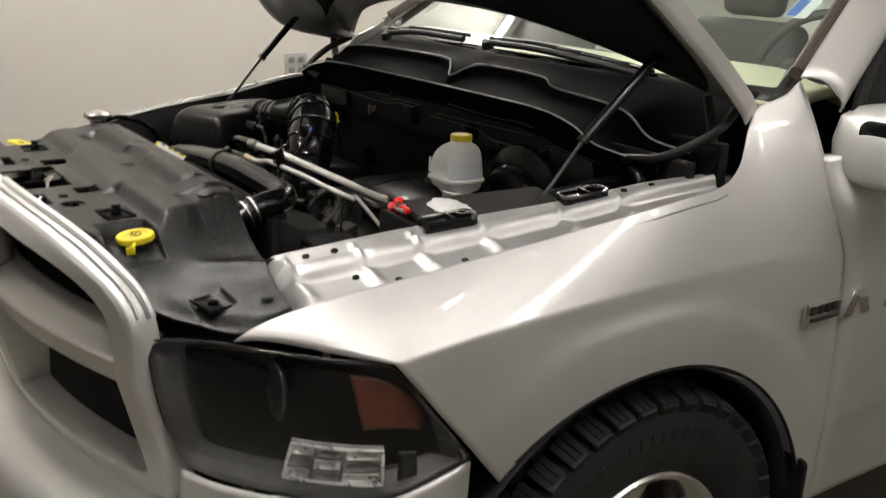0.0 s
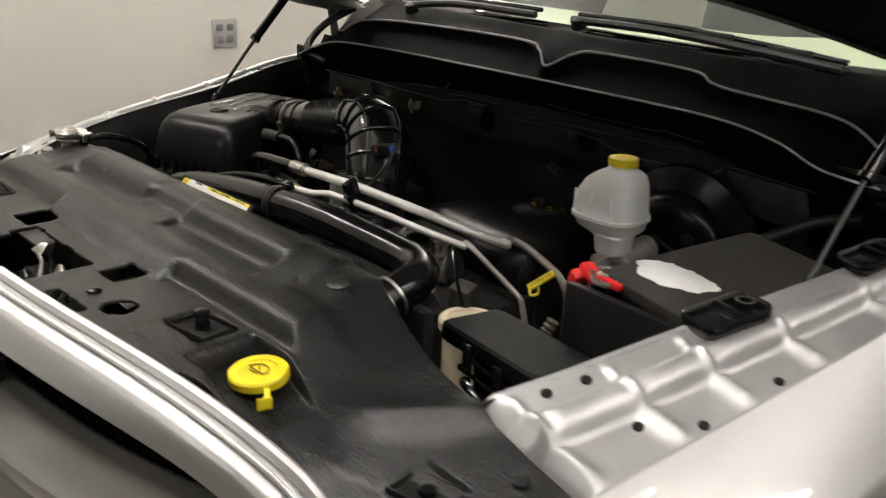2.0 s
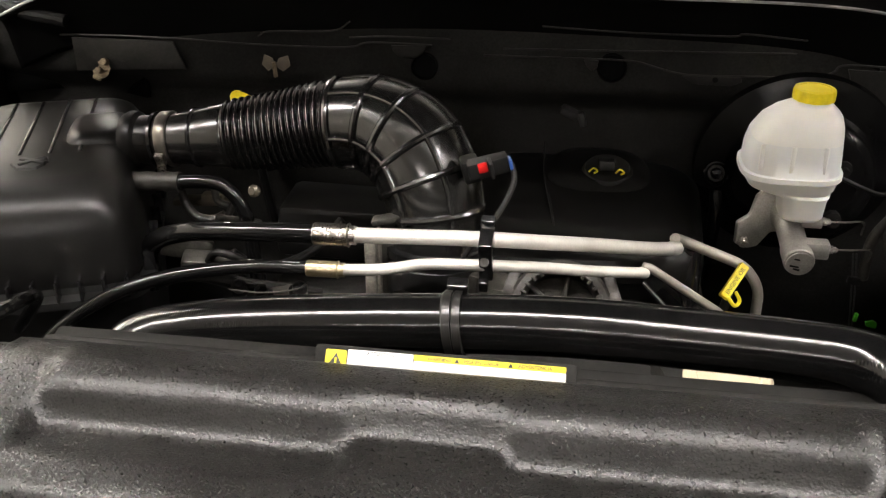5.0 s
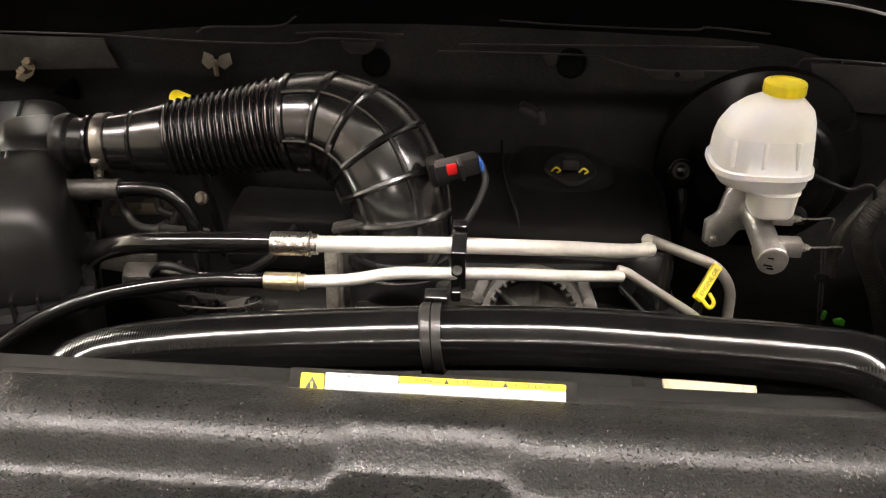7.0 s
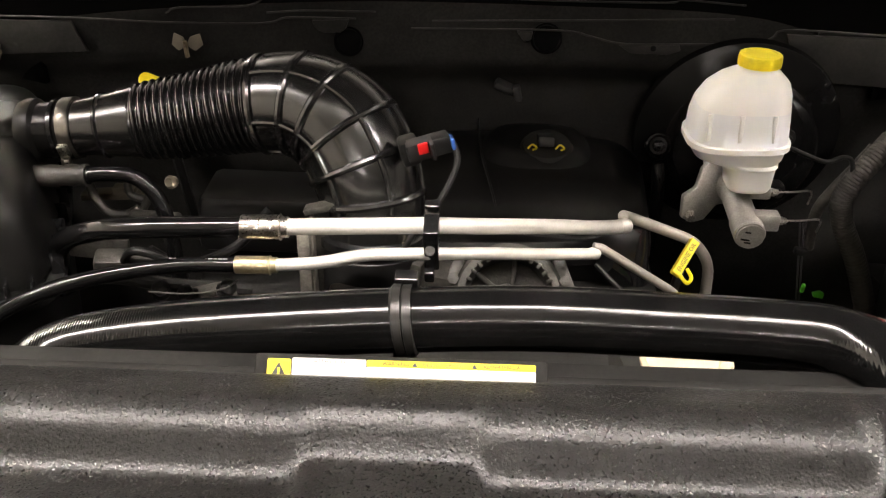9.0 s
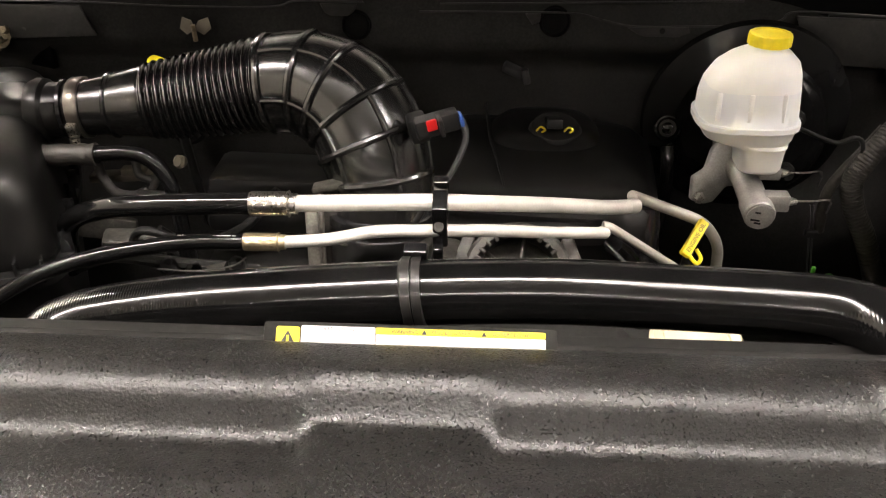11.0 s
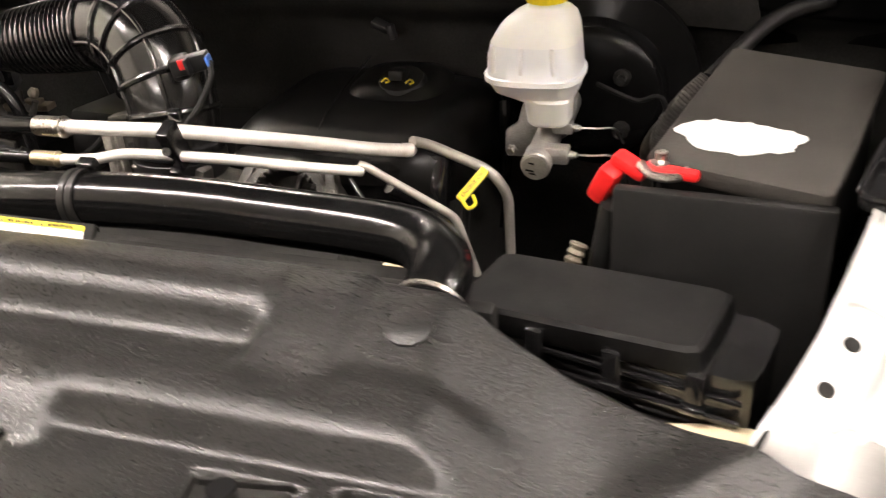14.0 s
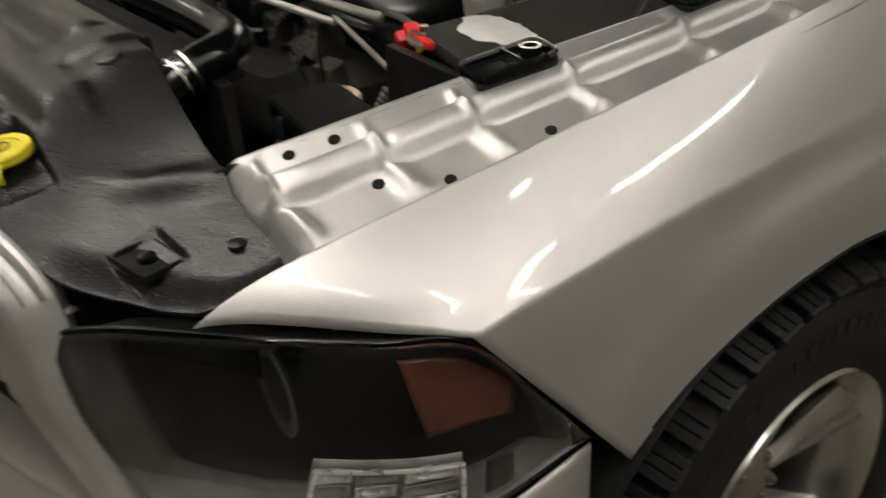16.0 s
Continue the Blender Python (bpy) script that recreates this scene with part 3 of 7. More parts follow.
def bar(profile, x0, x1, taper=0.0):
    """A horizontal bar of the grille: an angular profile of (z, depth) carried along the curve."""
    def f(u, v):
        i = v * (len(profile) - 1)
        k = min(int(i), len(profile) - 2)
        t = i - k
        z = profile[k][0] + (profile[k + 1][0] - profile[k][0]) * t
        d = profile[k][1] + (profile[k + 1][1] - profile[k][1]) * t
        x = x0 + (x1 - x0) * u
        return (x, grille_y(x, z) + d, z)
    b = sheet(f, 60, 4 * (len(profile) - 1))
    bmesh.ops.recalc_face_normals(b, faces=b.faces)
    return b


part("crossbar", bar([(0.890, 0.055), (0.896, -0.006), (0.902, -0.014), (0.944, -0.020), (0.950, -0.016), (0.982, 0.030), (0.986, 0.060)], -0.595, 0.595), SILVER, grille, solid=0.003, angle=30)
muzzle = [(-0.115, 0.06), (-0.098, -0.012), (-0.088, -0.026), (-0.05, -0.034), (0.05, -0.034), (0.088, -0.026), (0.098, -0.012), (0.115, 0.06)]


def muzzle_point(u, v):
    i = v * (len(muzzle) - 1)
    k = min(int(i), len(muzzle) - 2)
    t = i - k
    z = 0.69 + 0.27 * u
    return ((muzzle[k][0] + (muzzle[k + 1][0] - muzzle[k][0]) * t) * (0.80 + 0.25 * u), grille_y(0, z) + muzzle[k][1] + (muzzle[k + 1][1] - muzzle[k][1]) * t, z)


b = sheet(muzzle_point, 20, 28)
bmesh.ops.recalc_face_normals(b, faces=b.faces)
part("centre_block", b, SILVER, grille, solid=0.003, angle=30)
part("upper_bar", box((0, grille_y(0, 1.04) + 0.01, 1.045), (0.085, 0.07, 0.16), (0, 0, 0), 0.02, 3), SILVER, grille)
part("emblem", slab([(-0.045, 0.045), (0.045, 0.045), (0.055, 0.01), (0.0, -0.055), (-0.055, 0.01)], 0.014, pose(0, grille_y(0, 0.92) - 0.036, 0.925, 90, 0, 0), 0.004), CHROME, grille, "chrome shield-shaped emblem")
# raised rear lip that ends at the corners
lip = []
for k in range(121):
    a = math.pi * (-0.02 + 1.04 * k / 120)
    x, z = outline_at(a, 0.650, 1.169, 0.690, 6.0)
    z = crowned(x, z)
    if z > 1.032:
        lip.append(Vector((x, grille_y(x, z) + 0.006, z + 0.001)))
for run in ([p for p in lip if p.x < -0.004], [p for p in lip if p.x > 0.097]):
    part("rear_lip", rings(run, [0.0085] * len(run), 8), SILVER, grille, angle=30)
part("front_bead", rings([p + Vector((0, -0.022, 0.001)) for p in lip], [0.0035] * len(lip), 8), SILVER, grille)
for sx in (-1, 1):
    for za, zb in ((0.735, 0.90), (0.975, 1.115)):
        b = bmesh.new()
        n = 0
        for i in range(26):
            for j in range(10):
                x = sx * (0.07 + i * 0.0205 + (0.010 if j % 2 else 0))
                z = za + j * 0.0175
                if z > min(zb, crowned(x, 1.105) - 0.012) or abs(x) > 0.545 - 0.2 * step(1.05, 1.13, z) * 0.3:
                    continue
                y = grille_y(x, z) + 0.062
                b2 = [b.verts.new((x + 0.0095 * math.cos(radians(60 * k)), y, z + 0.0095 * math.sin(radians(60 * k)))) for k in range(6)]
                b3 = [b.verts.new((x + 0.0070 * math.cos(radians(60 * k)), y - 0.004, z + 0.0070 * math.sin(radians(60 * k)))) for k in range(6)]
                b4 = [b.verts.new((x + 0.0070 * math.cos(radians(60 * k)), y + 0.02, z + 0.0070 * math.sin(radians(60 * k)))) for k in range(6)]
                for k in range(6):
                    b.faces.new((b2[k], b2[(k + 1) % 6], b3[(k + 1) % 6], b3[k]))
                    b.faces.new((b3[k], b3[(k + 1) % 6], b4[(k + 1) % 6], b4[k]))
        part("mesh_insert", b, SOOT, grille, "black honeycomb grille insert", flat=True)
part("grille_backing", sheet(lambda u, v: (-0.56 + 1.12 * u, grille_y(-0.56 + 1.12 * u, 0.9) + 0.070, 0.62 + 0.46 * v - 0.07 * v * (2 * u - 1) ** 2), 20, 2), SOOT, grille, solid=0.004)

# a dark tube fills the gap below the frame and paints its shade
part("lower_gap", tube([(x, grille_y(x, 0.668) - 0.012, 0.662 + 0.012 * abs(x)) for x in [-0.62 + 0.062 * k for k in range(21)]], 0.014, 2, 8), SOOT, grille, "dark tube for the shaded gap under the grille frame")

# ---- bumper ----
def bumper_point(u, v):
    x = -0.985 + 1.97 * u
    ax = abs(x)
    y = 0.055 + 0.24 * ax * ax + 0.55 * max(ax - 0.72, 0) ** 1.4
    prof = [(0, (0.15, 0.668)), (0.1, (0.09, 0.682)), (0.25, (0.0, 0.66)), (0.5, (-0.03, 0.57)), (0.8, (-0.01, 0.47)), (1, (0.06, 0.42))]
    dy, z = soft_table([(a, p[0]) for a, p in prof], v), soft_table([(a, p[1]) for a, p in prof], v)
    top = 0.05 * step(0.55, 0.9, ax) * (1 - v)
    return (x, y + dy, z + top)


b = sheet(bumper_point, 80, 24)
bmesh.ops.recalc_face_normals(b, faces=b.faces)
part("front_bumper", b, SILVER, truck, "silver-painted front bumper", solid=0.004, angle=60)

# ---- headlights ----
LT = [(0, (0.640, 0.252, 1.000)), (0.2, (0.70, 0.300, 1.012)), (0.4, (0.776, 0.354, 1.019)), (0.6, (0.845, 0.412, 1.019)), (0.75, (0.905, 0.474, 1.016)), (0.87, (0.947, 0.548, 1.003)), (1, (0.962, 0.640, 0.885))]
LB = [(0, (0.690, 0.294, 0.775)), (0.25, (0.752, 0.330, 0.768)), (0.5, (0.830, 0.390, 0.767)), (0.75, (0.900, 0.480, 0.762)), (0.87, (0.938, 0.560, 0.762)), (1, (0.962, 0.700, 0.805))]


def lamp_point(u, v, out=0.0):
    t = [soft_table([(a, p[k]) for a, p in LT], u) for k in range(3)]
    b_ = [soft_table([(a, p[k]) for a, p in LB], u) for k in range(3)]
    p = Vector(t).lerp(Vector(b_), v)
    d = Vector((0.55 + 0.3 * u, -0.75 + 0.5 * u, 0.12)).normalized()
    return p + d * (0.022 * math.sin(math.pi * v) ** 0.8 + out)


def headlight(sx):
    def m(p):
        return Vector((sx * p[0], p[1], p[2]))
    lamp = part("headlight", sheet(lambda u, v: m(lamp_point(u, v, -0.085 + 0.080 * max(abs(2 * v - 1) ** 5, abs(2 * u - 1) ** 8))), 30, 20), SMOKE, truck, "headlight with a smoked black interior", solid=0.003)
    # lens with thickness
    b = sheet(lambda u, v: m(lamp_point(u, v)), 40, 20)
    bmesh.ops.recalc_face_normals(b, faces=b.faces)
    lens = part("lens", b, LENS, lamp, "clear headlight lens", solid=0.003, angle=80)
    lens.visible_shadow = False
    # grey border of the bezel behind the lens
    def border(u, v):
        a = 2 * math.pi * u
        c, s = math.cos(a), math.sin(a)
        k = (abs(c) ** 12 + abs(s) ** 12) ** (-1 / 12)
        wide = (0.20 if c < 0 else 0.10) * v
        high = (0.34 if s > 0 else 0.10) * v
        return m(lamp_point(0.5 + 0.497 * c * k * (1 - wide), 0.5 + 0.495 * s * k * (1 - high), -0.005 - 0.050 * v))
    part("bezel", sheet(border, 90, 5), SMOKE2, lamp, "dark grey lamp bezel", solid=0.002)
    # projector ring
    ctr = lamp_point(0.535, 0.30, -0.045)
    d = Vector((-0.12, -1.0, 0.02)).normalized()
    b = lathe([(0.0500, 0), (0.0505, 0.001), (0.0500, 0.002), (0.0488, 0.002), (0.0488, 0), (0.05, 0)], ctr, d, 48)
    b.transform(Matrix.Diagonal((sx, 1, 1, 1)))
    part("projector_ring", b, DULLGREY, lamp, "thin grey projector ring")
    b = lathe([(0.046, -0.006), (0.044, -0.003), (0.03, 0.002), (0.0, 0.005)], ctr, d, 30)
    b.transform(Matrix.Diagonal((sx, 1, 1, 1)))
    part("projector", b, SMOKE, lamp, "dark projector lens")
    # amber turn signal, narrowing downwards
    part("turn_signal", sheet(lambda u, v: m(lamp_point(0.775 + 0.175 * u * (1 - 0.30 * v) + 0.03 * v, 0.12 + 0.05 * u + (0.37 - 0.08 * u) * v, -0.030 - 0.02 * u)), 14, 14), AMBER, lamp, "amber turn signal lens", solid=0.004)
    # clear running-light block: three rows of three cells, slanted at its inner end
    def block(u, v, out):
        return m(lamp_point(0.545 + 0.30 * u + 0.05 * (1 - u) * (1 - v), 0.60 + 0.27 * v + 0.01 * u, out))
    part("running_light_tray", sheet(lambda u, v: block(-0.02 + 1.04 * u, -0.03 + 1.06 * v, -0.030), 12, 8), CLOUDY, lamp, solid=0.002)
    for i in range(3):
        for j in range(3):
            def cell(u, v):
                return block((i + 0.05 + 0.9 * u) / 3, (j + 0.07 + 0.86 * v) / 3, -0.012 - 0.014 * math.sin(math.pi * u) * math.sin(math.pi * v) - 0.006 * u)
            part("running_light_cell", sheet(cell, 7, 6), REFLECTOR if (i + j) % 2 == 0 else CLOUDY, lamp, "clear faceted running-light cell", solid=0.002)
    rim = [(k / 10, 0) for k in range(10)] + [(1, k / 5) for k in range(5)] + [(1 - k / 10, 1) for k in range(10)] + [(0, 1 - k / 5) for k in range(6)]
    part("running_light_frame", tube([block(p, q, -0.010) for p, q in rim], 0.0028, 1, 6), REFLECTOR, lamp, "clear frame of the running light")
    part("side_marker", sheet(lambda u, v: m(lamp_point(0.875 + 0.035 * u, 0.62 + 0.25 * v, -0.014)), 4, 8), SMOKE, lamp, solid=0.002)
    # painted strip of the bumper under the lamp
    def filler(u, v):
        p = Vector([soft_table([(a, q[k]) for a, q in LB], u) for k in range(3)])
        return m(p + Vector((0.006 + 0.010 * v, -0.010 - 0.012 * v, 0.002 - 0.085 * v)))
    part("lamp_filler", sheet(filler, 30, 6), SILVER, lamp, "silver-painted strip under the lamp", solid=0.004)
    return lamp


for side in (1, -1):
    headlight(side)

# black panel that closes the gap behind the headlights and grille
part("radiator_support", join(box((0, 0.42, 0.78), (1.0, 0.10, 0.46), bevel=0.004), box((0, 0.50, 1.115), (0.80, 0.07, 0.05), bevel=0.004),
     box((0.68, 0.42, 0.955), (0.22, 0.12, 0.03), (0, 8, 35), 0.004), box((-0.68, 0.42, 0.955), (0.22, 0.12, 0.03), (0, -8, -35), 0.004)), SOOT, truck, "black radiator support")

# ---- hood ----
HOOD = Matrix.Translation((0, 1.46, 1.355)) @ Matrix.Rotation(radians(-38), 4, "X")


def hood_half(v):
    return soft_table([(0, 0.872), (0.04, 0.885), (0.2, 0.89), (0.6, 0.85), (0.9, 0.78), (1.0, 0.70)], v)


def hood_edge(x):
    """How far the rear edge is cut forward round the wipers."""
    return 0.262 * (1 - min(abs(x) / 0.83, 1) ** 2.2)


def hood_skin(u, v):
    s = 2 * u - 1
    w = hood_half(v)
    x = w * math.copysign(min(abs(s) * 1.08, 1), s)
    z = 0.06 * (1 - (x / w) ** 2) * (1 - 0.5 * v) - 0.05 * step(0.93, 1.0, abs(s)) + 0.012 * step(0.45, 0.38, abs(x)) - 0.05 * step(0.93, 1, v)
    e = hood_edge(x)
    return HOOD @ Vector((x, -e - (1.22 - e) * v, z))


b = sheet(hood_skin, 70, 50)
bmesh.ops.recalc_face_normals(b, faces=b.faces)
hood = part("hood", b, SILVER, truck, "open silver hood panel", solid=0.004, angle=50)


def hood_inner(u, v):
    s = 2 * u - 1
    w = hood_half(v) - 0.012
    x = w * s
    dent = 0.03 * step(0.30, 0.42, abs(s)) * step(0.92, 0.80, abs(s)) * step(0.08, 0.16, v) * step(0.95, 0.85, v)
    e = hood_edge(x)
    return HOOD @ Vector((x, -e - (1.205 - e) * v - 0.004, -0.012 - 0.023 * step(0.02, 0.14, v) + dent + 0.006 * math.sin(x * 40) * dent * 20))


part("inner_panel", sheet(hood_inner, 60, 40), SILVER_DULL, hood, "silver inner hood frame", solid=0.003, angle=50)


def liner(u, v):
    s = 2 * u - 1
    x = (hood_half(v) - 0.045) * s
    e = hood_edge(x) + 0.10
    return HOOD @ Vector((x, -e - (1.10 - e) * v, -0.047 - 0.010 * math.sin(math.pi * min(max(u, 0), 1)) + 0.004 * math.sin(x * 25) * math.sin(v * 20)))


part("insulation", sheet(liner, 40, 30), FELT, hood, "black felt hood insulation", solid=0.008, angle=60)
# deep pressed corner of the inner frame beside the far hinge
CORNER = [(0.0, 0.0), (0.03, 0.030), (0.07, 0.062), (0.13, 0.092), (0.20, 0.122), (0.27, 0.138), (0.34, 0.130), (0.42, 0.095), (0.52, 0.05), (0.60, 0.02)]


def corner_wing(u, v):
    run = 0.60 * u
    drop = soft_table(CORNER, run)
    return HOOD @ Vector((-0.800 + 0.075 * v * (1 - v) * 4 * 0.3 + 0.20 * (1 - v) ** 2 * step(0.05, 0.25, run), -0.004 - run, -0.012 - drop * v + 0.006 * math.sin(9 * v) * math.sin(14 * u)))


part("inner_corner", sheet(corner_wing, 40, 14), SILVER_DULL, hood, "pressed grey corner of the inner hood frame", solid=0.003, angle=50)
for sx in (-1, 1):
    part("hinge_arm", join(slab([(-0.012, 0), (0.012, 0), (0.020, 0.15), (-0.004, 0.15)], 0.006, pose(sx * 0.835, 1.40, 1.225, 70, 0, 90), 0.001), box((sx * 0.83, 1.40, 1.225), (0.014, 0.05, 0.03), (20, 0, 0), 0.004)), DULLGREY, hood, "dull steel hood hinge arm")
    lo, mid, top = Vector((sx * 0.757, 0.965, 1.155)), Vector((sx * 0.760, 1.083, 1.288)), Vector((sx * 0.778, 1.268, 1.468))
    prop = part("gas_strut", join(rings([mid, mid.lerp(top, 0.04), mid.lerp(top, 0.05), top], [0.0125, 0.0125, 0.0105, 0.0105], 14)), PLASTIC, hood, "black gas hood strut")
    part("piston_rod", rings([lo, mid], [0.0040, 0.0040], 12), RODSTEEL, prop, "thin dark steel piston rod")
    part("ball_joint", lathe([(0.009, -0.01), (0.011, 0), (0.009, 0.012)], lo, (mid - lo), 14), PLASTIC, prop)
    part("ball_joint", lathe([(0.012, -0.012), (0.013, 0), (0.010, 0.012)], top, (top - mid), 14), PLASTIC, prop)

# ---- cab ----
def glass_point(u, v):
    s = 2 * u - 1
    x = s * (0.86 - 0.16 * v)
    return Vector((x, 1.50 + 0.74 * v + 0.10 * (1 - s * s) * -1 + 0.06, 1.355 + 0.50 * v))


part("roof", box((0, 3.2, 1.88), (1.36, 2.0, 0.05), (0, 0, 0), 0.02), SILVER, truck)
part("cab_rear_wall", box((0, 4.2, 1.2), (1.8, 0.06, 1.4), (0, 0, 0), 0.02), SILVER, truck)
part("cab_floor", box((0, 2.85, 0.42), (1.86, 2.7, 0.08), (0, 0, 0), 0.02), CABIN, truck)
b = sheet(lambda u, v: glass_point(u, v), 40, 20)
bmesh.ops.recalc_face_normals(b, faces=b.faces)
screen = part("windscreen", b, GLASS, truck, "faintly green windscreen glass", solid=0.005, angle=80)
screen.visible_shadow = False
for sx in (-1, 1):
    # pillar beside the windscreen, with a black seal
    def pillar_edges(u):
        y = 1.598 + 0.777 * u
        left = Vector((sx * (0.872 - 0.30 * (y - 1.575)), y, 1.388 + 0.66 * (y - 1.575) - 0.10 * (y - 1.575) ** 2))
        right = Vector((sx * (0.927 - 0.250 * (y - 1.575)), y + 0.035, 1.366 + 0.74 * (y - 1.575) - 0.12 * (y - 1.575) ** 2))
        return left, right
    def pillar(u, v):
        left, right = pillar_edges(u)
        if v < 0.6:
            t = v / 0.6
            return left.lerp(right, t) + Vector((sx * 0.006, -0.003, 0.010)) * math.sin(math.pi * t)
        t = (v - 0.6) / 0.4
        return right + Vector((sx * 0.012 * math.sin(math.pi * t), 0.03 * t, -0.045 * t))
    part("windscreen_pillar", sheet(pillar, 24, 20), SILVER, truck, solid=0.006, angle=70)
    seal = [pillar_edges(u)[0] + Vector((sx * -0.016, -0.004, -0.002)) for u in (0.02, 0.2, 0.4, 0.6, 0.8, 1)]
    part("windscreen_seal", tube(seal, 0.017, 6, 10), BROWN, truck, "dark brown windscreen seal")
    # door
    door = part("door", sheet(lambda u, v: (sx * (1.0 - 0.045 * step(0.85, 1.0, v) - 0.012 * (1 - v) * step(0.3, 0, v) + 0.006 * math.sin(3.1 * v) - 0.004 * step(0.245, 0.235, v)), 1.680 - 0.060 * step(0.66, 0.97, v) + (1.02 + 0.060 * step(0.66, 0.97, v)) * u, 0.42 + 0.83 * v), 20, 60), SILVER, truck, "silver front door", solid=0.05, offset=-1.0, angle=60)
    def window(u, v):
        y = 1.70 + 1.0 * u
        top = pillar_edges(min((y - 1.598) / 0.777, 1.0))[1] + Vector((sx * -0.012, 0, -0.03))
        low = Vector((sx * 0.950, y, 1.248))
        return low.lerp(Vector((top.x, y, min(top.z, 1.82))), v)
    part("door_window", sheet(window, 14, 8), RUBBER, door, "dark tinted side window", solid=0.004)
    part("window_frame", tube([(sx * 0.956, 1.688, 1.23), (sx * 0.953, 1.682, 1.33)] + [pillar_edges(u)[1] + Vector((sx * 0.004, 0.04, -0.045)) for u in (0.19, 0.4, 0.7, 1)], 0.014, 6, 10), MATT, door, "black window frame")
    part("window_sill", tube([(sx * 0.962, 1.69, 1.25), (sx * 0.962, 2.2, 1.252), (sx * 0.96, 2.7, 1.25)], 0.010, 4, 8), MATT, door)
    part("door_gap", box((sx * 0.900, 1.655, 0.95), (0.09, 0.02, 0.50), (0, 0, 0), 0.002), SOOT, door)
    # mirror
    mirror = part("door_mirror", loft_box([(1.195, 0.060, 0.030), (1.205, 0.105, 0.062), (1.23, 0.125, 0.074), (1.29, 0.130, 0.078), (1.34, 0.120, 0.070), (1.365, 0.09, 0.05), (1.372, 0.05, 0.028)], Matrix.Translation((sx * 1.032, 1.722, -0.012)), 48, 3.4), SILVER, door, "silver door mirror shell", angle=70)
    part("mirror_recess", slab(rounded(0.110, 0.064, 0.022), 0.014, pose(sx * 1.040, 1.648, 1.300, 90, 0, 0), 0.003), RUBBER, mirror, "black opening in the mirror shell")
    part("mirror_arm", box((sx * 0.975, 1.745, 1.225), (0.10, 0.07, 0.05), (0, 0, 0), 0.015), MATT, mirror)
# raised chrome shapes on the fender and door
badge = part("fender_badge", slab([(-0.062, -0.030), (-0.048, -0.028), (-0.046, -0.020), (0.060, -0.020), (0.064, 0.022), (-0.046, 0.022), (-0.058, 0.028)], 0.008, pose(1.012, 1.585, 0.925, 90, 0, 90) , 0.0015), CHROME, truck, "chrome badge plate")
for k in range(4):
    part("badge_block", box((1.0125, 1.549 + 0.026 * k, 0.934), (0.004, 0.017, 0.020), (0, 0, 0), 0.001), BLACKP, badge)
part("badge_block", box((1.0125, 1.592, 0.912), (0.004, 0.090, 0.008), (0, 0, 0), 0.001), BLACKP, badge)
for k, y in enumerate((1.715, 1.87, 2.03)):
    part("door_badge", slab([(-0.05, -0.03), (-0.02, -0.03), (0, 0.005), (0.02, -0.03), (0.05, -0.03), (0.02, 0.03), (-0.02, 0.03)], 0.008, pose(1.012, y, 0.925, 90, 0, 90), 0.002), CHROME, truck, "chrome badge shape")
# cabin
cabin = part("dashboard", sheet(lambda u, v: (-0.84 + 1.68 * u, 1.60 + 0.50 * v, 1.345 + 0.045 * math.sin(math.pi * min(v * 1.2, 1)) - 0.05 * v + 0.03 * step(0.55, 0.75, u) * step(0.95, 0.85, u) * step(0.3, 0.6, v)), 40, 14), DASH, truck, "tan dashboard top", solid=0.02)
part("dash_front", box((0, 2.12, 1.18), (1.66, 0.08, 0.30), (0, 0, 0), 0.02), CABIN, cabin)
part("steering_wheel", join(tube([(0.42 + 0.19 * math.cos(radians(a)), 2.26 + 0.08 * math.sin(radians(a)), 1.33 + 0.17 * math.sin(radians(a))) for a in range(0, 361, 20)], 0.015, 3, 10),
     box((0.42, 2.25, 1.32), (0.14, 0.05, 0.11), (25, 0, 0), 0.02), box((0.42, 2.26, 1.33), (0.36, 0.02, 0.03), (25, 0, 0), 0.008)), CABIN, cabin, "dark steering wheel")
for sx in (-1, 1):
    seat = part("seat", join(box((sx * 0.42, 2.95, 1.05), (0.52, 0.14, 0.75), (-14, 0, 0), 0.05, 3), box((sx * 0.42, 2.70, 0.75), (0.52, 0.55, 0.16), (0, 0, 0), 0.05, 3)), CABIN, truck, "dark cloth seat")
    part("head_rest", box((sx * 0.42, 3.06, 1.52), (0.27, 0.10, 0.18), (-12, 0, 0), 0.04, 3), CABIN, seat)
part("paper_tag", slab(rounded(0.065, 0.075, 0.004), 0.001, Matrix.Translation((0.640, 1.885, 1.530)) @ Matrix.Rotation(radians(34), 4, "X")), WHITEP, truck, "white paper sticker on the windscreen")
tagp = Matrix.Translation((0.640, 1.884, 1.5315)) @ Matrix.Rotation(radians(34), 4, "X")
part("sticker_print", slab(rounded(0.030, 0.065, 0.002, 3, -0.012, 0.0), 0.0006, tagp), BLUE, truck, "blue printed field")
part("rear_view_mirror", box((0.0, 2.08, 1.70), (0.24, 0.04, 0.07), (0, 0, 0), 0.015), CABIN, truck)

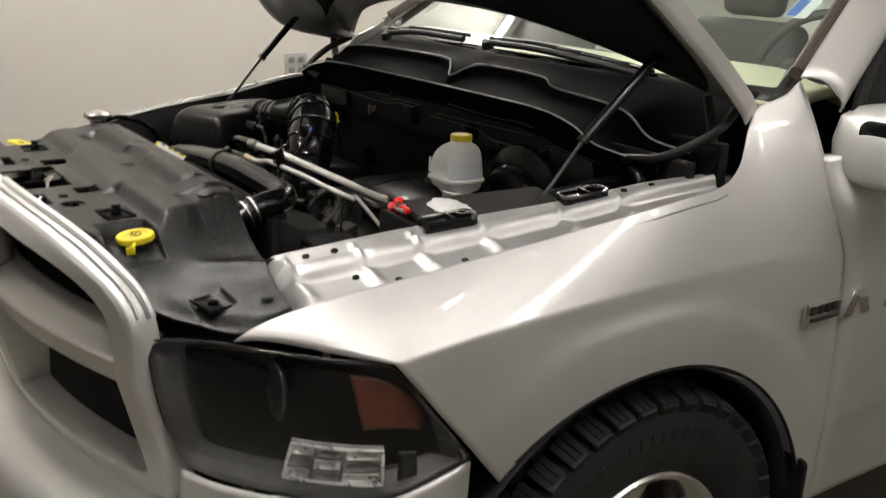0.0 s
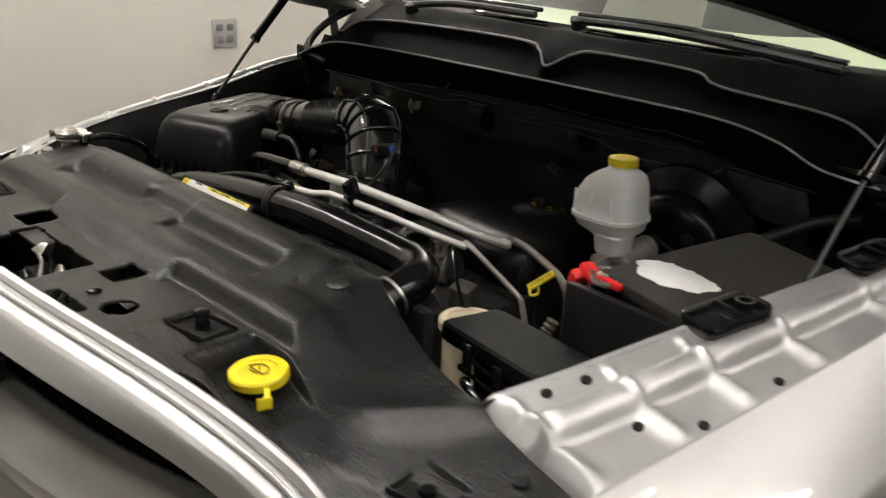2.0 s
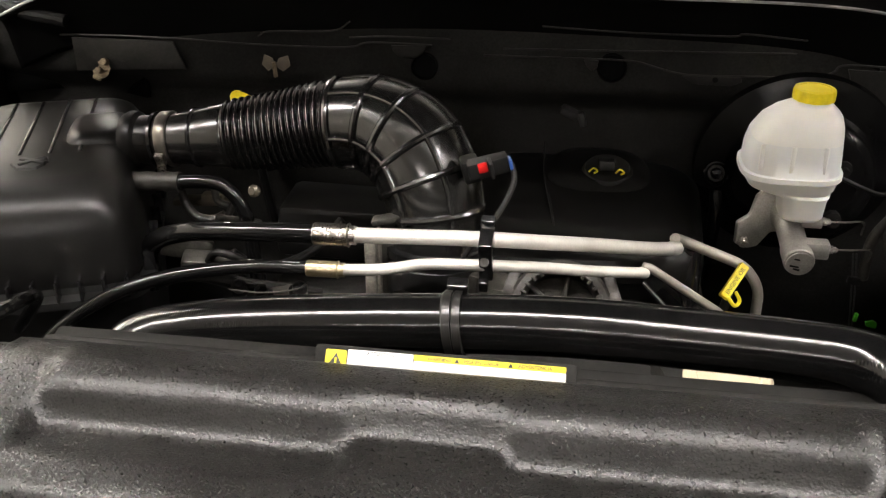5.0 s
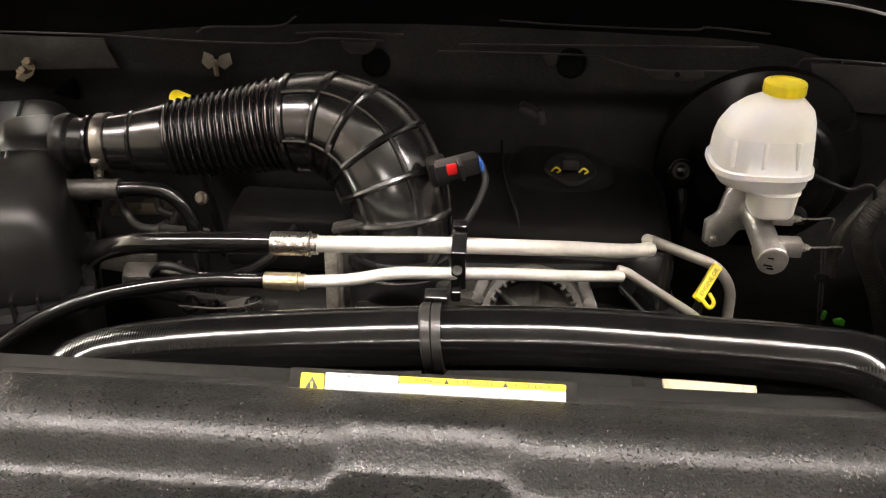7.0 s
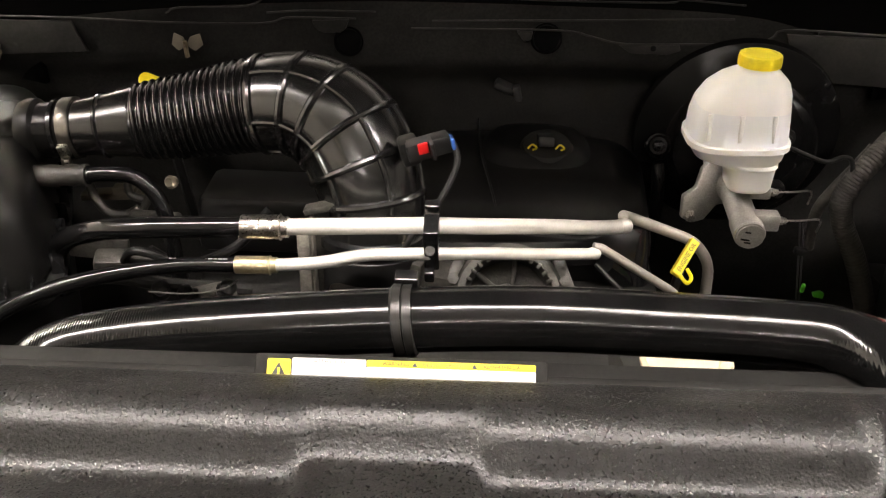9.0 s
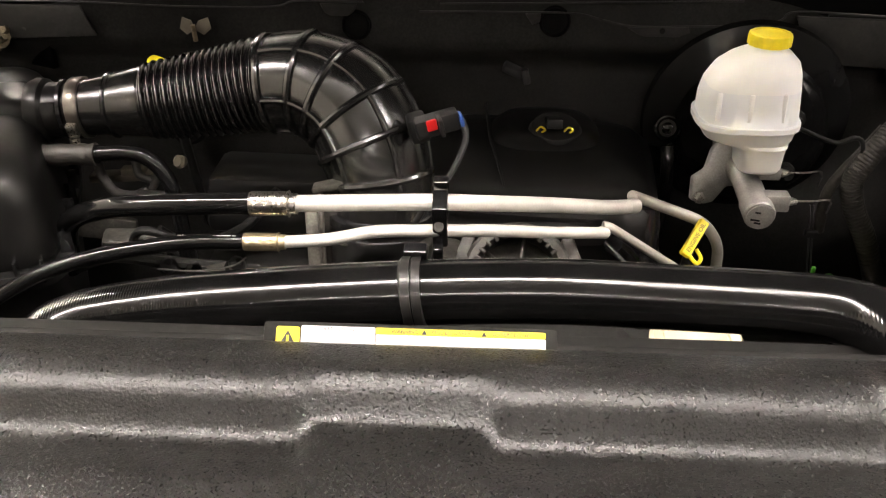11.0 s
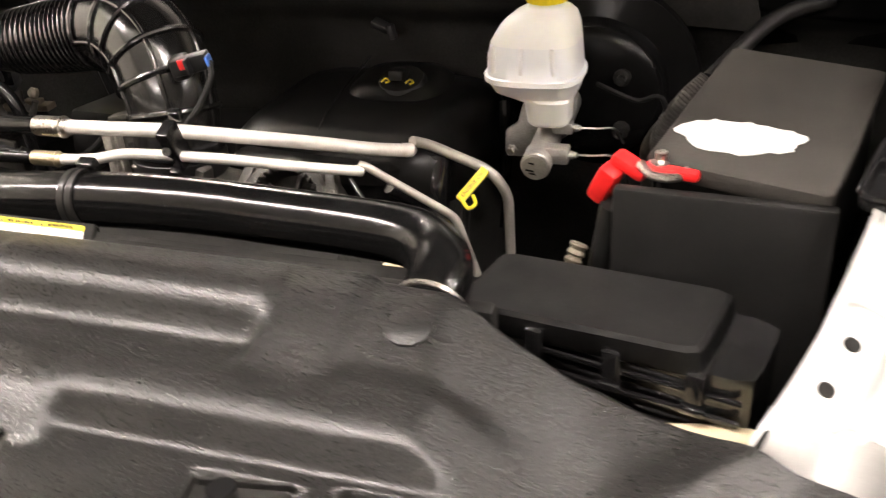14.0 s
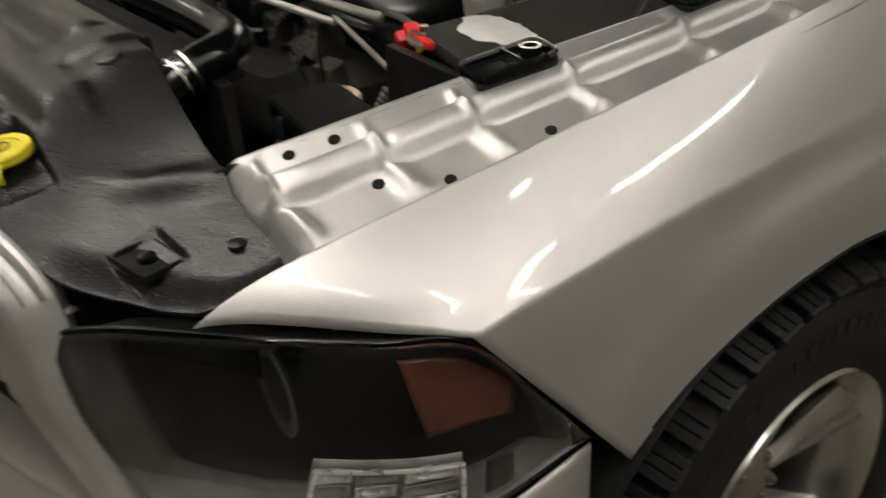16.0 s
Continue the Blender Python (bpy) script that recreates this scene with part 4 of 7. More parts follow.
# ---- wheels ----
def wheel(sx):
    c = Vector((sx * 0.862, 1.128, 0.402))
    ax = Vector((sx, 0, 0))
    R = 0.405
    w = part("wheel", lathe([(0.0, -0.02), (0.07, -0.02), (0.075, 0.035), (0.055, 0.05), (0.0, 0.052)], c, ax, 24), RIMMETAL, truck, "alloy wheel with a chunky black tyre")
    prof = [(0.240, -0.115), (0.255, -0.13), (0.32, -0.138), (0.38, -0.128), (0.400, -0.110), (0.402, 0.0), (0.398, 0.104), (0.390, 0.120), (0.36, 0.127), (0.340, 0.131), (0.325, 0.132), (0.28, 0.130), (0.258, 0.124), (0.243, 0.112)]
    t = lathe(prof, c, ax, 96)
    for f in [f for f in t.faces if len(f.verts) > 4]:
        t.faces.remove(f)
    # tread blocks, shoulder and centre rows
    q = ax.to_track_quat("Z", "Y").to_matrix().to_4x4()
    N = 42
    inner = bmesh.new()
    for k in range(N):
        for z, off in ((0.042, 0.5), (0.0, 0.0), (-0.042, 0.5), (-0.098, 0.0)):
            a = 2 * math.pi * (k + off) / N
            wz = 0.062 if z < -0.09 else 0.034
            bb = box((0.412, 0, z), (0.020, 0.047, wz), (0, 0, 0), 0)
            bb.transform(Matrix.Translation(c) @ q @ Matrix.Rotation(a, 4, "Z"))
            inner = join(inner, bb)
    tagged(part("inner_tread", inner, TYRE, w, flat=True), kind="stuff")
    # shoulder blocks, each cut by two sipes
    bb = join(*[box((0.404, dy, 0.098), (0.026, 0.0145, 0.058), (0, -16, 0), 0.0015, 1) for dy in (-0.016, 0.0, 0.016)], box((0.398, 0, 0.098), (0.022, 0.044, 0.054), (0, -16, 0), 0), box((0.390, 0, 0.121), (0.034, 0.042, 0.012), (0, -30, 0), 0.002, 1))
    first = part("tread_block", bb, TYRE, None, flat=True)
    first.parent = w
    first.matrix_local = Matrix.Translation(c - ORIGIN[w.name]) @ q
    for k in range(1, N):
        o = new("tread_block", first.data)
        o.parent = w
        o.matrix_local = Matrix.Translation(c - ORIGIN[w.name]) @ q @ Matrix.Rotation(2 * math.pi * k / N, 4, "Z")
    # raised plain bars on the sidewall
    for k in range(16):
        a = radians(60 + 5.2 * k + (8 if k > 8 else 0))
        bb = box((0.338, 0, 0.1325), (0.026 if k < 9 else 0.014, 0.018, 0.002), (0, 0, 0), 0.0006, 1)
        bb.transform(Matrix.Translation(c) @ q @ Matrix.Rotation(a, 4, "Z"))
        part("sidewall_bar", bb, TYRE, w, flat=True)
    part("tyre", t, TYRE, w, "black all-terrain tyre with deep tread blocks", angle=30)
    # rim barrel and lip
    r = lathe([(0.21, -0.10), (0.218, 0.05), (0.225, 0.095), (0.244, 0.112), (0.250, 0.120), (0.245, 0.126), (0.231, 0.117), (0.215, 0.085), (0.205, 0.0), (0.20, -0.10)], c, ax, 72)
    for f in [f for f in r.faces if len(f.verts) > 4]:
        r.faces.remove(f)
    part("rim", r, RIMMETAL, w, "bright alloy rim")
    part("brake_disc", lathe([(0.0, -0.05), (0.165, -0.05), (0.165, -0.03), (0.0, -0.03)], c, ax, 40), SOOT, w)
    for k in range(5):
        a0 = 2 * math.pi * k / 5 + 0.35
        def spoke(u, v):
            rad = 0.045 + 0.184 * u
            wid = radians(17 - 3 * u) * (2 * v - 1)
            z = 0.055 + 0.052 * u - 0.030 * abs(2 * v - 1) ** 2 - 0.012 * step(0.35, 0.0, abs(2 * v - 1)) * step(0.1, 0.5, u)
            return Vector(c) + q.to_3x3() @ Vector((rad * math.cos(a0 + wid * (1 + 0.25 * u)), rad * math.sin(a0 + wid * (1 + 0.25 * u)), z))
        b2 = sheet(spoke, 14, 12)
        bmesh.ops.recalc_face_normals(b2, faces=b2.faces)
        part("spoke", b2, RIMMETAL, w, solid=0.022, angle=50)
        aa = a0 + math.pi / 5
        part("wheel_nut", lathe([(0.010, 0), (0.011, 0.018), (0.007, 0.024), (0, 0.025)], c + q.to_3x3() @ Vector((0.057 * math.cos(aa), 0.057 * math.sin(aa), 0.035)), ax, 6), CHROME, w)
    return w


for side in (1, -1):
    wheel(side)

# ---- firewall and cowl ----
def firewall(u, v):
    x = -0.87 + 1.74 * u
    y = 1.315 + 0.015 * math.sin(x * 9) * step(0.9, 0.4, v) - 0.03 * step(0.80, 0.86, v) + 0.012 * math.sin(7 * v + 3 * x) * step(0.86, 0.80, v)
    return (x, y, 0.55 + 0.70 * v)


fw = part("firewall", sheet(firewall, 110, 60), FIREPAINT, truck, "dark painted firewall with round holes", solid=0.006, angle=60)
part("firewall_backing", box((0, 1.40, 0.90), (1.70, 0.03, 0.75), bevel=0.005), SOOT, fw)
# black discs in place of open holes, their shade put in the colour
for x, z, r in ((-0.149, 1.177, 0.021), (0.128, 1.187, 0.022), (-0.41, 1.02, 0.03)):
    part("firewall_hole", lathe([(r, -0.004), (r, 0.004), (r * 0.90, 0.005), (r * 0.8, 0.001), (0, 0.001)], (x, 1.284, z), (0, -1, 0.1), 28), HOLE, fw, "flat black disc for a dark hole")
for x, z in ((-0.651, 1.164), (-0.662, 1.150)):
    part("rusty_stud", join(lathe([(0.012, 0), (0.013, 0.004), (0.006, 0.006), (0.005, 0.022), (0, 0.023)], (x, 1.272, z), (0.2, -1, 0.35), 10), box((x - 0.004, 1.268, z - 0.004), (0.014, 0.008, 0.022), (0, 25, 10), 0.003)), RUST, fw, "rusty stud with a bent tab")
part("small_stud", lathe([(0.004, 0), (0.004, 0.006), (0, 0.007)], (-0.623, 1.272, 1.168), (0, -1, 0.2), 10), PLATEGREY, fw)
# two-petal spring clip
clip = part("spring_clip", join(*[slab([(0.0, 0.0), (sx * 0.006, 0.012), (sx * 0.020, 0.016), (sx * 0.023, 0.0), (sx * 0.012, -0.008)][::sx], 0.0025, pose(-0.376, 1.264, 1.172, 76, 0, sx * 12), 0.0006) for sx in (-1, 1)]), SLEEVE, fw, "dull metal spring clip with two petals")
part("clip_pin", lathe([(0.0035, -0.012), (0.0035, 0.012), (0, 0.013)], (-0.376, 1.261, 1.168), (0, -0.2, 1), 8), RUST, clip)
# folded seams across the panel
for pts in ([(-0.72, 1.205), (-0.659, 1.207), (-0.536, 1.207), (-0.415, 1.203), (-0.269, 1.204), (-0.229, 1.213), (-0.137, 1.213)], [(-0.06, 1.201), (0.041, 1.202), (0.150, 1.202), (0.190, 1.194), (0.238, 1.185), (0.339, 1.187), (0.409, 1.188), (0.434, 1.198), (0.455, 1.209), (0.581, 1.204), (0.66, 1.200)],
            [(-0.401, 1.216), (-0.380, 1.224), (-0.287, 1.228), (-0.258, 1.243)], [(-0.260, 1.219), (-0.204, 1.223), (-0.109, 1.223)], [(0.024, 1.247), (0.140, 1.243), (0.285, 1.243), (0.308, 1.247), (0.392, 1.241)], [(-0.031, 1.212), (0.18, 1.217), (0.38, 1.222)]):
    part("panel_seam", tube([(x, 1.270, z) for x, z in pts], 0.0014, 5, 6), SEAM, fw, "worn folded panel seam")
for pts, name in (([(-0.70, 1.203), (-0.536, 1.203), (-0.530, 1.185), (-0.526, 1.176), (-0.519, 1.160), (-0.70, 1.150)], "panel_patch"), ([(0.452, 1.204), (0.60, 1.200), (0.62, 1.130), (0.495, 1.138), (0.470, 1.160)], "panel_patch"), ([(-0.197, 1.211), (-0.145, 1.212), (-0.150, 1.200), (-0.158, 1.194), (-0.184, 1.194), (-0.191, 1.199)], "weld_tab"), ([(0.227, 1.184), (0.309, 1.186), (0.312, 1.178), (0.296, 1.172), (0.245, 1.173)], "weld_tab"), ([(0.086, 1.201), (0.108, 1.201), (0.106, 1.190), (0.096, 1.186)], "weld_tab")):
    part(name, slab([(x, z) for x, z in pts], 0.004, Matrix.Translation((0, 1.266, 0)) @ Matrix.Rotation(radians(90), 4, "X"), 0.001), PLATEGREY, fw, "worn grey welded panel")
part("tab_hole", lathe([(0.004, 0), (0.004, 0.001), (0, 0.001)], (0.274, 1.2655, 1.181), (0, -1, 0), 12), HOLE, fw)
part("bracket_lump", join(box((0.072, 1.255, 1.125), (0.030, 0.020, 0.012), (10, 25, 0), 0.004), box((0.090, 1.250, 1.118), (0.010, 0.016, 0.022), (0, -15, 0), 0.003)), RODSTEEL, fw)
LOWER_LIP = [(-0.80, 1.245, 1.235), (-0.72, 1.25, 1.268), (-0.6, 1.255, 1.288), (-0.2, 1.262, 1.292), (0.2, 1.262, 1.292), (0.42, 1.260, 1.289), (0.54, 1.255, 1.272), (0.62, 1.25, 1.245), (0.72, 1.25, 1.235)]
UPPER_LIP = [(-0.78, 1.37, 1.29), (-0.70, 1.365, 1.325), (-0.5, 1.36, 1.343), (-0.13, 1.352, 1.350), (-0.06, 1.335, 1.338), (-0.01, 1.300, 1.315), (0.03, 1.335, 1.340), (0.08, 1.352, 1.350), (0.30, 1.358, 1.346), (0.37, 1.345, 1.328), (0.60, 1.34, 1.312), (0.70, 1.335, 1.265), (0.80, 1.35, 1.25)]


def lip_at(lip, x):
    return soft_table([(p[0], p[1]) for p in lip], x), soft_table([(p[0], p[2]) for p in lip], x)


def cowl_point(u, v):
    x = -0.80 + 1.60 * u
    ly, lz = lip_at(LOWER_LIP, x)
    uy, uz = lip_at(UPPER_LIP, x)
    rows = [(0, (ly + 0.03, lz - 0.09)), (0.2, (ly + 0.012, lz - 0.02)), (0.28, (ly, lz)), (0.36, (ly + 0.015, lz - 0.004)), (0.62, (uy - 0.012, uz - 0.022)), (0.70, (uy, uz)), (0.78, (uy + 0.02, uz - 0.006)), (1.0, (1.475 + 0.08 * (x / 0.8) ** 2, 1.368))]
    return (x, soft_table([(a, p[0]) for a, p in rows], v), soft_table([(a, p[1]) for a, p in rows], v))


b = sheet(cowl_point, 130, 50)
bmesh.ops.recalc_face_normals(b, faces=b.faces)
cowl = part("cowl_panel", b, COWL, truck, "black plastic cowl panel under the windscreen", solid=0.004, angle=60)
# pale tubes paint the bright sheen along both black lips
part("cowl_seal", tube([(x, y - 0.002, z + 0.003) for x, y, z in LOWER_LIP], 0.0020, 8, 10), EDGE, cowl, "pale line for the glint along the black seal")
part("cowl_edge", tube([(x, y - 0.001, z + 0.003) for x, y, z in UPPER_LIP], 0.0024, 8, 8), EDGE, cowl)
for pts in (([(-0.62, 1.455, 1.372), (-0.45, 1.465, 1.392), (-0.20, 1.475, 1.392)]), ([(-0.08, 1.462, 1.395), (0.15, 1.462, 1.398), (0.36, 1.475, 1.386), (0.52, 1.495, 1.372)])):
    w = part("wiper", tube(pts, 0.009, 6, 8), MATT, truck, "black windscreen wiper arm")
    up = [(x, y + 0.022, z + 0.010) for x, y, z in pts]
    part("wiper_blade", tube(up, 0.006, 6, 6), RUBBER, w)
    for q in (0.2, 0.5, 0.8):
        p = spline(pts, 6)
        c = p[int(q * (len(p) - 1))]
        part("blade_bridge", box((c.x, c.y + 0.010, c.z + 0.010), (0.09, 0.010, 0.012), (0, 0, 0), 0.003), MATT, w)
    part("wiper_pivot", lathe([(0.018, 0), (0.016, 0.02), (0.0, 0.026)], (pts[0][0] + 0.02, pts[0][1], pts[0][2] - 0.015), (0, -0.3, 1), 16), MATT, w)
# black blocks in the rear corners of the bay
for sx in (-1, 1):
    part("corner_seal", tube([(sx * 0.70, 1.26, 1.23), (sx * 0.80, 1.27, 1.25), (sx * 0.85, 1.36, 1.30), (sx * 0.83, 1.45, 1.345)], 0.010, 6, 10), MATT, truck, "black rubber corner seal")
    part("corner_shield", sheet(lambda u, v: (sx * (0.60 + 0.26 * u), 1.30 + 0.03 * math.sin(4 * u) + 0.10 * v * u, 1.10 + 0.17 * v), 12, 8), COWL, truck, "black plastic corner shield", solid=0.008)
part("bay_floor", box((0, 0.9, 0.66), (1.20, 0.95, 0.02), bevel=0.004), SOOT, truck, "dark splash shield under the engine")

# ---- radiator cover ----
REAR = [(0.440, 1.1785), (0.462, 1.1840), (0.470, 1.1855), (0.485, 1.1850), (0.505, 1.1815), (0.514, 1.176)]
BASE = [(0.10, 1.139), (0.312, 1.139), (0.320, 1.1410), (0.355, 1.1600), (0.400, 1.1680)] + REAR
STEEP = [(0.10, 1.139), (0.336, 1.139), (0.342, 1.1410), (0.360, 1.1600), (0.400, 1.1680)] + REAR
BAR = [(0.10, 0), (0.385, 0.0), (0.400, -0.004), (0.418, -0.0115), (0.428, -0.012), (0.436, -0.007), (0.444, 0.0005), (0.452, 0.0045), (0.465, 0.0055), (0.480, 0.004), (0.497, 0.001), (0.514, 0)]
POCKET = [(0.10, 0), (0.395, 0.0), (0.420, -0.006), (0.438, -0.010), (0.447, -0.006), (0.456, 0.0), (0.466, 0.003), (0.480, 0.002), (0.5, 0), (0.514, 0)]


def cover_front(x):
    ax = abs(x)
    return 0.158 + 0.325 * ax * ax if ax < 0.6 else lerp_table([(0.6, 0.275), (0.68, 0.308), (0.74, 0.337), (0.772, 0.360), (0.788, 0.392), (0.795, 0.436)], ax)


def cover_back(x):
    return lerp_table([(0, 0.514), (0.340, 0.514), (0.362, 0.506), (0.385, 0.503), (0.42, 0.500), (0.476, 0.494), (0.535, 0.488), (0.609, 0.476), (0.67, 0.460), (0.728, 0.452), (0.795, 0.446)], abs(x))


def cover_z(x, y):
    ax = abs(x)
    d = step(0.175, 0.19, ax)
    z = soft_table(BASE, y) * (1 - d) + soft_table(STEEP, y) * d
    m = step(-0.315, -0.300, x) * step(-0.062, -0.076, x) + step(0.040, 0.054, x) * step(0.304, 0.290, x)
    mid = step(-0.076, -0.062, x) * step(0.054, 0.040, x)
    z += m * soft_table(BAR, y) + mid * soft_table(POCKET, y)
    # the ends slope down to low wings
    wing = 1.059 + (y - 0.357) * 0.30 + (0.70 - ax) * 0.05 - 0.10 * max(ax - 0.7, 0) - 0.012 * step(0.045, 0.0, y - cover_front(x))
    wing += 0.013 * math.exp(-(((ax - 0.60) / 0.075) ** 2 + ((y - 0.425 - 0.9 * (ax - 0.60)) / 0.030) ** 2))
    bevel = 1.166 - 0.84 * (ax - 0.440) + 0.05 * (y - 0.40)
    k = 0.006
    low = wing + 0.018 * math.log(1 + math.exp(min((bevel - wing) / 0.018, 60)))
    t = step(0.43, 0.56, ax)
    z = -k * 0.5 * math.log(math.exp(-(z - 1.15) / (k * 0.5)) + math.exp(-(low - 1.15) / (k * 0.5))) + 1.15
    # sunk pads at the rear corners
    z -= 0.006 * step(0.358, 0.367, ax) * step(0.395, 0.420, y) * step(0.50, 0.44, ax)
    # recess round the filler caps
    z -= 0.026 * step(0.062, 0.056, abs(ax - 0.462)) * step(0.046, 0.041, abs(y - 0.287)) * (1 - t)
    # pads of the push pins
    z -= 0.006 * step(0.040, 0.034, abs(ax - 0.341)) * step(0.030, 0.025, abs(y - 0.298))
    z -= 0.006 * step(0.036, 0.030, abs(ax - 0.678)) * step(0.030, 0.025, abs(y - 0.356))
    return z


def in_box(x, y, x0, x1, y0, y1):
    return x0 < x < x1 and y0 < y < y1


def cover_solid(u, v):
    x = -0.795 + 1.590 * u
    y = cover_front(x) * (1 - v) + cover_back(x) * v
    if in_box(x, y, -0.105, 0.079, 0.0, 0.285) or in_box(x, y, -0.120, -0.088, 0.243, 0.287):
        return False
    if in_box(x, y, -0.190, -0.130, 0.275, 0.324) or in_box(x, y, 0.109, 0.160, 0.275, 0.322):
        return False
    if in_box(x, y, -0.257, -0.171, 0.197, 0.223) or in_box(x, y, 0.134, 0.218, 0.194, 0.214):
        return False
    if math.hypot(x - 0.235, y - 0.246) < 0.023:
        return False
    return True


cover = thing("radiator_cover", (0, 0.36, 1.05), "black grained plastic cover over the radiator, with cut-outs", "cover")
b = sheet(lambda u, v: (-0.795 + 1.590 * u, cover_front(-0.795 + 1.590 * u) * (1 - v) + cover_back(-0.795 + 1.590 * u) * v, cover_z(-0.795 + 1.590 * u, cover_front(-0.795 + 1.590 * u) * (1 - v) + cover_back(-0.795 + 1.590 * u) * v)), 320, 136, keep=cover_solid)
bmesh.ops.recalc_face_normals(b, faces=b.faces)
part("panel", b, COVER, cover, solid=0.004, angle=70)
for sx in (-1, 1):
    for x, y, z, h in ((0.341, 0.298, cover_z(0.341, 0.298), 0.020), (0.678, 0.356, cover_z(0.678, 0.356), 0.004)):
        part("push_pin", join(lathe([(0.009, 0), (0.010, 0.004), (0.007, h), (0.0095, h + 0.002), (0.009, h + 0.005), (0.0, h + 0.006)], (sx * x, y, z), (0, 0, 1), 18)), PLASTIC, cover, "black push-in fastener")
        part("pin_tray", join(box((sx * x, y, z + 0.0012), (0.064, 0.046, 0.003), (0, 0, sx * 8), 0.001), *[box((sx * x + dx, y + dy, z + 0.004), (wx, wy, 0.008), (0, 0, sx * 8), 0.001) for dx, dy, wx, wy in ((0.0, 0.024, 0.064, 0.003), (0.0, -0.024, 0.064, 0.003), (0.033, 0.0, 0.003, 0.046), (-0.033, 0.0, 0.003, 0.046))]), SOOT, cover, "dark recessed tray")
    part("wing_screw", lathe([(0.010, 0), (0.010, 0.003), (0.006, 0.005), (0, 0.005)], (sx * 0.742, 0.425, cover_z(0.742, 0.425)), (0, 0, 1), 14), MATT, cover)
DX, DY = 0.406, 0.453
slope = Vector((cover_z(DX - 0.012, DY) - cover_z(DX + 0.012, DY), cover_z(DX, DY - 0.012) - cover_z(DX, DY + 0.012), 0.024)).normalized()
part("moulded_disc", lathe([(0.0175, -0.003), (0.0175, 0.0012), (0.0160, 0.0020), (0.0, 0.0020)], (DX, DY, cover_z(DX, DY) + 0.0012), slope, 28), COVER, cover)
part("rear_flange", box((0, 0.524, 1.156), (0.70, 0.012, 0.030), (0, 0, 0), 0.003), SOOT, cover)

for x, y in ((-0.210, 0.248), (0.170, 0.243)):
    part("moulded_stud", lathe([(0.010, 0), (0.009, 0.003), (0.005, 0.005), (0, 0.0052)], (x, y, 1.1392), (0, 0, 1), 18), PLASTIC, cover, "small glossy moulded stud")
for x, y in ((-0.150, 0.306), (0.140, 0.304), (-0.205, 0.214), (0.180, 0.206)):
    part("lower_bracket", box((x, y, 1.112), (0.080, 0.052, 0.003), (6, 4, 3), 0.001), GRIME, cover, "grimy metal bracket under the cover")
    for dx in (-0.012, 0.016):
        part("bracket_hole", lathe([(0.0045, 0), (0.0045, 0.001), (0, 0.001)], (x + dx, y + 0.004, 1.1136 - 0.07 * dx), (0, -0.1, 1), 12), SOOT, cover)
# hood latch seen through the large cut-out
latch = thing("hood_latch", (0, 0.22, 1.06), "greasy zinc-plated hood latch inside the cover's cut-out", "latch")
part("latch_plate", join(box((-0.01, 0.300, 1.085), (0.20, 0.008, 0.09), (-18, 0, 0), 0.003), box((-0.01, 0.22, 1.040), (0.20, 0.14, 0.008), (0, 0, 0), 0.003)), SOOT, latch)


def crumple(u, v):
    """Crushed glossy plastic sheeting round the latch."""
    x, y = -0.095 + 0.165 * u, 0.185 + 0.105 * v
    f = math.sin(95 * x + 40 * y) * math.sin(120 * y - 30 * x) + 0.7 * math.sin(210 * x - 160 * y) + 0.5 * math.sin(330 * y + 140 * x)
    return (x, y, 1.078 + 0.010 * f * math.sin(math.pi * u) ** 0.4 + 0.012 * v)


part("crumpled_sheet", sheet(crumple, 44, 30), PLASTIC, latch, "crumpled glossy black plastic sheet", solid=0.001, angle=25)
part("bent_tab", slab([(-0.012, -0.006), (0.010, -0.010), (0.004, 0.014), (-0.006, 0.010)], 0.0015, pose(-0.066, 0.266, 1.122, 38, 14, 20), 0.0004), STEEL, latch, "bright bent metal tab")
part("latch_strip", tube([(-0.062, 0.262, 1.116), (-0.040, 0.258, 1.112), (-0.024, 0.250, 1.106), (-0.006, 0.240, 1.102), (0.004, 0.226, 1.092)], 0.0036, 6, 6), STEEL, latch, "shiny bent strip")
part("latch_claw", join(tube([(-0.002, 0.262, 1.100), (0.004, 0.266, 1.114), (0.016, 0.264, 1.116), (0.030, 0.258, 1.108), (0.034, 0.250, 1.090)], 0.0050, 6, 8), slab(rounded(0.030, 0.012, 0.004), 0.003, pose(0.018, 0.258, 1.113, 20, -8, -14), 0.0008)), STEEL, latch, "shiny latch claw")
part("release_lever", tube([(0.040, 0.262, 1.098), (0.052, 0.256, 1.104), (0.062, 0.244, 1.096), (0.060, 0.230, 1.080)], 0.0032, 6, 8), DULLGREY, latch)
part("latch_spring", tube([(-0.030 + 0.003 * k, 0.212 + 0.007 * math.cos(k * 1.6), 1.090 + 0.007 * math.sin(k * 1.6)) for k in range(16)], 0.0013, 3, 6), DULLGREY, latch)
part("cable", tube([(0.06, 0.24, 1.08), (0.14, 0.250, 1.10), (0.25, 0.28, 1.085), (0.40, 0.33, 1.05)], 0.004, 6, 8), MATT, latch)

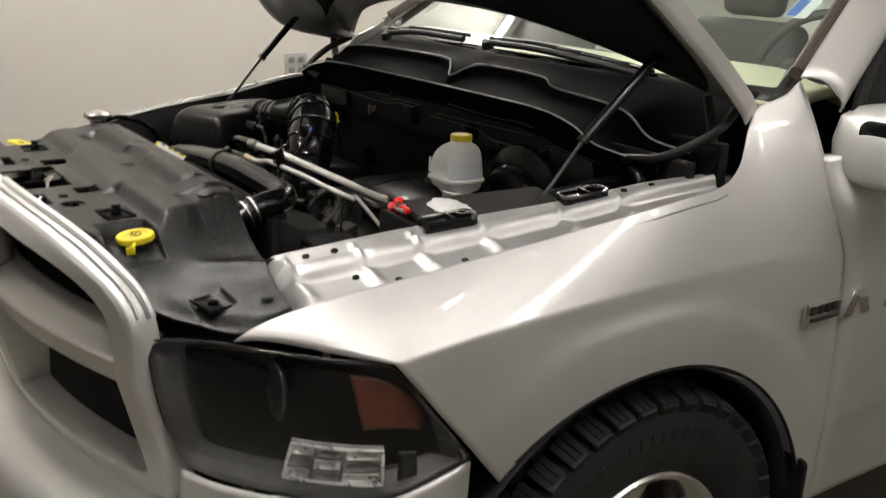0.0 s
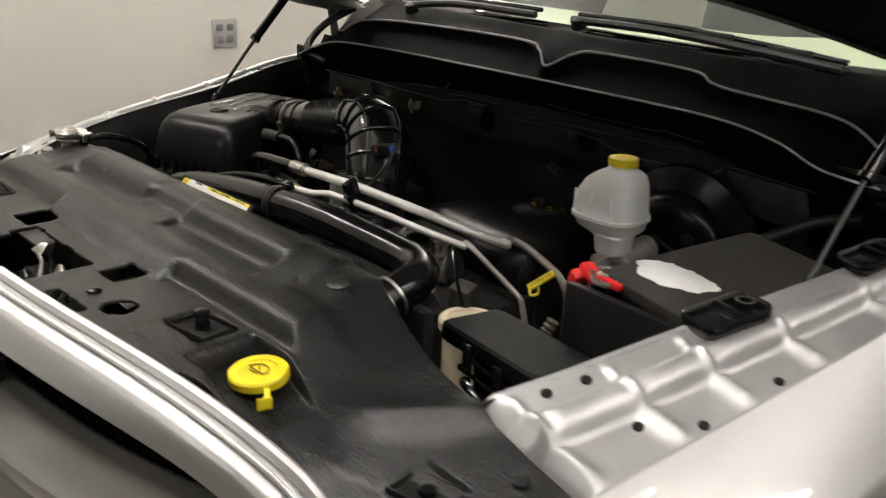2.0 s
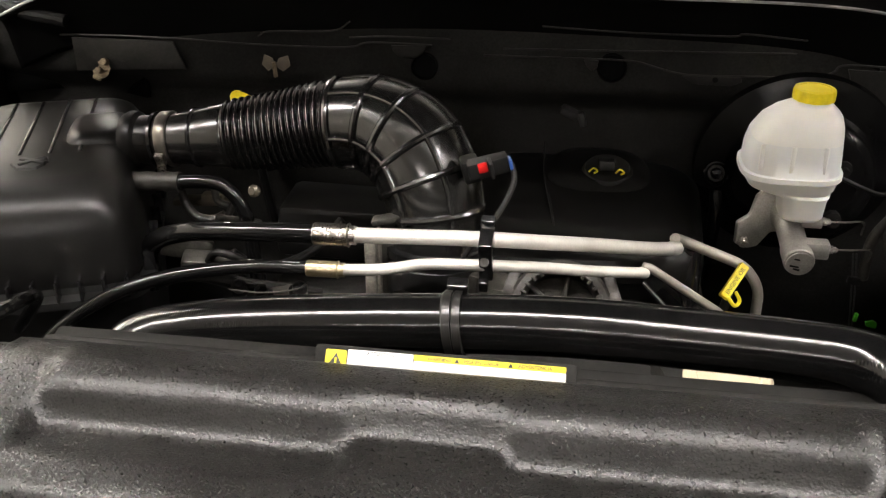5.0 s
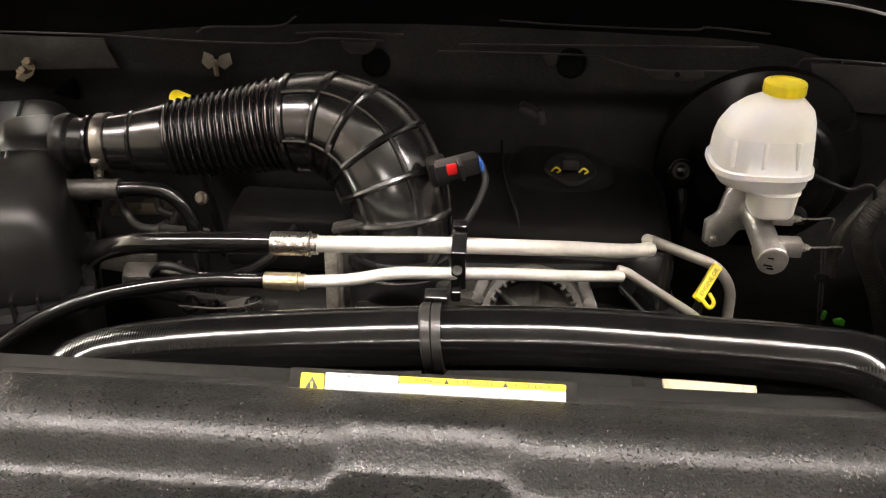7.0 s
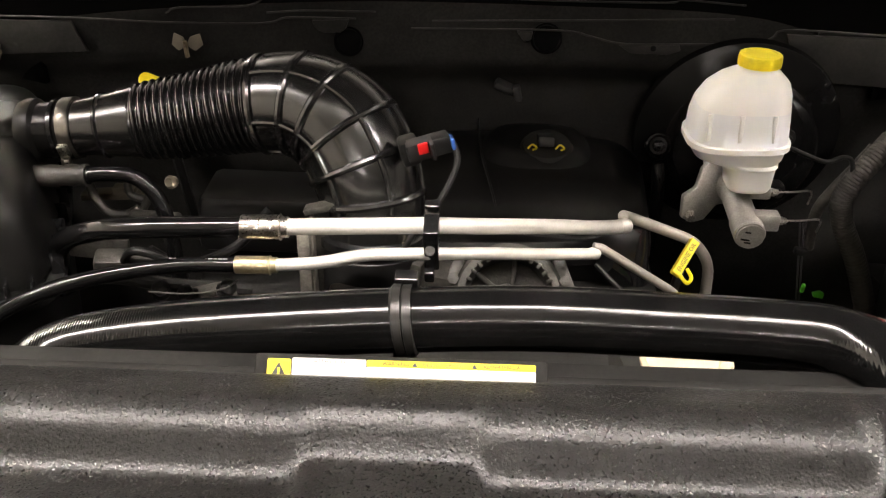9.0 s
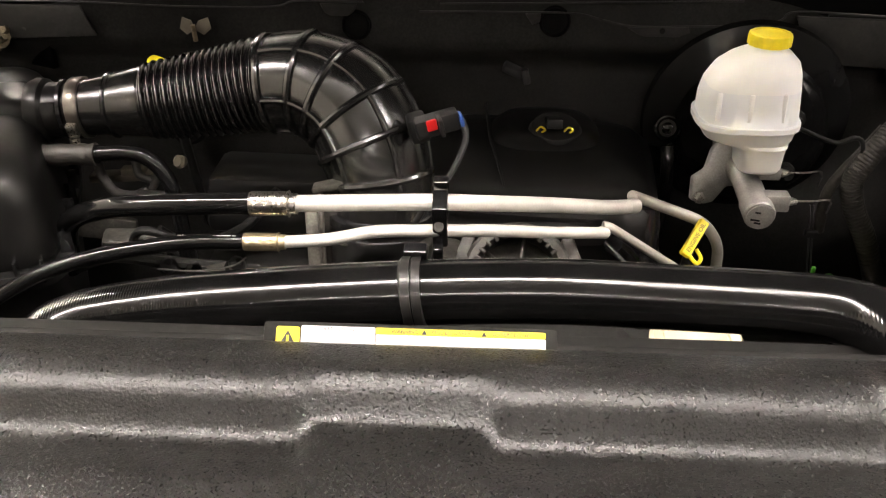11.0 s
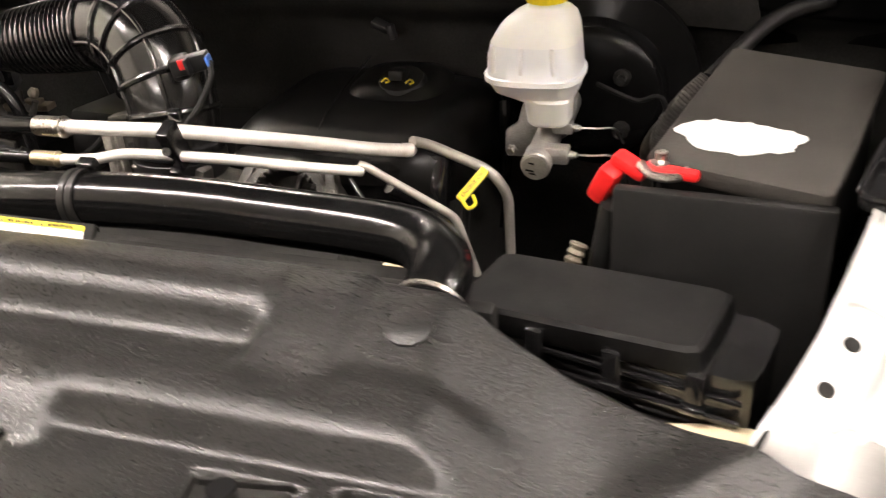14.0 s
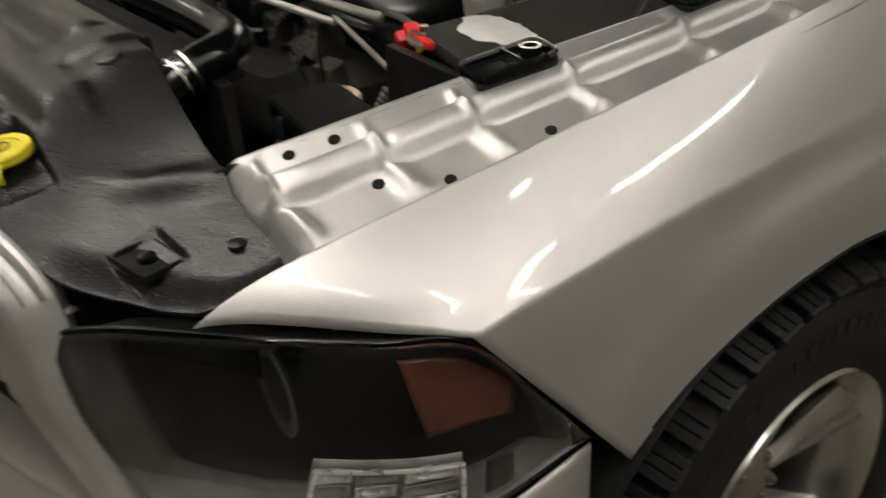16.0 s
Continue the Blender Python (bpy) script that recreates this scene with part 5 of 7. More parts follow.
# ---- filler caps ----
cap = thing("washer_filler_cap", (0.4650, 0.298, 1.10), "yellow screen-wash cap with a moulded icon and a side tab", "cap")
part("neck", lathe([(0.024, -0.06), (0.024, 0.012), (0.028, 0.014), (0.028, 0.018), (0, 0.018)], (0.4650, 0.298, 1.10), (0, -0.1, 1), 28), MATT, cap, "black filler neck")
part("lid", lathe([(0.031, 0), (0.034, 0.002), (0.034, 0.010), (0.032, 0.0125), (0.022, 0.0128), (0.021, 0.0112), (0.0, 0.0112)], (0.4650, 0.296, 1.119), (0, -0.1, 1), 36), YELLOW, cap)
part("tab", join(box((0.5030, 0.281, 1.122), (0.018, 0.007, 0.005), (0, 10, -28), 0.002), box((0.5110, 0.276, 1.116), (0.004, 0.010, 0.014), (0, 0, -28), 0.001), box((0.5070, 0.270, 1.114), (0.004, 0.008, 0.014), (0, 0, -28), 0.001)), YELLOW, cap)
part("hinge_tab", box((0.4340, 0.312, 1.123), (0.020, 0.016, 0.008), (0, 0, -30), 0.003), YELLOW, cap)
part("icon", join(tube([(0.4520, 0.292, 1.1318), (0.4580, 0.304, 1.1325), (0.4730, 0.304, 1.1325), (0.4780, 0.292, 1.1318), (0.4520, 0.292, 1.1318)], 0.0009, 2, 5),
     tube([(0.4560, 0.302, 1.1325), (0.4740, 0.291, 1.1318)], 0.0009, 2, 5), tube([(0.4590, 0.288, 1.1313), (0.4710, 0.288, 1.1313)], 0.0009, 2, 5)), YELLOW_INK, cap, "dark moulded washer icon")

cap = thing("coolant_filler_cap", (-0.443, 0.281, 1.09), "yellow filler cap with a flat rectangular grip", "cap")
part("neck", lathe([(0.024, -0.05), (0.024, 0.016), (0, 0.016)], (-0.443, 0.281, 1.09), (0, 0, 1), 24), MATT, cap)
part("ring", lathe([(0.034, 0), (0.036, 0.003), (0.036, 0.010), (0.032, 0.014), (0, 0.014)], (-0.443, 0.279, 1.106), (0, 0, 1), 32), YELLOW, cap)
part("grip", slab(rounded(0.066, 0.040, 0.005), 0.008, pose(-0.440, 0.286, 1.137, -6, 4, 18), 0.002), YELLOW, cap)
part("icon", slab(rounded(0.020, 0.014, 0.003), 0.001, pose(-0.440, 0.286, 1.1378, -6, 4, 18)), YELLOW_INK, cap)

cap = thing("pressure_cap", (-0.435, 0.478, 1.16), "bare metal pressure cap on the radiator neck", "cap")
part("neck", lathe([(0.020, -0.03), (0.020, 0.02), (0.027, 0.024), (0.027, 0.028), (0, 0.028)], (-0.435, 0.478, 1.16), (0, 0, 1), 24), CAST, cap)
part("lid", join(lathe([(0.027, 0), (0.030, 0.002), (0.030, 0.008), (0.022, 0.012), (0.012, 0.017), (0.0, 0.017)], (-0.435, 0.478, 1.190), (0, 0, 1), 8), box((-0.435, 0.478, 1.196), (0.078, 0.026, 0.006), (0, 0, 25), 0.002), box((-0.470, 0.462, 1.191), (0.006, 0.026, 0.014), (0, 0, 25), 0.002), box((-0.400, 0.494, 1.191), (0.006, 0.026, 0.014), (0, 0, 25), 0.002)), STEEL, cap)
part("overflow_hose", tube([(-0.41, 0.485, 1.18), (-0.38, 0.52, 1.195), (-0.40, 0.60, 1.16), (-0.47, 0.66, 1.08)], 0.006, 6, 10), RUBBER, cap, "thin black overflow hose")
part("bolt", lathe([(0.018, 0), (0.018, 0.003), (0.011, 0.004), (0.011, 0.011), (0, 0.012)], (-0.50, 0.455, 1.145), (0.2, 0, 1), 6), CAST, cap)

# ---- warning label ----
LAB = Matrix.Translation((-0.0110, 0.5215, 1.1735)) @ Matrix.Rotation(radians(46), 4, "X")
label = thing("warning_label", (-0.0090, 0.5215, 1.17), "white and yellow trilingual warning label on a black plate", "label")
part("plate", slab(rounded(0.210, 0.025, 0.003), 0.005, LAB @ Matrix.Translation((0, 0, -0.0008)), 0.001), SOOT, label)


def flat(x0, x1, y0, y1, r=0.0015):
    return slab(rounded(x1 - x0, y1 - y0, r, 3, (x0 + x1) / 2, (y0 + y1) / 2), 0.0008, LAB @ Matrix.Translation((0, 0, 0.0006)))


part("hazard_square", flat(-0.0955, -0.0785, -0.0080, 0.0085), LABELY, label, "yellow square with a warning triangle")
part("white_panel", flat(-0.0775, -0.0245, -0.0105, 0.0095, 0.0008), WHITEP, label)
part("text_panel", flat(-0.0240, 0.0965, -0.0105, 0.0045, 0.0008), WHITEP, label)
part("header_strip", flat(-0.0240, 0.0965, 0.0047, 0.0095, 0.0012), LABELY, label, "yellow header strip")


def up(x, y, z=0.0010):
    return LAB @ Matrix.Translation((x, y, z))


part("triangle", slab([(-0.0060, -0.005), (0.0060, -0.005), (0, 0.006)], 0.0003, up(-0.087, 0.0, 0.0010)), BLACKP, label)
part("exclamation", slab([(-0.0007, -0.003), (0.0007, -0.003), (0.0009, 0.003), (-0.0009, 0.003)], 0.0003, up(-0.087, -0.001, 0.0013)), LABELY, label)
words("WARNING", 0.0040, up(-0.0130, 0.0070), BLACKP, label, "word")
words("MISE EN GARDE", 0.0040, up(0.0160, 0.0070), BLACKP, label, "word")
words("ADVERTENCIA", 0.0040, up(0.0590, 0.0070), BLACKP, label, "word")
words("ATTENTION", 0.0040, up(-0.0620, 0.0072), BLACKP, label, "word")
for x in (0.0105, 0.0530):
    part("small_triangle", slab([(-0.002, -0.0015), (0.002, -0.0015), (0, 0.002)], 0.0003, up(x, 0.0069)), BLACKP, label)
GREYP = material("grey_print", (0.45, 0.45, 0.44), 0.6)
for k in range(6):
    for x0, n in ((-0.075, 5), (-0.021, 12)):
        for j in range(n):
            if (k * 7 + j * 3) % 11 == 0:
                continue
            y = (0.0042 if n == 5 else 0.0026) - 0.0026 * k
            if y < -0.0095:
                continue
            part("text_bar", slab(rounded(0.0078 - 0.0022 * ((j + k) % 3) * 0.5, 0.0010, 0.0003, 2), 0.0003, up(x0 + 0.004 + 0.0098 * j, y)), GREYP, label, flat=True)

# ---- radiator hose ----
hose = thing("radiator_hose", (0, 0.65, 1.12), "thick glossy black rubber radiator hose across the bay", "hose")
part("hose", tube([(-0.334, 0.545, 1.030), (-0.345, 0.585, 1.058), (-0.341, 0.620, 1.081), (-0.318, 0.643, 1.094), (-0.255, 0.650, 1.107), (-0.157, 0.650, 1.121), (-0.016, 0.650, 1.134), (0.095, 0.652, 1.138), (0.194, 0.655, 1.134), (0.290, 0.654, 1.131), (0.342, 0.643, 1.132), (0.374, 0.612, 1.133), (0.384, 0.572, 1.128), (0.382, 0.532, 1.113), (0.378, 0.490, 1.090)], 0.0280, 10, 28), HOSE, hose)
for dx in (-0.0225, -0.0135):
    part("clamp_band", rings([Vector((dx - 0.0042, 0.650, 1.1338)), Vector((dx - 0.0036, 0.650, 1.1339)), Vector((dx + 0.0036, 0.650, 1.1346)), Vector((dx + 0.0042, 0.650, 1.1347))], [0.0285, 0.0308, 0.0308, 0.0285], 32), CLAMPGREY, hose, "grey plastic clamp band")
part("clamp_bridge", join(rings([Vector((-0.0195, 0.650, 1.1340)), Vector((-0.0165, 0.650, 1.1345))], [0.0295, 0.0295], 28), box((-0.018, 0.668, 1.163), (0.020, 0.012, 0.014), (20, 0, 0), 0.002), box((-0.018, 0.642, 1.086), (0.020, 0.014, 0.05), (0, 0, 0), 0.002)), PLASTIC, hose, "black plastic clamp bridge")
part("spring_clamp", join(rings([Vector((0.3838, 0.560, 1.1250)), Vector((0.3836, 0.556, 1.1235))], [0.0300, 0.0300], 28), rings([Vector((0.3825, 0.544, 1.1185)), Vector((0.3824, 0.541, 1.1172))], [0.0300, 0.0300], 28)), STEEL, hose, "bright spring clamp")
part("print_mark", tube([(0.396, 0.602, 1.1515), (0.402, 0.580, 1.147)], 0.0012, 2, 4), WHITEP, hose)

# ---- refrigerant lines ----
ac = thing("refrigerant_lines", (0, 0.80, 1.10), "pair of dull aluminium pipes with crimped black hoses", "pipe")
UP = [(-0.155, 0.800, 1.139), (-0.006, 0.806, 1.142), (0.045, 0.835, 1.127), (0.083, 0.865, 1.112), (0.131, 0.910, 1.089), (0.176, 0.945, 1.070), (0.214, 0.970, 1.060)]
UP_REAR = [(0.212, 0.985, 1.066), (0.224, 1.011, 1.051), (0.306, 1.010, 1.021), (0.328, 1.010, 0.990), (0.330, 1.005, 0.876)]
LO = [(-0.160, 0.788, 1.102), (-0.112, 0.790, 1.105), (-0.070, 0.790, 1.116), (-0.004, 0.793, 1.117), (0.047, 0.820, 1.104), (0.111, 0.865, 1.079), (0.174, 0.905, 1.059)]
LO_REAR = [(0.170, 0.908, 1.066), (0.179, 0.909, 1.064), (0.277, 0.945, 0.985), (0.300, 0.950, 0.90)]
part("upper_pipe", bent(UP, 0.0084, 0.03), ALU, ac, "thick aluminium pipe")
part("upper_pipe_end", lathe([(0.0, -0.004), (0.006, -0.003), (0.0088, 0.001), (0.0092, 0.008), (0.0082, 0.014), (0.004, 0.018), (0.0, 0.019)], (0.205, 0.964, 1.063), (0.82, 0.54, -0.22), 20), ALU, ac, "brazed end of the thick pipe")
# rear runs take the darker copy, so their shade is in the colour
part("upper_rear_pipe", bent(UP_REAR, 0.0068, 0.022), ALU_SHADED, ac, "aluminium pipe bent down behind the engine")
part("lower_pipe", bent(LO, 0.0064, 0.018), ALU, ac, "thin aluminium pipe")
part("lower_pipe_end", lathe([(0.0, -0.003), (0.0045, -0.002), (0.0068, 0.001), (0.0070, 0.006), (0.0058, 0.010), (0.0, 0.012)], (0.167, 0.902, 1.061), (0.80, 0.50, -0.25), 18), ALU, ac, "brazed end of the thin pipe")
part("lower_rear_pipe", bent(LO_REAR, 0.0052, 0.012), ALU_SHADED, ac, "thin aluminium pipe running down")


def crimp(c, r, length):
    """A sleeve with three rows of pressed dimples and a plain collar."""
    n, seg = 30, 48
    rows = []
    for i in range(n + 1):
        a = i / n
        z = a * length
        if a > 0.80:
            rr = r * (0.86 if a > 0.86 else 1.10)
        else:
            rr = r * (0.94 if a < 0.03 else 1.0)
        rows.append((z, rr, a))
    bm = bmesh.new()
    q = Vector((1, 0, 0.02)).normalized().to_track_quat("Z", "Y").to_matrix()
    loops = []
    for z, rr, a in rows:
        row = []
        for k in range(seg):
            w = 2 * math.pi * k / seg
            dent = max(math.sin(8 * w), 0) ** 2 * max(math.sin(a / 0.80 * 6 * math.pi - 1.2), 0) if 0.04 < a < 0.78 else 0
            row.append(bm.verts.new(Vector(c) + q @ Vector(((rr - 0.14 * r * dent) * math.cos(w), (rr - 0.14 * r * dent) * math.sin(w), z))))
        loops.append(row)
    for x, y in zip(loops, loops[1:]):
        for k in range(seg):
            bm.faces.new((x[k], x[(k + 1) % seg], y[(k + 1) % seg], y[k]))
    bm.faces.new(loops[0][::-1])
    bm.faces.new(loops[-1])
    bmesh.ops.recalc_face_normals(bm, faces=bm.faces)
    return bm


part("upper_crimp", crimp((-0.193, 0.800, 1.138), 0.0122, 0.047), STEEL, ac, "crimped steel sleeve with pressed dimples", angle=60)
part("lower_crimp", crimp((-0.200, 0.788, 1.101), 0.0092, 0.042), BRASS, ac, "yellowish crimped sleeve with pressed dimples", angle=60)
part("upper_hose", tube([(-0.190, 0.800, 1.138), (-0.245, 0.802, 1.135), (-0.300, 0.806, 1.130), (-0.350, 0.815, 1.120), (-0.40, 0.835, 1.090), (-0.42, 0.86, 1.02)], 0.0112, 8, 18), RUBBER, ac)
part("lower_hose", tube([(-0.198, 0.788, 1.101), (-0.27, 0.782, 1.100), (-0.36, 0.765, 1.088), (-0.43, 0.745, 1.062), (-0.485, 0.715, 1.02), (-0.50, 0.66, 0.96)], 0.0080, 8, 16), RUBBER, ac)
for k in range(11):
    part("print_bar", box((-0.209 - 0.0050 * k - (0.005 if k > 6 else 0), 0.7855, 1.1088 - 0.0001 * k), (0.0036, 0.0024 - 0.0006 * (k % 3), 0.0005), (-25, 0, 0), 0.0), WHITEP, ac, flat=True)
part("bracket", join(box((-0.004, 0.797, 1.128), (0.015, 0.026, 0.058), (22, 0, 0), 0.002), box((-0.004, 0.810, 1.160), (0.015, 0.010, 0.014), (22, 0, 0), 0.002), box((-0.006, 0.792, 1.094), (0.010, 0.010, 0.016), (22, 0, 0), 0.002)), PLASTIC, ac, "black plastic pipe bracket")
part("bracket_screw", lathe([(0.0050, 0), (0.0050, 0.003), (0.0030, 0.003), (0.0030, 0.001), (0, 0.001)], (-0.005, 0.782, 1.127), (0, -0.9, 0.4), 12), DULLGREY, ac, "dull socket screw")
part("sensor_lead", tube([(-0.20, 0.79, 1.082), (-0.215, 0.785, 1.074), (-0.25, 0.78, 1.070), (-0.29, 0.78, 1.071)], 0.0009, 6, 6), DULLGREY, ac)

# ---- dipsticks ----
d = thing("engine_oil_dipstick", (0.291, 0.977, 0.95), "yellow engine oil dipstick handle with embossed words", "dipstick")
M = Matrix.Translation((0.291, 0.977, 1.017)) @ Matrix.Rotation(radians(52), 4, "Z") @ Matrix.Rotation(radians(-34), 4, "Y") @ Matrix.Rotation(radians(42), 4, "X")
part("handle", slab(rounded(0.052, 0.0125, 0.0025), 0.009, M, 0.002), YELLOW, d)
part("loop", tube([(0.281, 0.960, 1.003), (0.290, 0.955, 0.994), (0.297, 0.964, 0.996), (0.292, 0.972, 1.004)], 0.0025, 5, 8), YELLOW, d)
part("stem", tube([(0.284, 0.972, 1.0), (0.278, 0.975, 0.95), (0.27, 0.99, 0.85)], 0.006, 4, 8), MATT, d)
words("ENGINE OIL", 0.0078, M @ Matrix.Translation((0, 0, 0.0003)), YELLOW_INK, d, "word", 0.0003, "CENTER")

d = thing("transmission_dipstick", (-0.405, 1.155, 1.10), "yellow dipstick loop handle behind the intake duct", "dipstick")
part("handle", join(slab(rounded(0.036, 0.020, 0.009), 0.006, pose(-0.390, 1.150, 1.160, 38, 22, 0), 0.0015), box((-0.366, 1.146, 1.149), (0.026, 0.010, 0.008), (0, 24, 0), 0.003)), YELLOW, d)
part("stem", tube([(-0.385, 1.15, 1.158), (-0.38, 1.17, 1.05), (-0.37, 1.2, 0.9)], 0.007, 4, 8), MATT, d)

# ---- air filter box ----
AB = Matrix.Translation((-0.566, 0.925, 0)) @ Matrix.Rotation(radians(20), 4, "Z")


ab = thing("air_filter_box", (-0.572, 0.925, 0.80), "black moulded air filter box with a ribbed lid", "filter box")
lid = part("lid", loft_box([(1.070, 0.116, 0.190), (1.076, 0.117, 0.191), (1.100, 0.113, 0.188), (1.130, 0.110, 0.181), (1.152, 0.106, 0.172), (1.166, 0.099, 0.160, 0, 0.003), (1.174, 0.088, 0.146, 0, 0.006), (1.177, 0.072, 0.128, 0, 0.008)], AB, 72, 7.5), LIDBLACK, ab, "satin black filter box lid", angle=55)
for k in range(4):
    bb = box((-0.054 + 0.034 * k, 0.045, 1.1765), (0.005, 0.190, 0.004), (0, 0, 0), 0.0018)
    bb.transform(AB)
    part("lid_rib", bb, PLASTIC, lid)
bb = join(lathe([(0.022, 0), (0.020, 0.003), (0.0, 0.004)], (-0.004, -0.078, 1.1765), (0, 0, 1), 6), box((0.0, -0.078, 1.1795), (0.034, 0.007, 0.006), (0, 0, 30), 0.002), box((0.0, -0.078, 1.1795), (0.034, 0.007, 0.006), (0, 0, -30), 0.002))
bb.transform(AB)
part("moulded_emblem", bb, MATT, lid, "moulded raised emblem shape")
part("base", loft_box([(0.78, 0.10, 0.17), (1.0, 0.112, 0.188), (1.052, 0.114, 0.190), (1.053, 0.128, 0.208), (1.062, 0.128, 0.208), (1.0625, 0.114, 0.192), (1.072, 0.112, 0.189)], AB, 64, 7.0), MATT, ab, "black filter box base")
for k in range(9):
    bb = box((-0.10 + 0.025 * k, -0.200, 1.074), (0.003, 0.018, 0.026), (0, 0, 0), 0.001)
    bb.transform(AB)
    part("lid_fin", bb, PLASTIC, lid)
for k in range(8):
    bb = box((0.120, -0.15 + 0.04 * k, 1.074), (0.014, 0.003, 0.026), (0, 0, 0), 0.001)
    bb.transform(AB)
    part("lid_fin", bb, PLASTIC, lid)
part("outlet", lathe([(0.034, -0.012), (0.037, -0.004), (0.036, 0.004), (0.031, 0.008), (0.031, 0.05)], (-0.458, 0.954, 1.170), (1, 0.03, 0.06), 28), LIDBLACK, lid)
bb = loft_box([(1.10, 0.045, 0.060), (1.15, 0.044, 0.058), (1.174, 0.040, 0.052), (1.184, 0.032, 0.044), (1.187, 0.022, 0.030)], Matrix.Translation((-0.512, 0.965, 0)) @ Matrix.Rotation(radians(20), 4, "Z"), 40, 4.0)
part("outlet_hump", bb, LIDBLACK, lid, angle=60)
part("breather_sleeve", rings(spline([(-0.459, 0.900, 1.1385), (-0.43, 0.900, 1.1400), (-0.40, 0.900, 1.1415), (-0.385, 0.900, 1.142)], 6), [0.0085] + [0.0118 + 0.0006 * math.sin(1.3 * i) for i in range(17)] + [0.0125], 20), FOAM, ab, "grey foam breather sleeve")
part("breather_hose", tube([(-0.388, 0.900, 1.142), (-0.36, 0.901, 1.1440), (-0.333, 0.900, 1.141), (-0.312, 0.897, 1.122), (-0.302, 0.895, 1.085), (-0.30, 0.90, 1.00)], 0.0088, 8, 14), RUBBER, ab)
part("hose_collar", lathe([(0.0092, 0), (0.0104, 0.001), (0.0104, 0.003), (0.0092, 0.004)], (-0.386, 0.900, 1.142), (1, 0.03, 0.06), 20), RUBBER, ab)
# ribbed tray below the box, its edge glints drawn as pale tubes
for pts in ([(-0.489, 0.85, 1.052), (-0.489, 0.85, 1.022)], [(-0.474, 0.85, 1.053), (-0.449, 0.85, 1.027)], [(-0.51, 0.85, 1.020), (-0.447, 0.85, 1.026)], [(-0.51, 0.845, 1.006), (-0.44, 0.845, 1.010)]):
    part("tray_rib", tube(pts, 0.0012, 2, 6), EDGE, ab, "thin moulded rib edge in a pale glint colour")

# ---- intake duct ----
PATHD = [(-0.452, 0.955, 1.168), (-0.42, 0.956, 1.173), (-0.38, 0.957, 1.177), (-0.342, 0.960, 1.181), (-0.266, 0.966, 1.191), (-0.208, 0.966, 1.202), (-0.155, 0.958, 1.206), (-0.110, 0.940, 1.189), (-0.085, 0.920, 1.152), (-0.075, 0.908, 1.112), (-0.075, 0.900, 1.07)]
RADD = [0.0300, 0.0305, 0.0345, 0.0405, 0.0470, 0.0510, 0.0550, 0.0585, 0.058, 0.055, 0.054]
duct = thing("intake_duct", (-0.25, 0.95, 1.10), "black corrugated intake duct bending down into the throttle", "duct")
cs = spline(PATHD, 120)
rs = [soft_table(list(enumerate(RADD)), i / 120) for i in range(len(cs))]
run = 0.0
for i in range(len(cs)):
    if i:
        run += (cs[i] - cs[i - 1]).length
    k = i / 120
    if 3.0 < k < 5.15:
        rs[i] += 0.0024 * math.sin(2 * math.pi * run / 0.0088) * step(2.95, 3.15, k) * step(5.15, 5.0, k)
part("duct_tube", rings(cs, rs, 40), DUCT, duct, angle=80)


def frames(c):
    out, ref = [], None
    for i in range(len(c)):
        dd = (c[min(i + 1, len(c) - 1)] - c[max(i - 1, 0)]).normalized()
        if ref is None:
            ref = dd.cross(Vector((0, 0, 1)))
        ref = (ref - dd * ref.dot(dd)).normalized()
        out.append((ref, dd.cross(ref)))
    return out


fr = frames(cs)
for i in (618, 708, 786, 870, 954, 1056):
    a, s = fr[i]
    part("stiffening_rib", tube([cs[i] + (a * math.cos(w) + s * math.sin(w)) * (rs[i] + 0.001) for w in [2 * math.pi * k / 36 for k in range(37)]], 0.0042, 1, 8), DUCT, duct)
for ang in (0, 60, 120, 180, 240, 300):
    part("long_rib", tube([cs[i] + (fr[i][0] * math.cos(radians(ang)) + fr[i][1] * math.sin(radians(ang))) * (rs[i] + 0.0008) for i in range(618, 1128, 18)], 0.0030, 1, 8), DUCT, duct)
CL = Vector((-0.416, 0.956, 1.1735))
part("cuff_ring", lathe([(0.0315, -0.003), (0.0345, -0.002), (0.0345, 0.002), (0.0315, 0.003)], (-0.430, 0.9555, 1.1720), (1, 0.02, 0.10), 40), PLASTIC, duct)
part("cuff_bead", lathe([(0.0345, -0.003), (0.0372, -0.001), (0.0372, 0.001), (0.0345, 0.003)], (-0.379, 0.957, 1.1772), (1, 0.02, 0.10), 40), PLASTIC, duct)
clamp = part("hose_clamp", lathe([(0.0310, -0.0070), (0.0340, -0.0070), (0.0345, -0.0062), (0.0345, 0.0062), (0.0340, 0.0070), (0.0310, 0.0070)], CL, (1, 0.02, 0.10), 48), CLAMPSTEEL, duct, "dull steel worm-drive clamp")
for k in range(10):
    w = radians(196 + 6.0 * k)
    part("clamp_slot", box(CL + Vector((0.0, 0.0347 * math.cos(w), 0.0347 * math.sin(w))), (0.0085, 0.0012, 0.0016), (196 + 6.0 * k - 90, 0, 0), 0.0), SOOT, clamp, flat=True)
part("clamp_housing", join(box(CL + Vector((-0.001, -0.033, -0.014)), (0.012, 0.008, 0.018), (24, 0, 0), 0.002), box(CL + Vector((-0.001, -0.0385, -0.012)), (0.007, 0.003, 0.014), (24, 0, 0), 0.0012)), STEEL, clamp, "bright worm-screw housing")
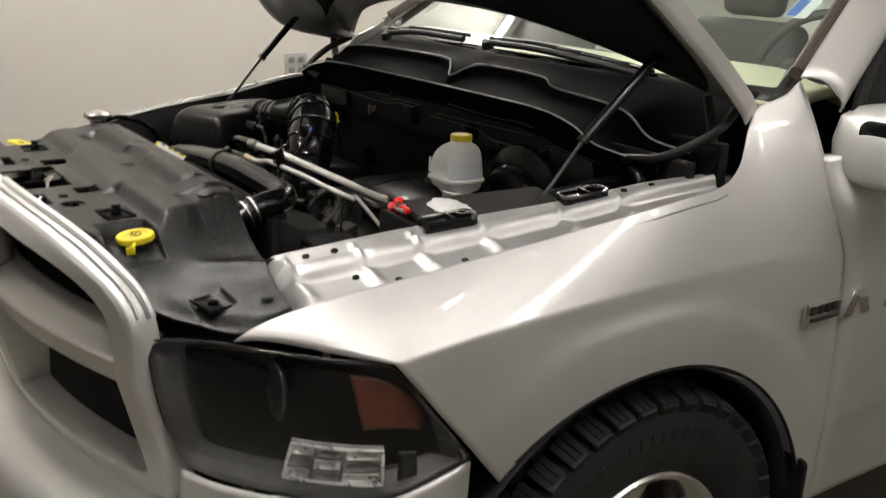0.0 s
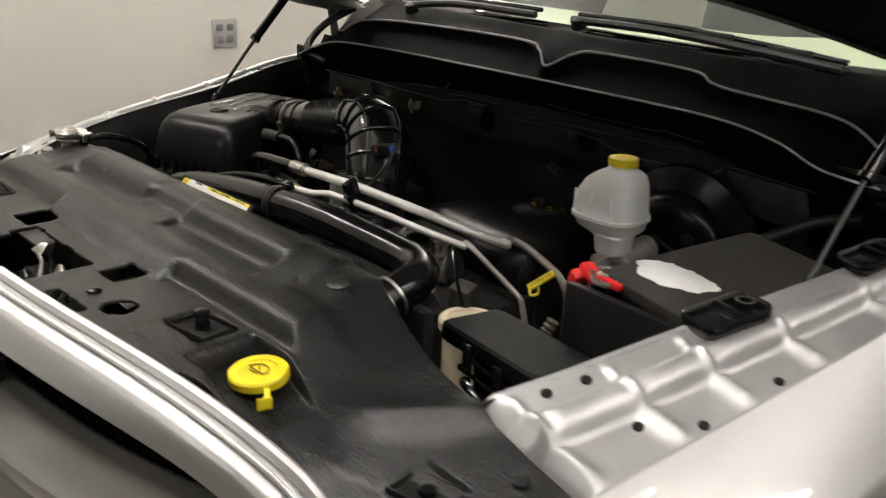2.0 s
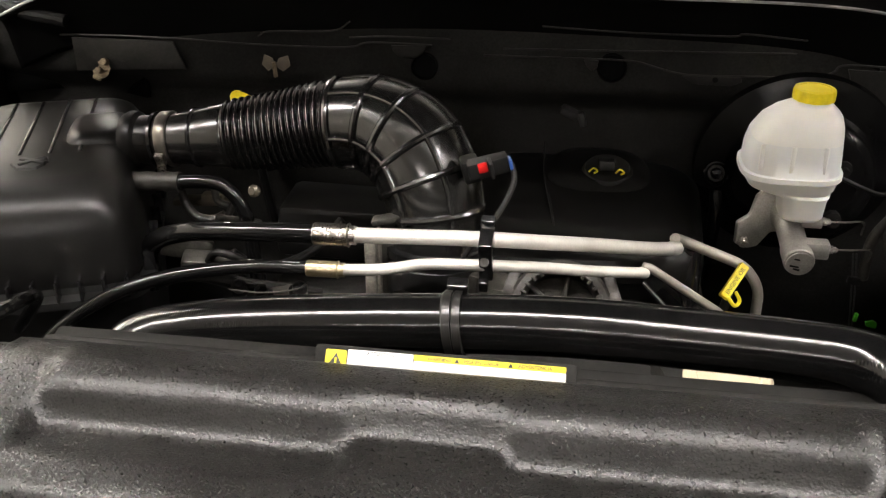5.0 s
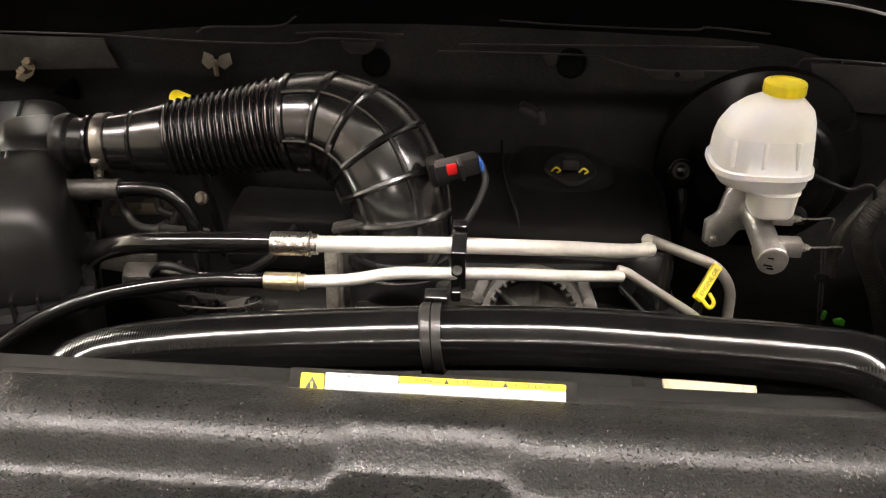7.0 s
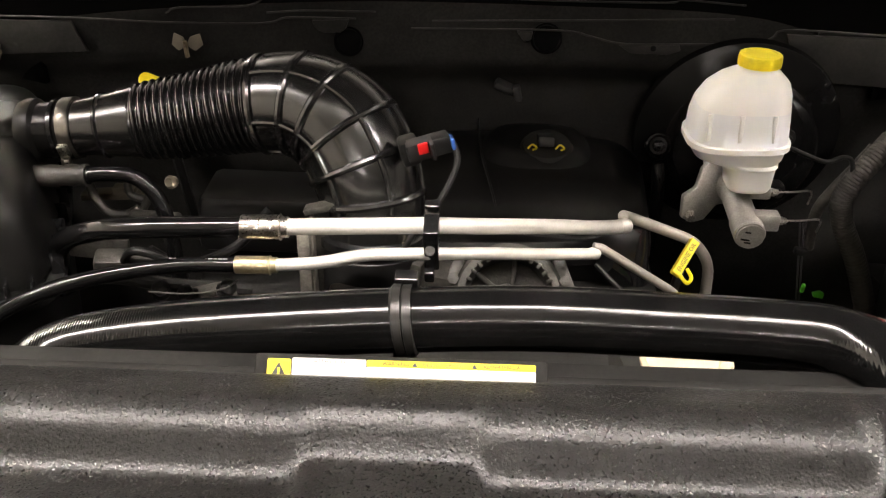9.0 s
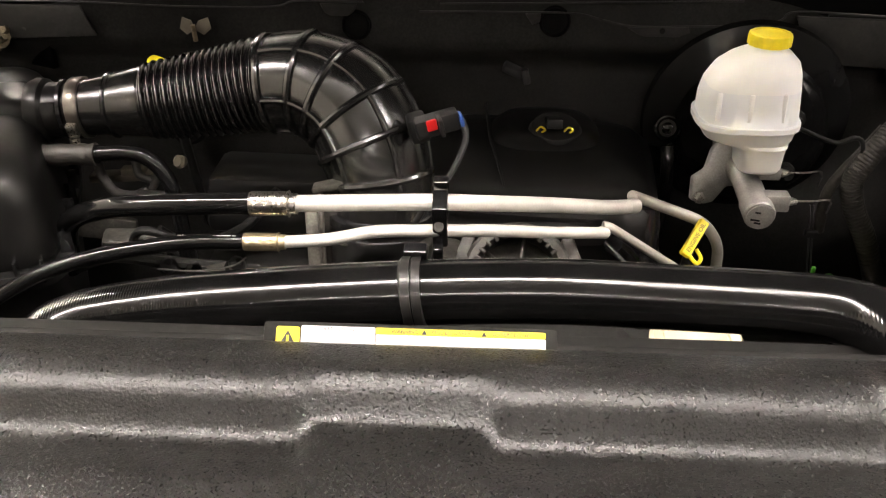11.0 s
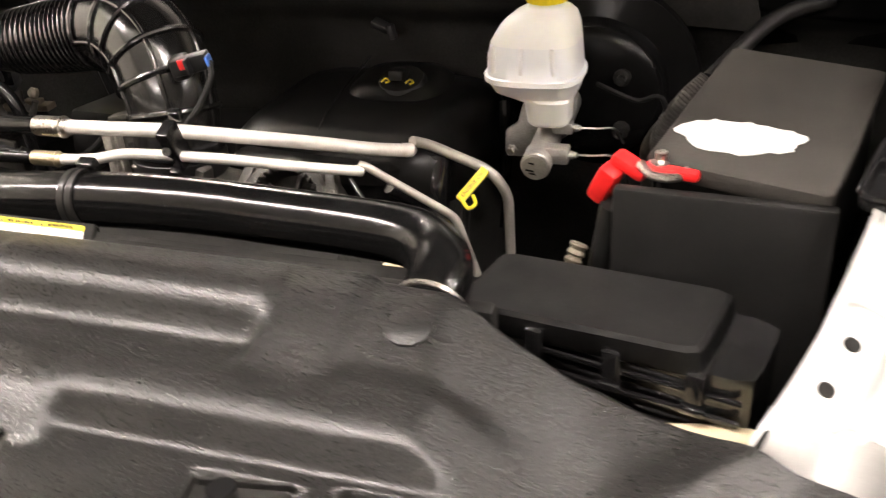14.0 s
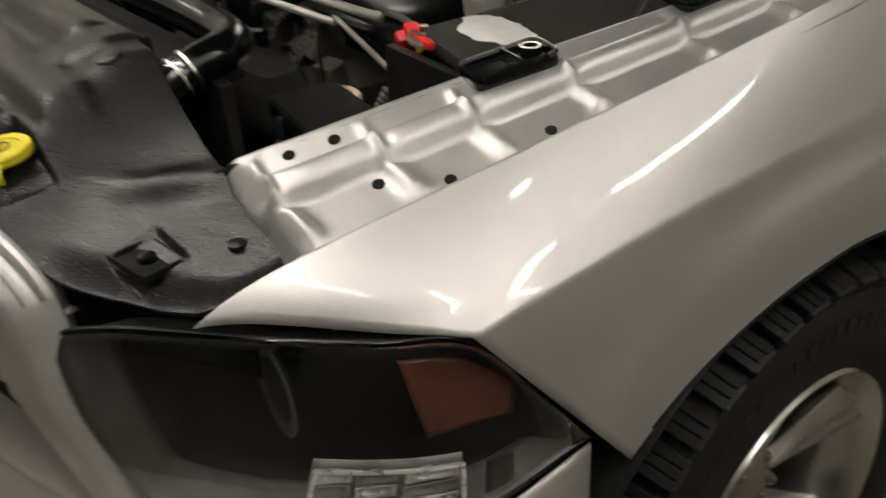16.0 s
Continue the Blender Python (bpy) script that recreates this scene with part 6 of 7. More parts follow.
part("clamp_screw", lathe([(0.0055, 0), (0.0060, 0.002), (0.0055, 0.007), (0.0, 0.0075)], CL + Vector((-0.001, -0.0325, -0.023)), (0, -0.1, -1), 8), STEEL, clamp)
part("clip_window", box(CL + Vector((-0.0265, -0.0292, 0.010)), (0.016, 0.004, 0.013), (-18, 0, 0), 0.001), SOOT, duct, "dark locking window in the cuff")
part("end_collar", lathe([(0.056, 0), (0.060, 0.002), (0.060, 0.012), (0.056, 0.014)], (-0.075, 0.900, 1.072), (0, 0.1, 1), 40), PLASTIC, duct)
sensor = part("sensor_plug", join(box((-0.012, 0.872, 1.198), (0.046, 0.020, 0.020), (0, -12, 14), 0.003), box((-0.032, 0.880, 1.190), (0.020, 0.026, 0.028), (0, -12, 14), 0.004)), MATT, duct, "black sensor plug with a red lock")
part("red_lock", box((-0.0165, 0.862, 1.2000), (0.011, 0.005, 0.012), (0, -12, 14), 0.0015), RED, sensor, "red locking clip")
part("lock_cheek", box((-0.0075, 0.861, 1.2005), (0.004, 0.022, 0.018), (0, -12, 14), 0.001), MATT, sensor)
part("blue_seal", box((0.0125, 0.872, 1.2032), (0.004, 0.016, 0.013), (0, -12, 14), 0.002), BLUE, sensor)
part("sensor_wire", tube([(0.014, 0.872, 1.202), (0.018, 0.86, 1.185), (0.004, 0.845, 1.155), (-0.02, 0.835, 1.125), (-0.04, 0.83, 1.09)], 0.0035, 6, 8), MATT, sensor)

# ---- engine ----
engine = thing("engine", (0, 1.0, 0.66), "dark grimy engine with a black plastic intake manifold", "engine")
part("block", loft_box([(0.66, 0.28, 0.24), (0.90, 0.30, 0.26), (0.97, 0.28, 0.24), (0.985, 0.2, 0.2)], Matrix.Translation((-0.02, 1.03, 0)), 32), SOOT, engine)
part("intake_manifold", loft_box([(0.93, 0.17, 0.16), (1.00, 0.172, 0.165), (1.035, 0.165, 0.155), (1.050, 0.150, 0.135), (1.056, 0.12, 0.10)], Matrix.Translation((0.095, 1.135, 0)) @ Matrix.Rotation(radians(-4), 4, "Z"), 48, 5.0), LIDBLACK, engine, "black plastic intake manifold", angle=60)
for k in range(4):
    part("manifold_runner", tube([(0.02 + 0.07 * k, 1.02, 1.03), (0.02 + 0.07 * k, 1.00, 0.99), (0.02 + 0.07 * k, 0.985, 0.93)], 0.022, 5, 14), PLASTIC, engine)
oil = part("oil_filler_cap", lathe([(0.036, -0.01), (0.036, 0.004), (0.032, 0.010), (0, 0.011)], (0.130, 1.175, 1.066), (0, -0.25, 1), 28), MATT, engine, "black oil filler cap with yellow print")
part("cap_bar", box((0.128, 1.170, 1.082), (0.022, 0.036, 0.014), (-14, 0, 0), 0.003), MATT, oil)
for dx in (-0.020, 0.017):
    part("yellow_mark", tube([(0.130 + dx - 0.006, 1.157, 1.0745), (0.130 + dx, 1.162, 1.0785), (0.130 + dx + 0.006, 1.159, 1.0755), (0.130 + dx + 0.001, 1.155, 1.0740)], 0.0015, 3, 5), LABELY, oil)
part("cap_dome", loft_box([(1.03, 0.078, 0.075), (1.056, 0.074, 0.072), (1.067, 0.062, 0.060), (1.070, 0.045, 0.045)], Matrix.Translation((0.118, 1.205, 0)), 40, 3.0), LIDBLACK, engine, "raised moulding round the filler")
part("manifold_lead", tube([(0.036, 1.285, 1.064), (0.039, 1.22, 1.062), (0.043, 1.16, 1.061), (0.056, 1.06, 1.060), (0.066, 1.00, 1.045)], 0.0018, 6, 6), MATT, engine, "thin black lead")
part("manifold_step", loft_box([(1.01, 0.125, 0.030), (1.030, 0.122, 0.028), (1.037, 0.112, 0.020)], Matrix.Translation((0.075, 0.985, 0)) @ Matrix.Rotation(radians(4), 4, "Z"), 40, 5.0), LIDBLACK, engine, "moulded step of the manifold")
part("valve_cover", loft_box([(0.93, 0.10, 0.20), (1.0, 0.095, 0.19), (1.02, 0.08, 0.17)], Matrix.Translation((-0.30, 1.12, 0)) @ Matrix.Rotation(radians(-25), 4, "Y"), 32), PLASTIC, engine)
part("coil_box", box((-0.215, 1.035, 1.035), (0.17, 0.14, 0.07), (-10, 4, 6), 0.012), MATT, engine)
part("throttle_flange", lathe([(0.058, -0.05), (0.06, 0), (0.055, 0.005)], (-0.075, 0.902, 1.065), (0, 0.1, 1), 30), MATT, engine, "black throttle body flange")
part("support_post", join(box((-0.1445, 0.860, 1.060), (0.014, 0.012, 0.112), (0, 0, 0), 0.003), box((-0.1365, 0.872, 1.060), (0.004, 0.022, 0.112), (0, 0, 0), 0.001)), POSTGREY, engine, "bare cast support post")
part("support_web", join(box((-0.124, 0.878, 1.066), (0.026, 0.008, 0.116), (0, 0, 0), 0.002), box((-0.127, 0.874, 1.124), (0.036, 0.018, 0.008), (0, -14, 0), 0.003)), GRIME, engine, "grimy web of the support")
part("cast_ledge", join(box((-0.094, 0.868, 1.047), (0.040, 0.020, 0.032), (0, 2, 0), 0.004), box((-0.094, 0.864, 1.0650), (0.042, 0.026, 0.004), (6, 3, 0), 0.0015)), POSTGREY, engine, "bare cast ledge")
part("grimy_block", join(box((-0.055, 0.870, 1.055), (0.026, 0.022, 0.036), (0, 0, 15), 0.006), box((-0.028, 0.872, 1.050), (0.022, 0.022, 0.030), (0, 10, -12), 0.006)), GRIME, engine)
part("copper_lead", tube([(-0.10, 0.862, 1.085), (-0.08, 0.858, 1.091), (-0.06, 0.860, 1.086), (-0.035, 0.862, 1.090)], 0.0012, 6, 6), SLEEVE, engine)
part("copper_lead", tube([(-0.10, 0.860, 1.079), (-0.075, 0.858, 1.083), (-0.05, 0.860, 1.079), (-0.03, 0.862, 1.084)], 0.0012, 6, 6), SLEEVE, engine)
part("idler_bracket", join(box((-0.035, 0.90, 1.02), (0.10, 0.05, 0.05), (0, 8, 0), 0.01), box((-0.09, 0.84, 1.03), (0.05, 0.04, 0.03), (0, 0, 20), 0.006)), GRIME, engine)
AX = Vector((0.0, -0.78, 0.62)).normalized()
AQ = Matrix.Translation((0.077, 0.872, 1.018)) @ AX.to_track_quat("Z", "Y").to_matrix().to_4x4()
b = lathe([(0.062, -0.075), (0.062, 0.0), (0.058, 0.004), (0.050, 0.004), (0.047, 0.0), (0.046, -0.030), (0.020, -0.032), (0.018, -0.022), (0.0, -0.021)], (0, 0, 0), (0, 0, 1), 48)
b.transform(AQ)
alt = part("alternator", b, GRIME, engine, "grimy finned alternator")
# stator teeth round the opening
for k in range(30):
    w = 2 * math.pi * k / 30
    b = box((0, 0, 0), (0.0075, 0.0042, 0.008), (0, 0, 0), 0.0012)
    b.transform(AQ @ Matrix.Rotation(w, 4, "Z") @ Matrix.Translation((0.0485, 0, 0.0035)))
    part("cooling_fin", b, GRIME, alt, "worn edge of a fin")
for w in (20, 80, 140, 200, 260, 320):
    b = box((0.033, 0, -0.022), (0.030, 0.006, 0.006), (0, 0, 0), 0.002)
    b.transform(AQ @ Matrix.Rotation(radians(w), 4, "Z"))
    part("end_bracket_spoke", b, GRIME, alt)
for sx in (-1, 1):
    b = slab([(sx * 0.048, 0.046), (sx * 0.060, 0.050), (sx * 0.086, -0.020), (sx * 0.062, -0.016)][::sx], 0.022, AQ, 0.003)
    part("mounting_web", b, GRIME, alt, "cast mounting web")
    b = lathe([(0.007, 0), (0.007, 0.006), (0.004, 0.007), (0, 0.007)], (sx * 0.062, 0.020, 0.0), (0, 0, 1), 6)
    b.transform(AQ)
    part("through_bolt", b, GRIME, alt)
part("belt", tube([(0.10, 0.83, 0.98), (0.02, 0.80, 0.93), (-0.10, 0.79, 0.90), (-0.2, 0.80, 0.95), (-0.1, 0.82, 1.0), (0.05, 0.84, 1.03)], 0.008, 6, 6), RUBBER, engine)
part("front_cover", loft_box([(0.66, 0.22, 0.05), (0.95, 0.22, 0.05), (1.0, 0.18, 0.04)], Matrix.Translation((0.0, 0.80, 0)), 28), SOOT, engine)
for pts, r, m in (([(-0.33, 0.90, 1.05), (-0.30, 0.92, 1.02), (-0.24, 0.93, 1.04), (-0.20, 0.95, 1.08)], 0.006, WRAP), ([(-0.36, 0.96, 1.00), (-0.31, 0.93, 0.99), (-0.30, 0.90, 1.03), (-0.34, 0.88, 1.06), (-0.37, 0.90, 1.02)], 0.005, WRAP),
                  ([(-0.42, 0.86, 1.02), (-0.36, 0.84, 1.05), (-0.30, 0.86, 1.03), (-0.22, 0.90, 1.0)], 0.008, SOOT), ([(0.17, 0.88, 1.06), (0.21, 0.85, 1.03), (0.25, 0.83, 0.99)], 0.003, RUBBER),
                  ([(0.22, 1.05, 1.02), (0.23, 1.10, 1.00), (0.24, 1.16, 0.99), (0.25, 1.2, 0.9)], 0.010, RUBBER), ([(0.19, 0.95, 1.02), (0.22, 0.98, 0.98), (0.25, 1.0, 0.93)], 0.012, RUBBER)):
    part("engine_hose", tube(pts, r, 6, 10), m, engine)
for c, s_, r_ in (((-0.36, 0.90, 1.03), (0.07, 0.03, 0.03), 12), ((-0.33, 0.93, 1.075), (0.06, 0.02, 0.012), 5), ((-0.25, 0.86, 1.0), (0.05, 0.05, 0.04), 30), ((0.22, 0.86, 0.99), (0.04, 0.04, 0.05), 15)):
    part("engine_bracket", box(c, s_, (10, 5, r_), 0.006), GRIME, engine)
part("flat_connector", join(box((-0.408, 1.02, 1.060), (0.086, 0.020, 0.010), (0, -4, 0), 0.002), box((-0.395, 1.018, 1.068), (0.030, 0.016, 0.010), (0, -4, 0), 0.002)), SLEEVE, engine, "pale dusty flat connector")
for pts, r in (([(-0.418, 0.97, 1.100), (-0.414, 0.97, 1.080), (-0.400, 0.965, 1.064), (-0.378, 0.965, 1.060), (-0.362, 0.97, 1.066)], 0.0058), ([(-0.374, 0.975, 1.104), (-0.370, 0.97, 1.085), (-0.352, 0.97, 1.078)], 0.0050), ([(-0.345, 0.97, 1.092), (-0.356, 0.965, 1.068), (-0.372, 0.96, 1.050), (-0.40, 0.955, 1.038)], 0.0048)):
    part("dusty_loom", rings(spline(pts, 10), [r * (1 + 0.06 * math.sin(2.0 * i)) for i in range(10 * (len(pts) - 1) + 1)], 12), FOAM, engine, "dusty grey wiring sleeve")
part("pale_stub", lathe([(0.007, 0), (0.008, 0.006), (0.005, 0.010), (0, 0.010)], (-0.302, 0.93, 1.122), (-0.3, -1, 0.4), 10), SLEEVE, engine, "pale plastic stub")
part("grimy_plate", join(box((-0.405, 0.93, 1.035), (0.075, 0.010, 0.030), (0, 8, 5), 0.004), box((-0.355, 0.925, 1.018), (0.040, 0.014, 0.022), (0, -10, 0), 0.005)), GRIME, engine)
for c, rx in (((-0.285, 0.80, 1.055), 10), ((-0.255, 0.81, 1.045), -20), ((-0.22, 0.80, 1.060), 35)):
    part("small_fitting", join(lathe([(0.008, 0), (0.010, 0.006), (0.007, 0.010), (0.009, 0.018), (0.004, 0.024)], c, (math.sin(radians(rx)), -0.5, 0.8), 10)), WRAP, engine)
shroud = part("fan_shroud", join(box((0, 0.585, 0.93), (0.86, 0.02, 0.36), (0, 0, 0), 0.006), box((0, 0.60, 1.105), (0.80, 0.05, 0.014), (8, 0, 0), 0.005)), SOOT, truck, "black plastic fan shroud")
part("shroud_rib", box((0.0, 0.625, 1.06), (0.5, 0.02, 0.02), (0, 3, 0), 0.004), MATT, shroud)
part("radiator_tank", box((0, 0.55, 1.11), (0.74, 0.05, 0.06), (0, 0, 0), 0.015), SOOT, truck, "black plastic radiator tank")

# ---- brake reservoir, master cylinder and booster ----
res = thing("brake_fluid_reservoir", (0.365, 1.075, 1.05), "milky white brake fluid reservoir with a yellow ribbed cap", "reservoir")
R4 = Matrix.Translation((0.366, 1.076, 1.231)) @ Matrix.Diagonal((0.94, 0.94, 0.94, 1)) @ Matrix.Translation((-0.372, 0, -1.235))
LEVELS = [(1.066, 0.352, 0.404, 0.026), (1.071, 0.349, 0.407, 0.029), (1.098, 0.345, 0.409, 0.031), (1.102, 0.341, 0.411, 0.034), (1.106, 0.318, 0.413, 0.044), (1.112, 0.303, 0.416, 0.050), (1.125, 0.2955, 0.418, 0.054), (1.1265, 0.294, 0.419, 0.055), (1.128, 0.2905, 0.4225, 0.058), (1.135, 0.2905, 0.4225, 0.058), (1.1365, 0.2945, 0.419, 0.055),
          (1.160, 0.2955, 0.4175, 0.053), (1.178, 0.300, 0.416, 0.051), (1.197, 0.312, 0.414, 0.047), (1.210, 0.328, 0.410, 0.040), (1.217, 0.341, 0.403, 0.032), (1.221, 0.3475, 0.3965, 0.0245), (1.225, 0.3495, 0.3945, 0.0225), (1.234, 0.3495, 0.3945, 0.0225)]
b = loft_box([(z, (b_ - a_) / 2, h, (a_ + b_) / 2, -0.012 if z < 1.104 else 0) for z, a_, b_, h in LEVELS], R4, 72, 3.3)
for f in b.faces:
    f.material_index = 1 if 1.135 < f.calc_center_median().z < 1.181 else 0
part("tank", b, [MILKY, MILKY_FILLED], res, angle=60)
# moulded ribs of the inner walls, showing through the side
for x, y, rz in ((0.3060, 1.0310, 20), (0.3420, 1.0268, 6), (0.3800, 1.0288, -10)):
    part("side_rib", box((x + 0.002, y, 1.161), (0.0060, 0.0030, 0.034), (-2, 0, rz), 0.0014), MILKY, res, "whitish moulded rib")
part("cap", lathe([(0.0222, 0), (0.0250, 0.001), (0.0250, 0.011), (0.0240, 0.0140), (0.019, 0.0150), (0.018, 0.0140), (0, 0.0140)], (0.366, 1.076, 1.223), (0, 0, 1), 64, 0.014), YELLOW, res, "yellow ribbed cap")
part("cap_icon", join(lathe([(0.0085, 0), (0.0085, 0.0006), (0.007, 0.0006), (0.007, 0)], (0.366, 1.076, 1.2360), (0, 0, 1), 24), box((0.366, 1.076, 1.2362), (0.006, 0.003, 0.001), (0, 0, 0), 0)), YELLOW_INK, res)

mc = thing("master_cylinder", (0.378, 1.08, 1.00), "cast aluminium brake master cylinder with steel lines", "brake cylinder")
part("cylinder", lathe([(0.0175, 0), (0.0190, 0.002), (0.0190, 0.030), (0.0170, 0.036), (0.0170, 0.10), (0.024, 0.11), (0.024, 0.22)], (0.367, 0.996, 1.038), (0, 1, 0.10), 32), CAST, mc)
part("end_plug", lathe([(0.0165, 0), (0.0165, 0.0015), (0, 0.0015)], (0.367, 0.9945, 1.0378), (0, -1, -0.10), 28), CAST, mc)
for dx, dz, w in ((-0.004, 0.006, 0.007), (-0.006, -0.004, 0.011), (-0.003, -0.008, 0.008)):
    part("stamped_mark", box((0.367 + dx, 0.9926, 1.0380 + dz), (w, 0.0008, 0.0022), (0, 8, 0), 0), SOOT, mc, "dark stamped mark", flat=True)
part("mounting_ear", slab([(-0.046, -0.030), (-0.030, -0.037), (-0.016, -0.034), (0.0, -0.014), (0.03, -0.012), (0.03, 0.052), (-0.006, 0.052), (-0.022, 0.036), (-0.029, 0.010), (-0.045, 0.000)], 0.012, pose(0.349, 1.10, 1.041, 80, 0, 8), 0.003), CAST, mc)
part("ear_bolt", lathe([(0.008, 0), (0.008, 0.004), (0.005, 0.005), (0.005, 0.012), (0, 0.012)], (0.314, 1.088, 1.016), (0, -1, 0.1), 6), STEEL, mc)
for z, y, x0, x1, h in ((1.047, 1.020, 0.372, 0.405, 0.022), (1.066, 1.060, 0.376, 0.402, 0.016)):
    part("outlet_port", box(((x0 + x1) / 2, y, z), (x1 - x0, h * 0.9, h), (0, 0, 0), 0.003), CAST, mc)
    part("flare_nut", lathe([(0.0052, 0), (0.0052, 0.005), (0.0040, 0.006), (0.0040, 0.009), (0.0016, 0.011)], (x1, y, z), (1, 0, 0), 6), STEEL, mc)
    part("brake_line", tube([(x1 + 0.006, y, z), (x1 + 0.03, y + 0.001, z + 0.0005), (x1 + 0.052, y + 0.006, z - 0.001), (x1 + 0.060, y + 0.03, z - 0.03)], 0.0013, 6, 8), STEEL, mc)
boost = thing("brake_booster", (0.40, 1.27, 1.0), "large round black brake booster on the firewall", "brake booster")
part("shell", lathe([(0.03, -0.07), (0.060, -0.068), (0.088, -0.060), (0.099, -0.050), (0.102, -0.040), (0.104, -0.020), (0.125, -0.010), (0.142, 0.0), (0.144, 0.012), (0.130, 0.02), (0.11, 0.06)], (0.400, 1.245, 1.062), (0, 1, 0.12), 64), BOOSTBLACK, boost)
for a in (40, 140, 220, 320):
    part("stud", lathe([(0.012, 0), (0.012, 0.012), (0.006, 0.014), (0.006, 0.024), (0, 0.024)], (0.400 + 0.06 * math.cos(radians(a)), 1.18, 1.055 + 0.06 * math.sin(radians(a))), (0, -1, 0), 10), SOOT, boost)
part("check_valve", lathe([(0.017, -0.02), (0.017, 0.0), (0.015, 0.002), (0.013, 0.000), (0.012, -0.003), (0.008, -0.003), (0.007, 0.003), (0.004, 0.005), (0, 0.005)], (0.281, 1.178, 1.074), (-0.05, -1, 0.35), 28), RUBBER, boost, "round black check valve")
part("vacuum_hose", tube([(0.283, 1.175, 1.050), (0.285, 1.165, 1.020), (0.284, 1.165, 0.98), (0.280, 1.165, 0.93), (0.270, 1.15, 0.86)], 0.0095, 8, 14), RUBBER, boost)

har = thing("wiring_harness", (0.55, 1.15, 0.85), "black corrugated wiring harness with green clips", "wiring")
for pts, r, m in (([(0.424, 1.105, 1.109), (0.436, 1.10, 1.106), (0.455, 1.10, 1.098), (0.478, 1.10, 1.091), (0.498, 1.10, 1.098), (0.509, 1.10, 1.092), (0.512, 1.10, 1.070), (0.506, 1.105, 1.050)], 0.0030, WRAP), ([(0.56, 1.12, 1.115), (0.538, 1.105, 1.095), (0.516, 1.10, 1.062), (0.508, 1.10, 1.035), (0.518, 1.10, 0.999), (0.540, 1.10, 0.958), (0.560, 1.10, 0.91), (0.585, 1.10, 0.84)], 0.0140, LOOM), ([(0.545, 1.13, 1.10), (0.52, 1.12, 1.07), (0.500, 1.115, 1.045), (0.487, 1.12, 1.01), (0.49, 1.13, 0.95)], 0.0075, LOOM),
                   ([(0.70, 1.26, 1.18), (0.63, 1.23, 1.16), (0.56, 1.12, 1.115)], 0.011, WRAP), ([(0.80, 1.22, 1.20), (0.72, 1.27, 1.21), (0.62, 1.28, 1.20), (0.5, 1.29, 1.20)], 0.009, WRAP)):
    c = spline(pts, 26)
    part("loom", rings(c, [r * (1 + 0.035 * math.sin(i * 2.1)) for i in range(len(c))], 14), m, har)
for x in (0.461, 0.4655):
    part("thin_rod", tube([(x, 1.10, 1.003), (x + 0.006, 1.10, 0.965), (x + 0.017, 1.10, 0.885)], 0.0011, 4, 6), RODSTEEL, har, "thin dark rod")
part("rod_clip", box((0.469, 1.098, 0.962), (0.017, 0.010, 0.010), (0, 8, 0), 0.002), WRAP, har)
part("green_clip", box((0.482, 1.096, 0.906), (0.0050, 0.006, 0.013), (0, 8, 0), 0.0015), GREEN, har, "bright green clip")
part("green_clip", slab([(-0.008, 0.003), (0.002, 0.006), (0.008, 0.003), (0.007, -0.005), (-0.006, -0.003)], 0.006, pose(0.505, 1.096, 0.895, 80, 0, 0), 0.001), GREEN, har, "bright green clip")
part("connector", join(box((0.575, 1.13, 1.10), (0.03, 0.03, 0.05), (20, 10, 0), 0.004), box((0.59, 1.10, 1.135), (0.014, 0.03, 0.02), (30, 0, 20), 0.003)), MATT, har)
part("brass_fitting", lathe([(0.008, 0), (0.011, 0.004), (0.008, 0.012), (0.010, 0.018), (0.006, 0.030)], (0.575, 1.085, 1.125), (0.3, 0.6, 0.8), 12), BRASS, har)
part("positive_cable", tube([(0.490, 0.82, 1.09), (0.482, 0.825, 1.04), (0.47, 0.82, 0.98), (0.44, 0.80, 0.93), (0.42, 0.78, 0.88)], 0.013, 8, 14), MATT, har)
part("corrugated_loom", rings(spline([(0.458, 0.812, 1.045), (0.450, 0.800, 1.020), (0.440, 0.785, 0.995), (0.434, 0.772, 0.97)], 12), [0.009 + 0.0014 * math.sin(i * 1.7) for i in range(37)], 14), SLEEVE, har, "dusty tan corrugated sleeve")

# ---- battery ----
BT = Matrix.Translation((0.640, 0.955, 0)) @ Matrix.Rotation(radians(-12), 4, "Z")
bat = thing("battery", (0.640, 0.955, 0.90), "black battery in a felt-like heat cover, with a torn white label", "battery")
part("case", loft_box([(0.88, 0.084, 0.150), (1.10, 0.086, 0.152), (1.125, 0.086, 0.152)], BT, 48, 12), WRAP, bat, "black battery case")
TL = BT @ Matrix.Translation((0, 0, 1.147)) @ Matrix.Rotation(radians(2.5), 4, "X") @ Matrix.Rotation(radians(3), 4, "Y")
part("heat_cover", slab(rounded(0.180, 0.312, 0.012), 0.020, TL, 0.004), BATFELT, bat, "dark grey fabric battery cover")
random.seed(5)
out = [(0.062 * math.cos(w) * (1 + 0.08 * math.sin(5 * w) + random.uniform(-0.05, 0.05)), 0.036 * math.sin(w) * (1 + 0.10 * math.sin(3 * w + 1) + random.uniform(-0.09, 0.09))) for w in [2 * math.pi * k / 40 for k in range(40)]]
part("torn_label", slab(out, 0.0012, TL @ Matrix.Translation((-0.018, -0.076, 0.0014)) @ Matrix.Rotation(radians(14), 4, "Z")), WHITEP, bat, "torn white paper label", flat=True)
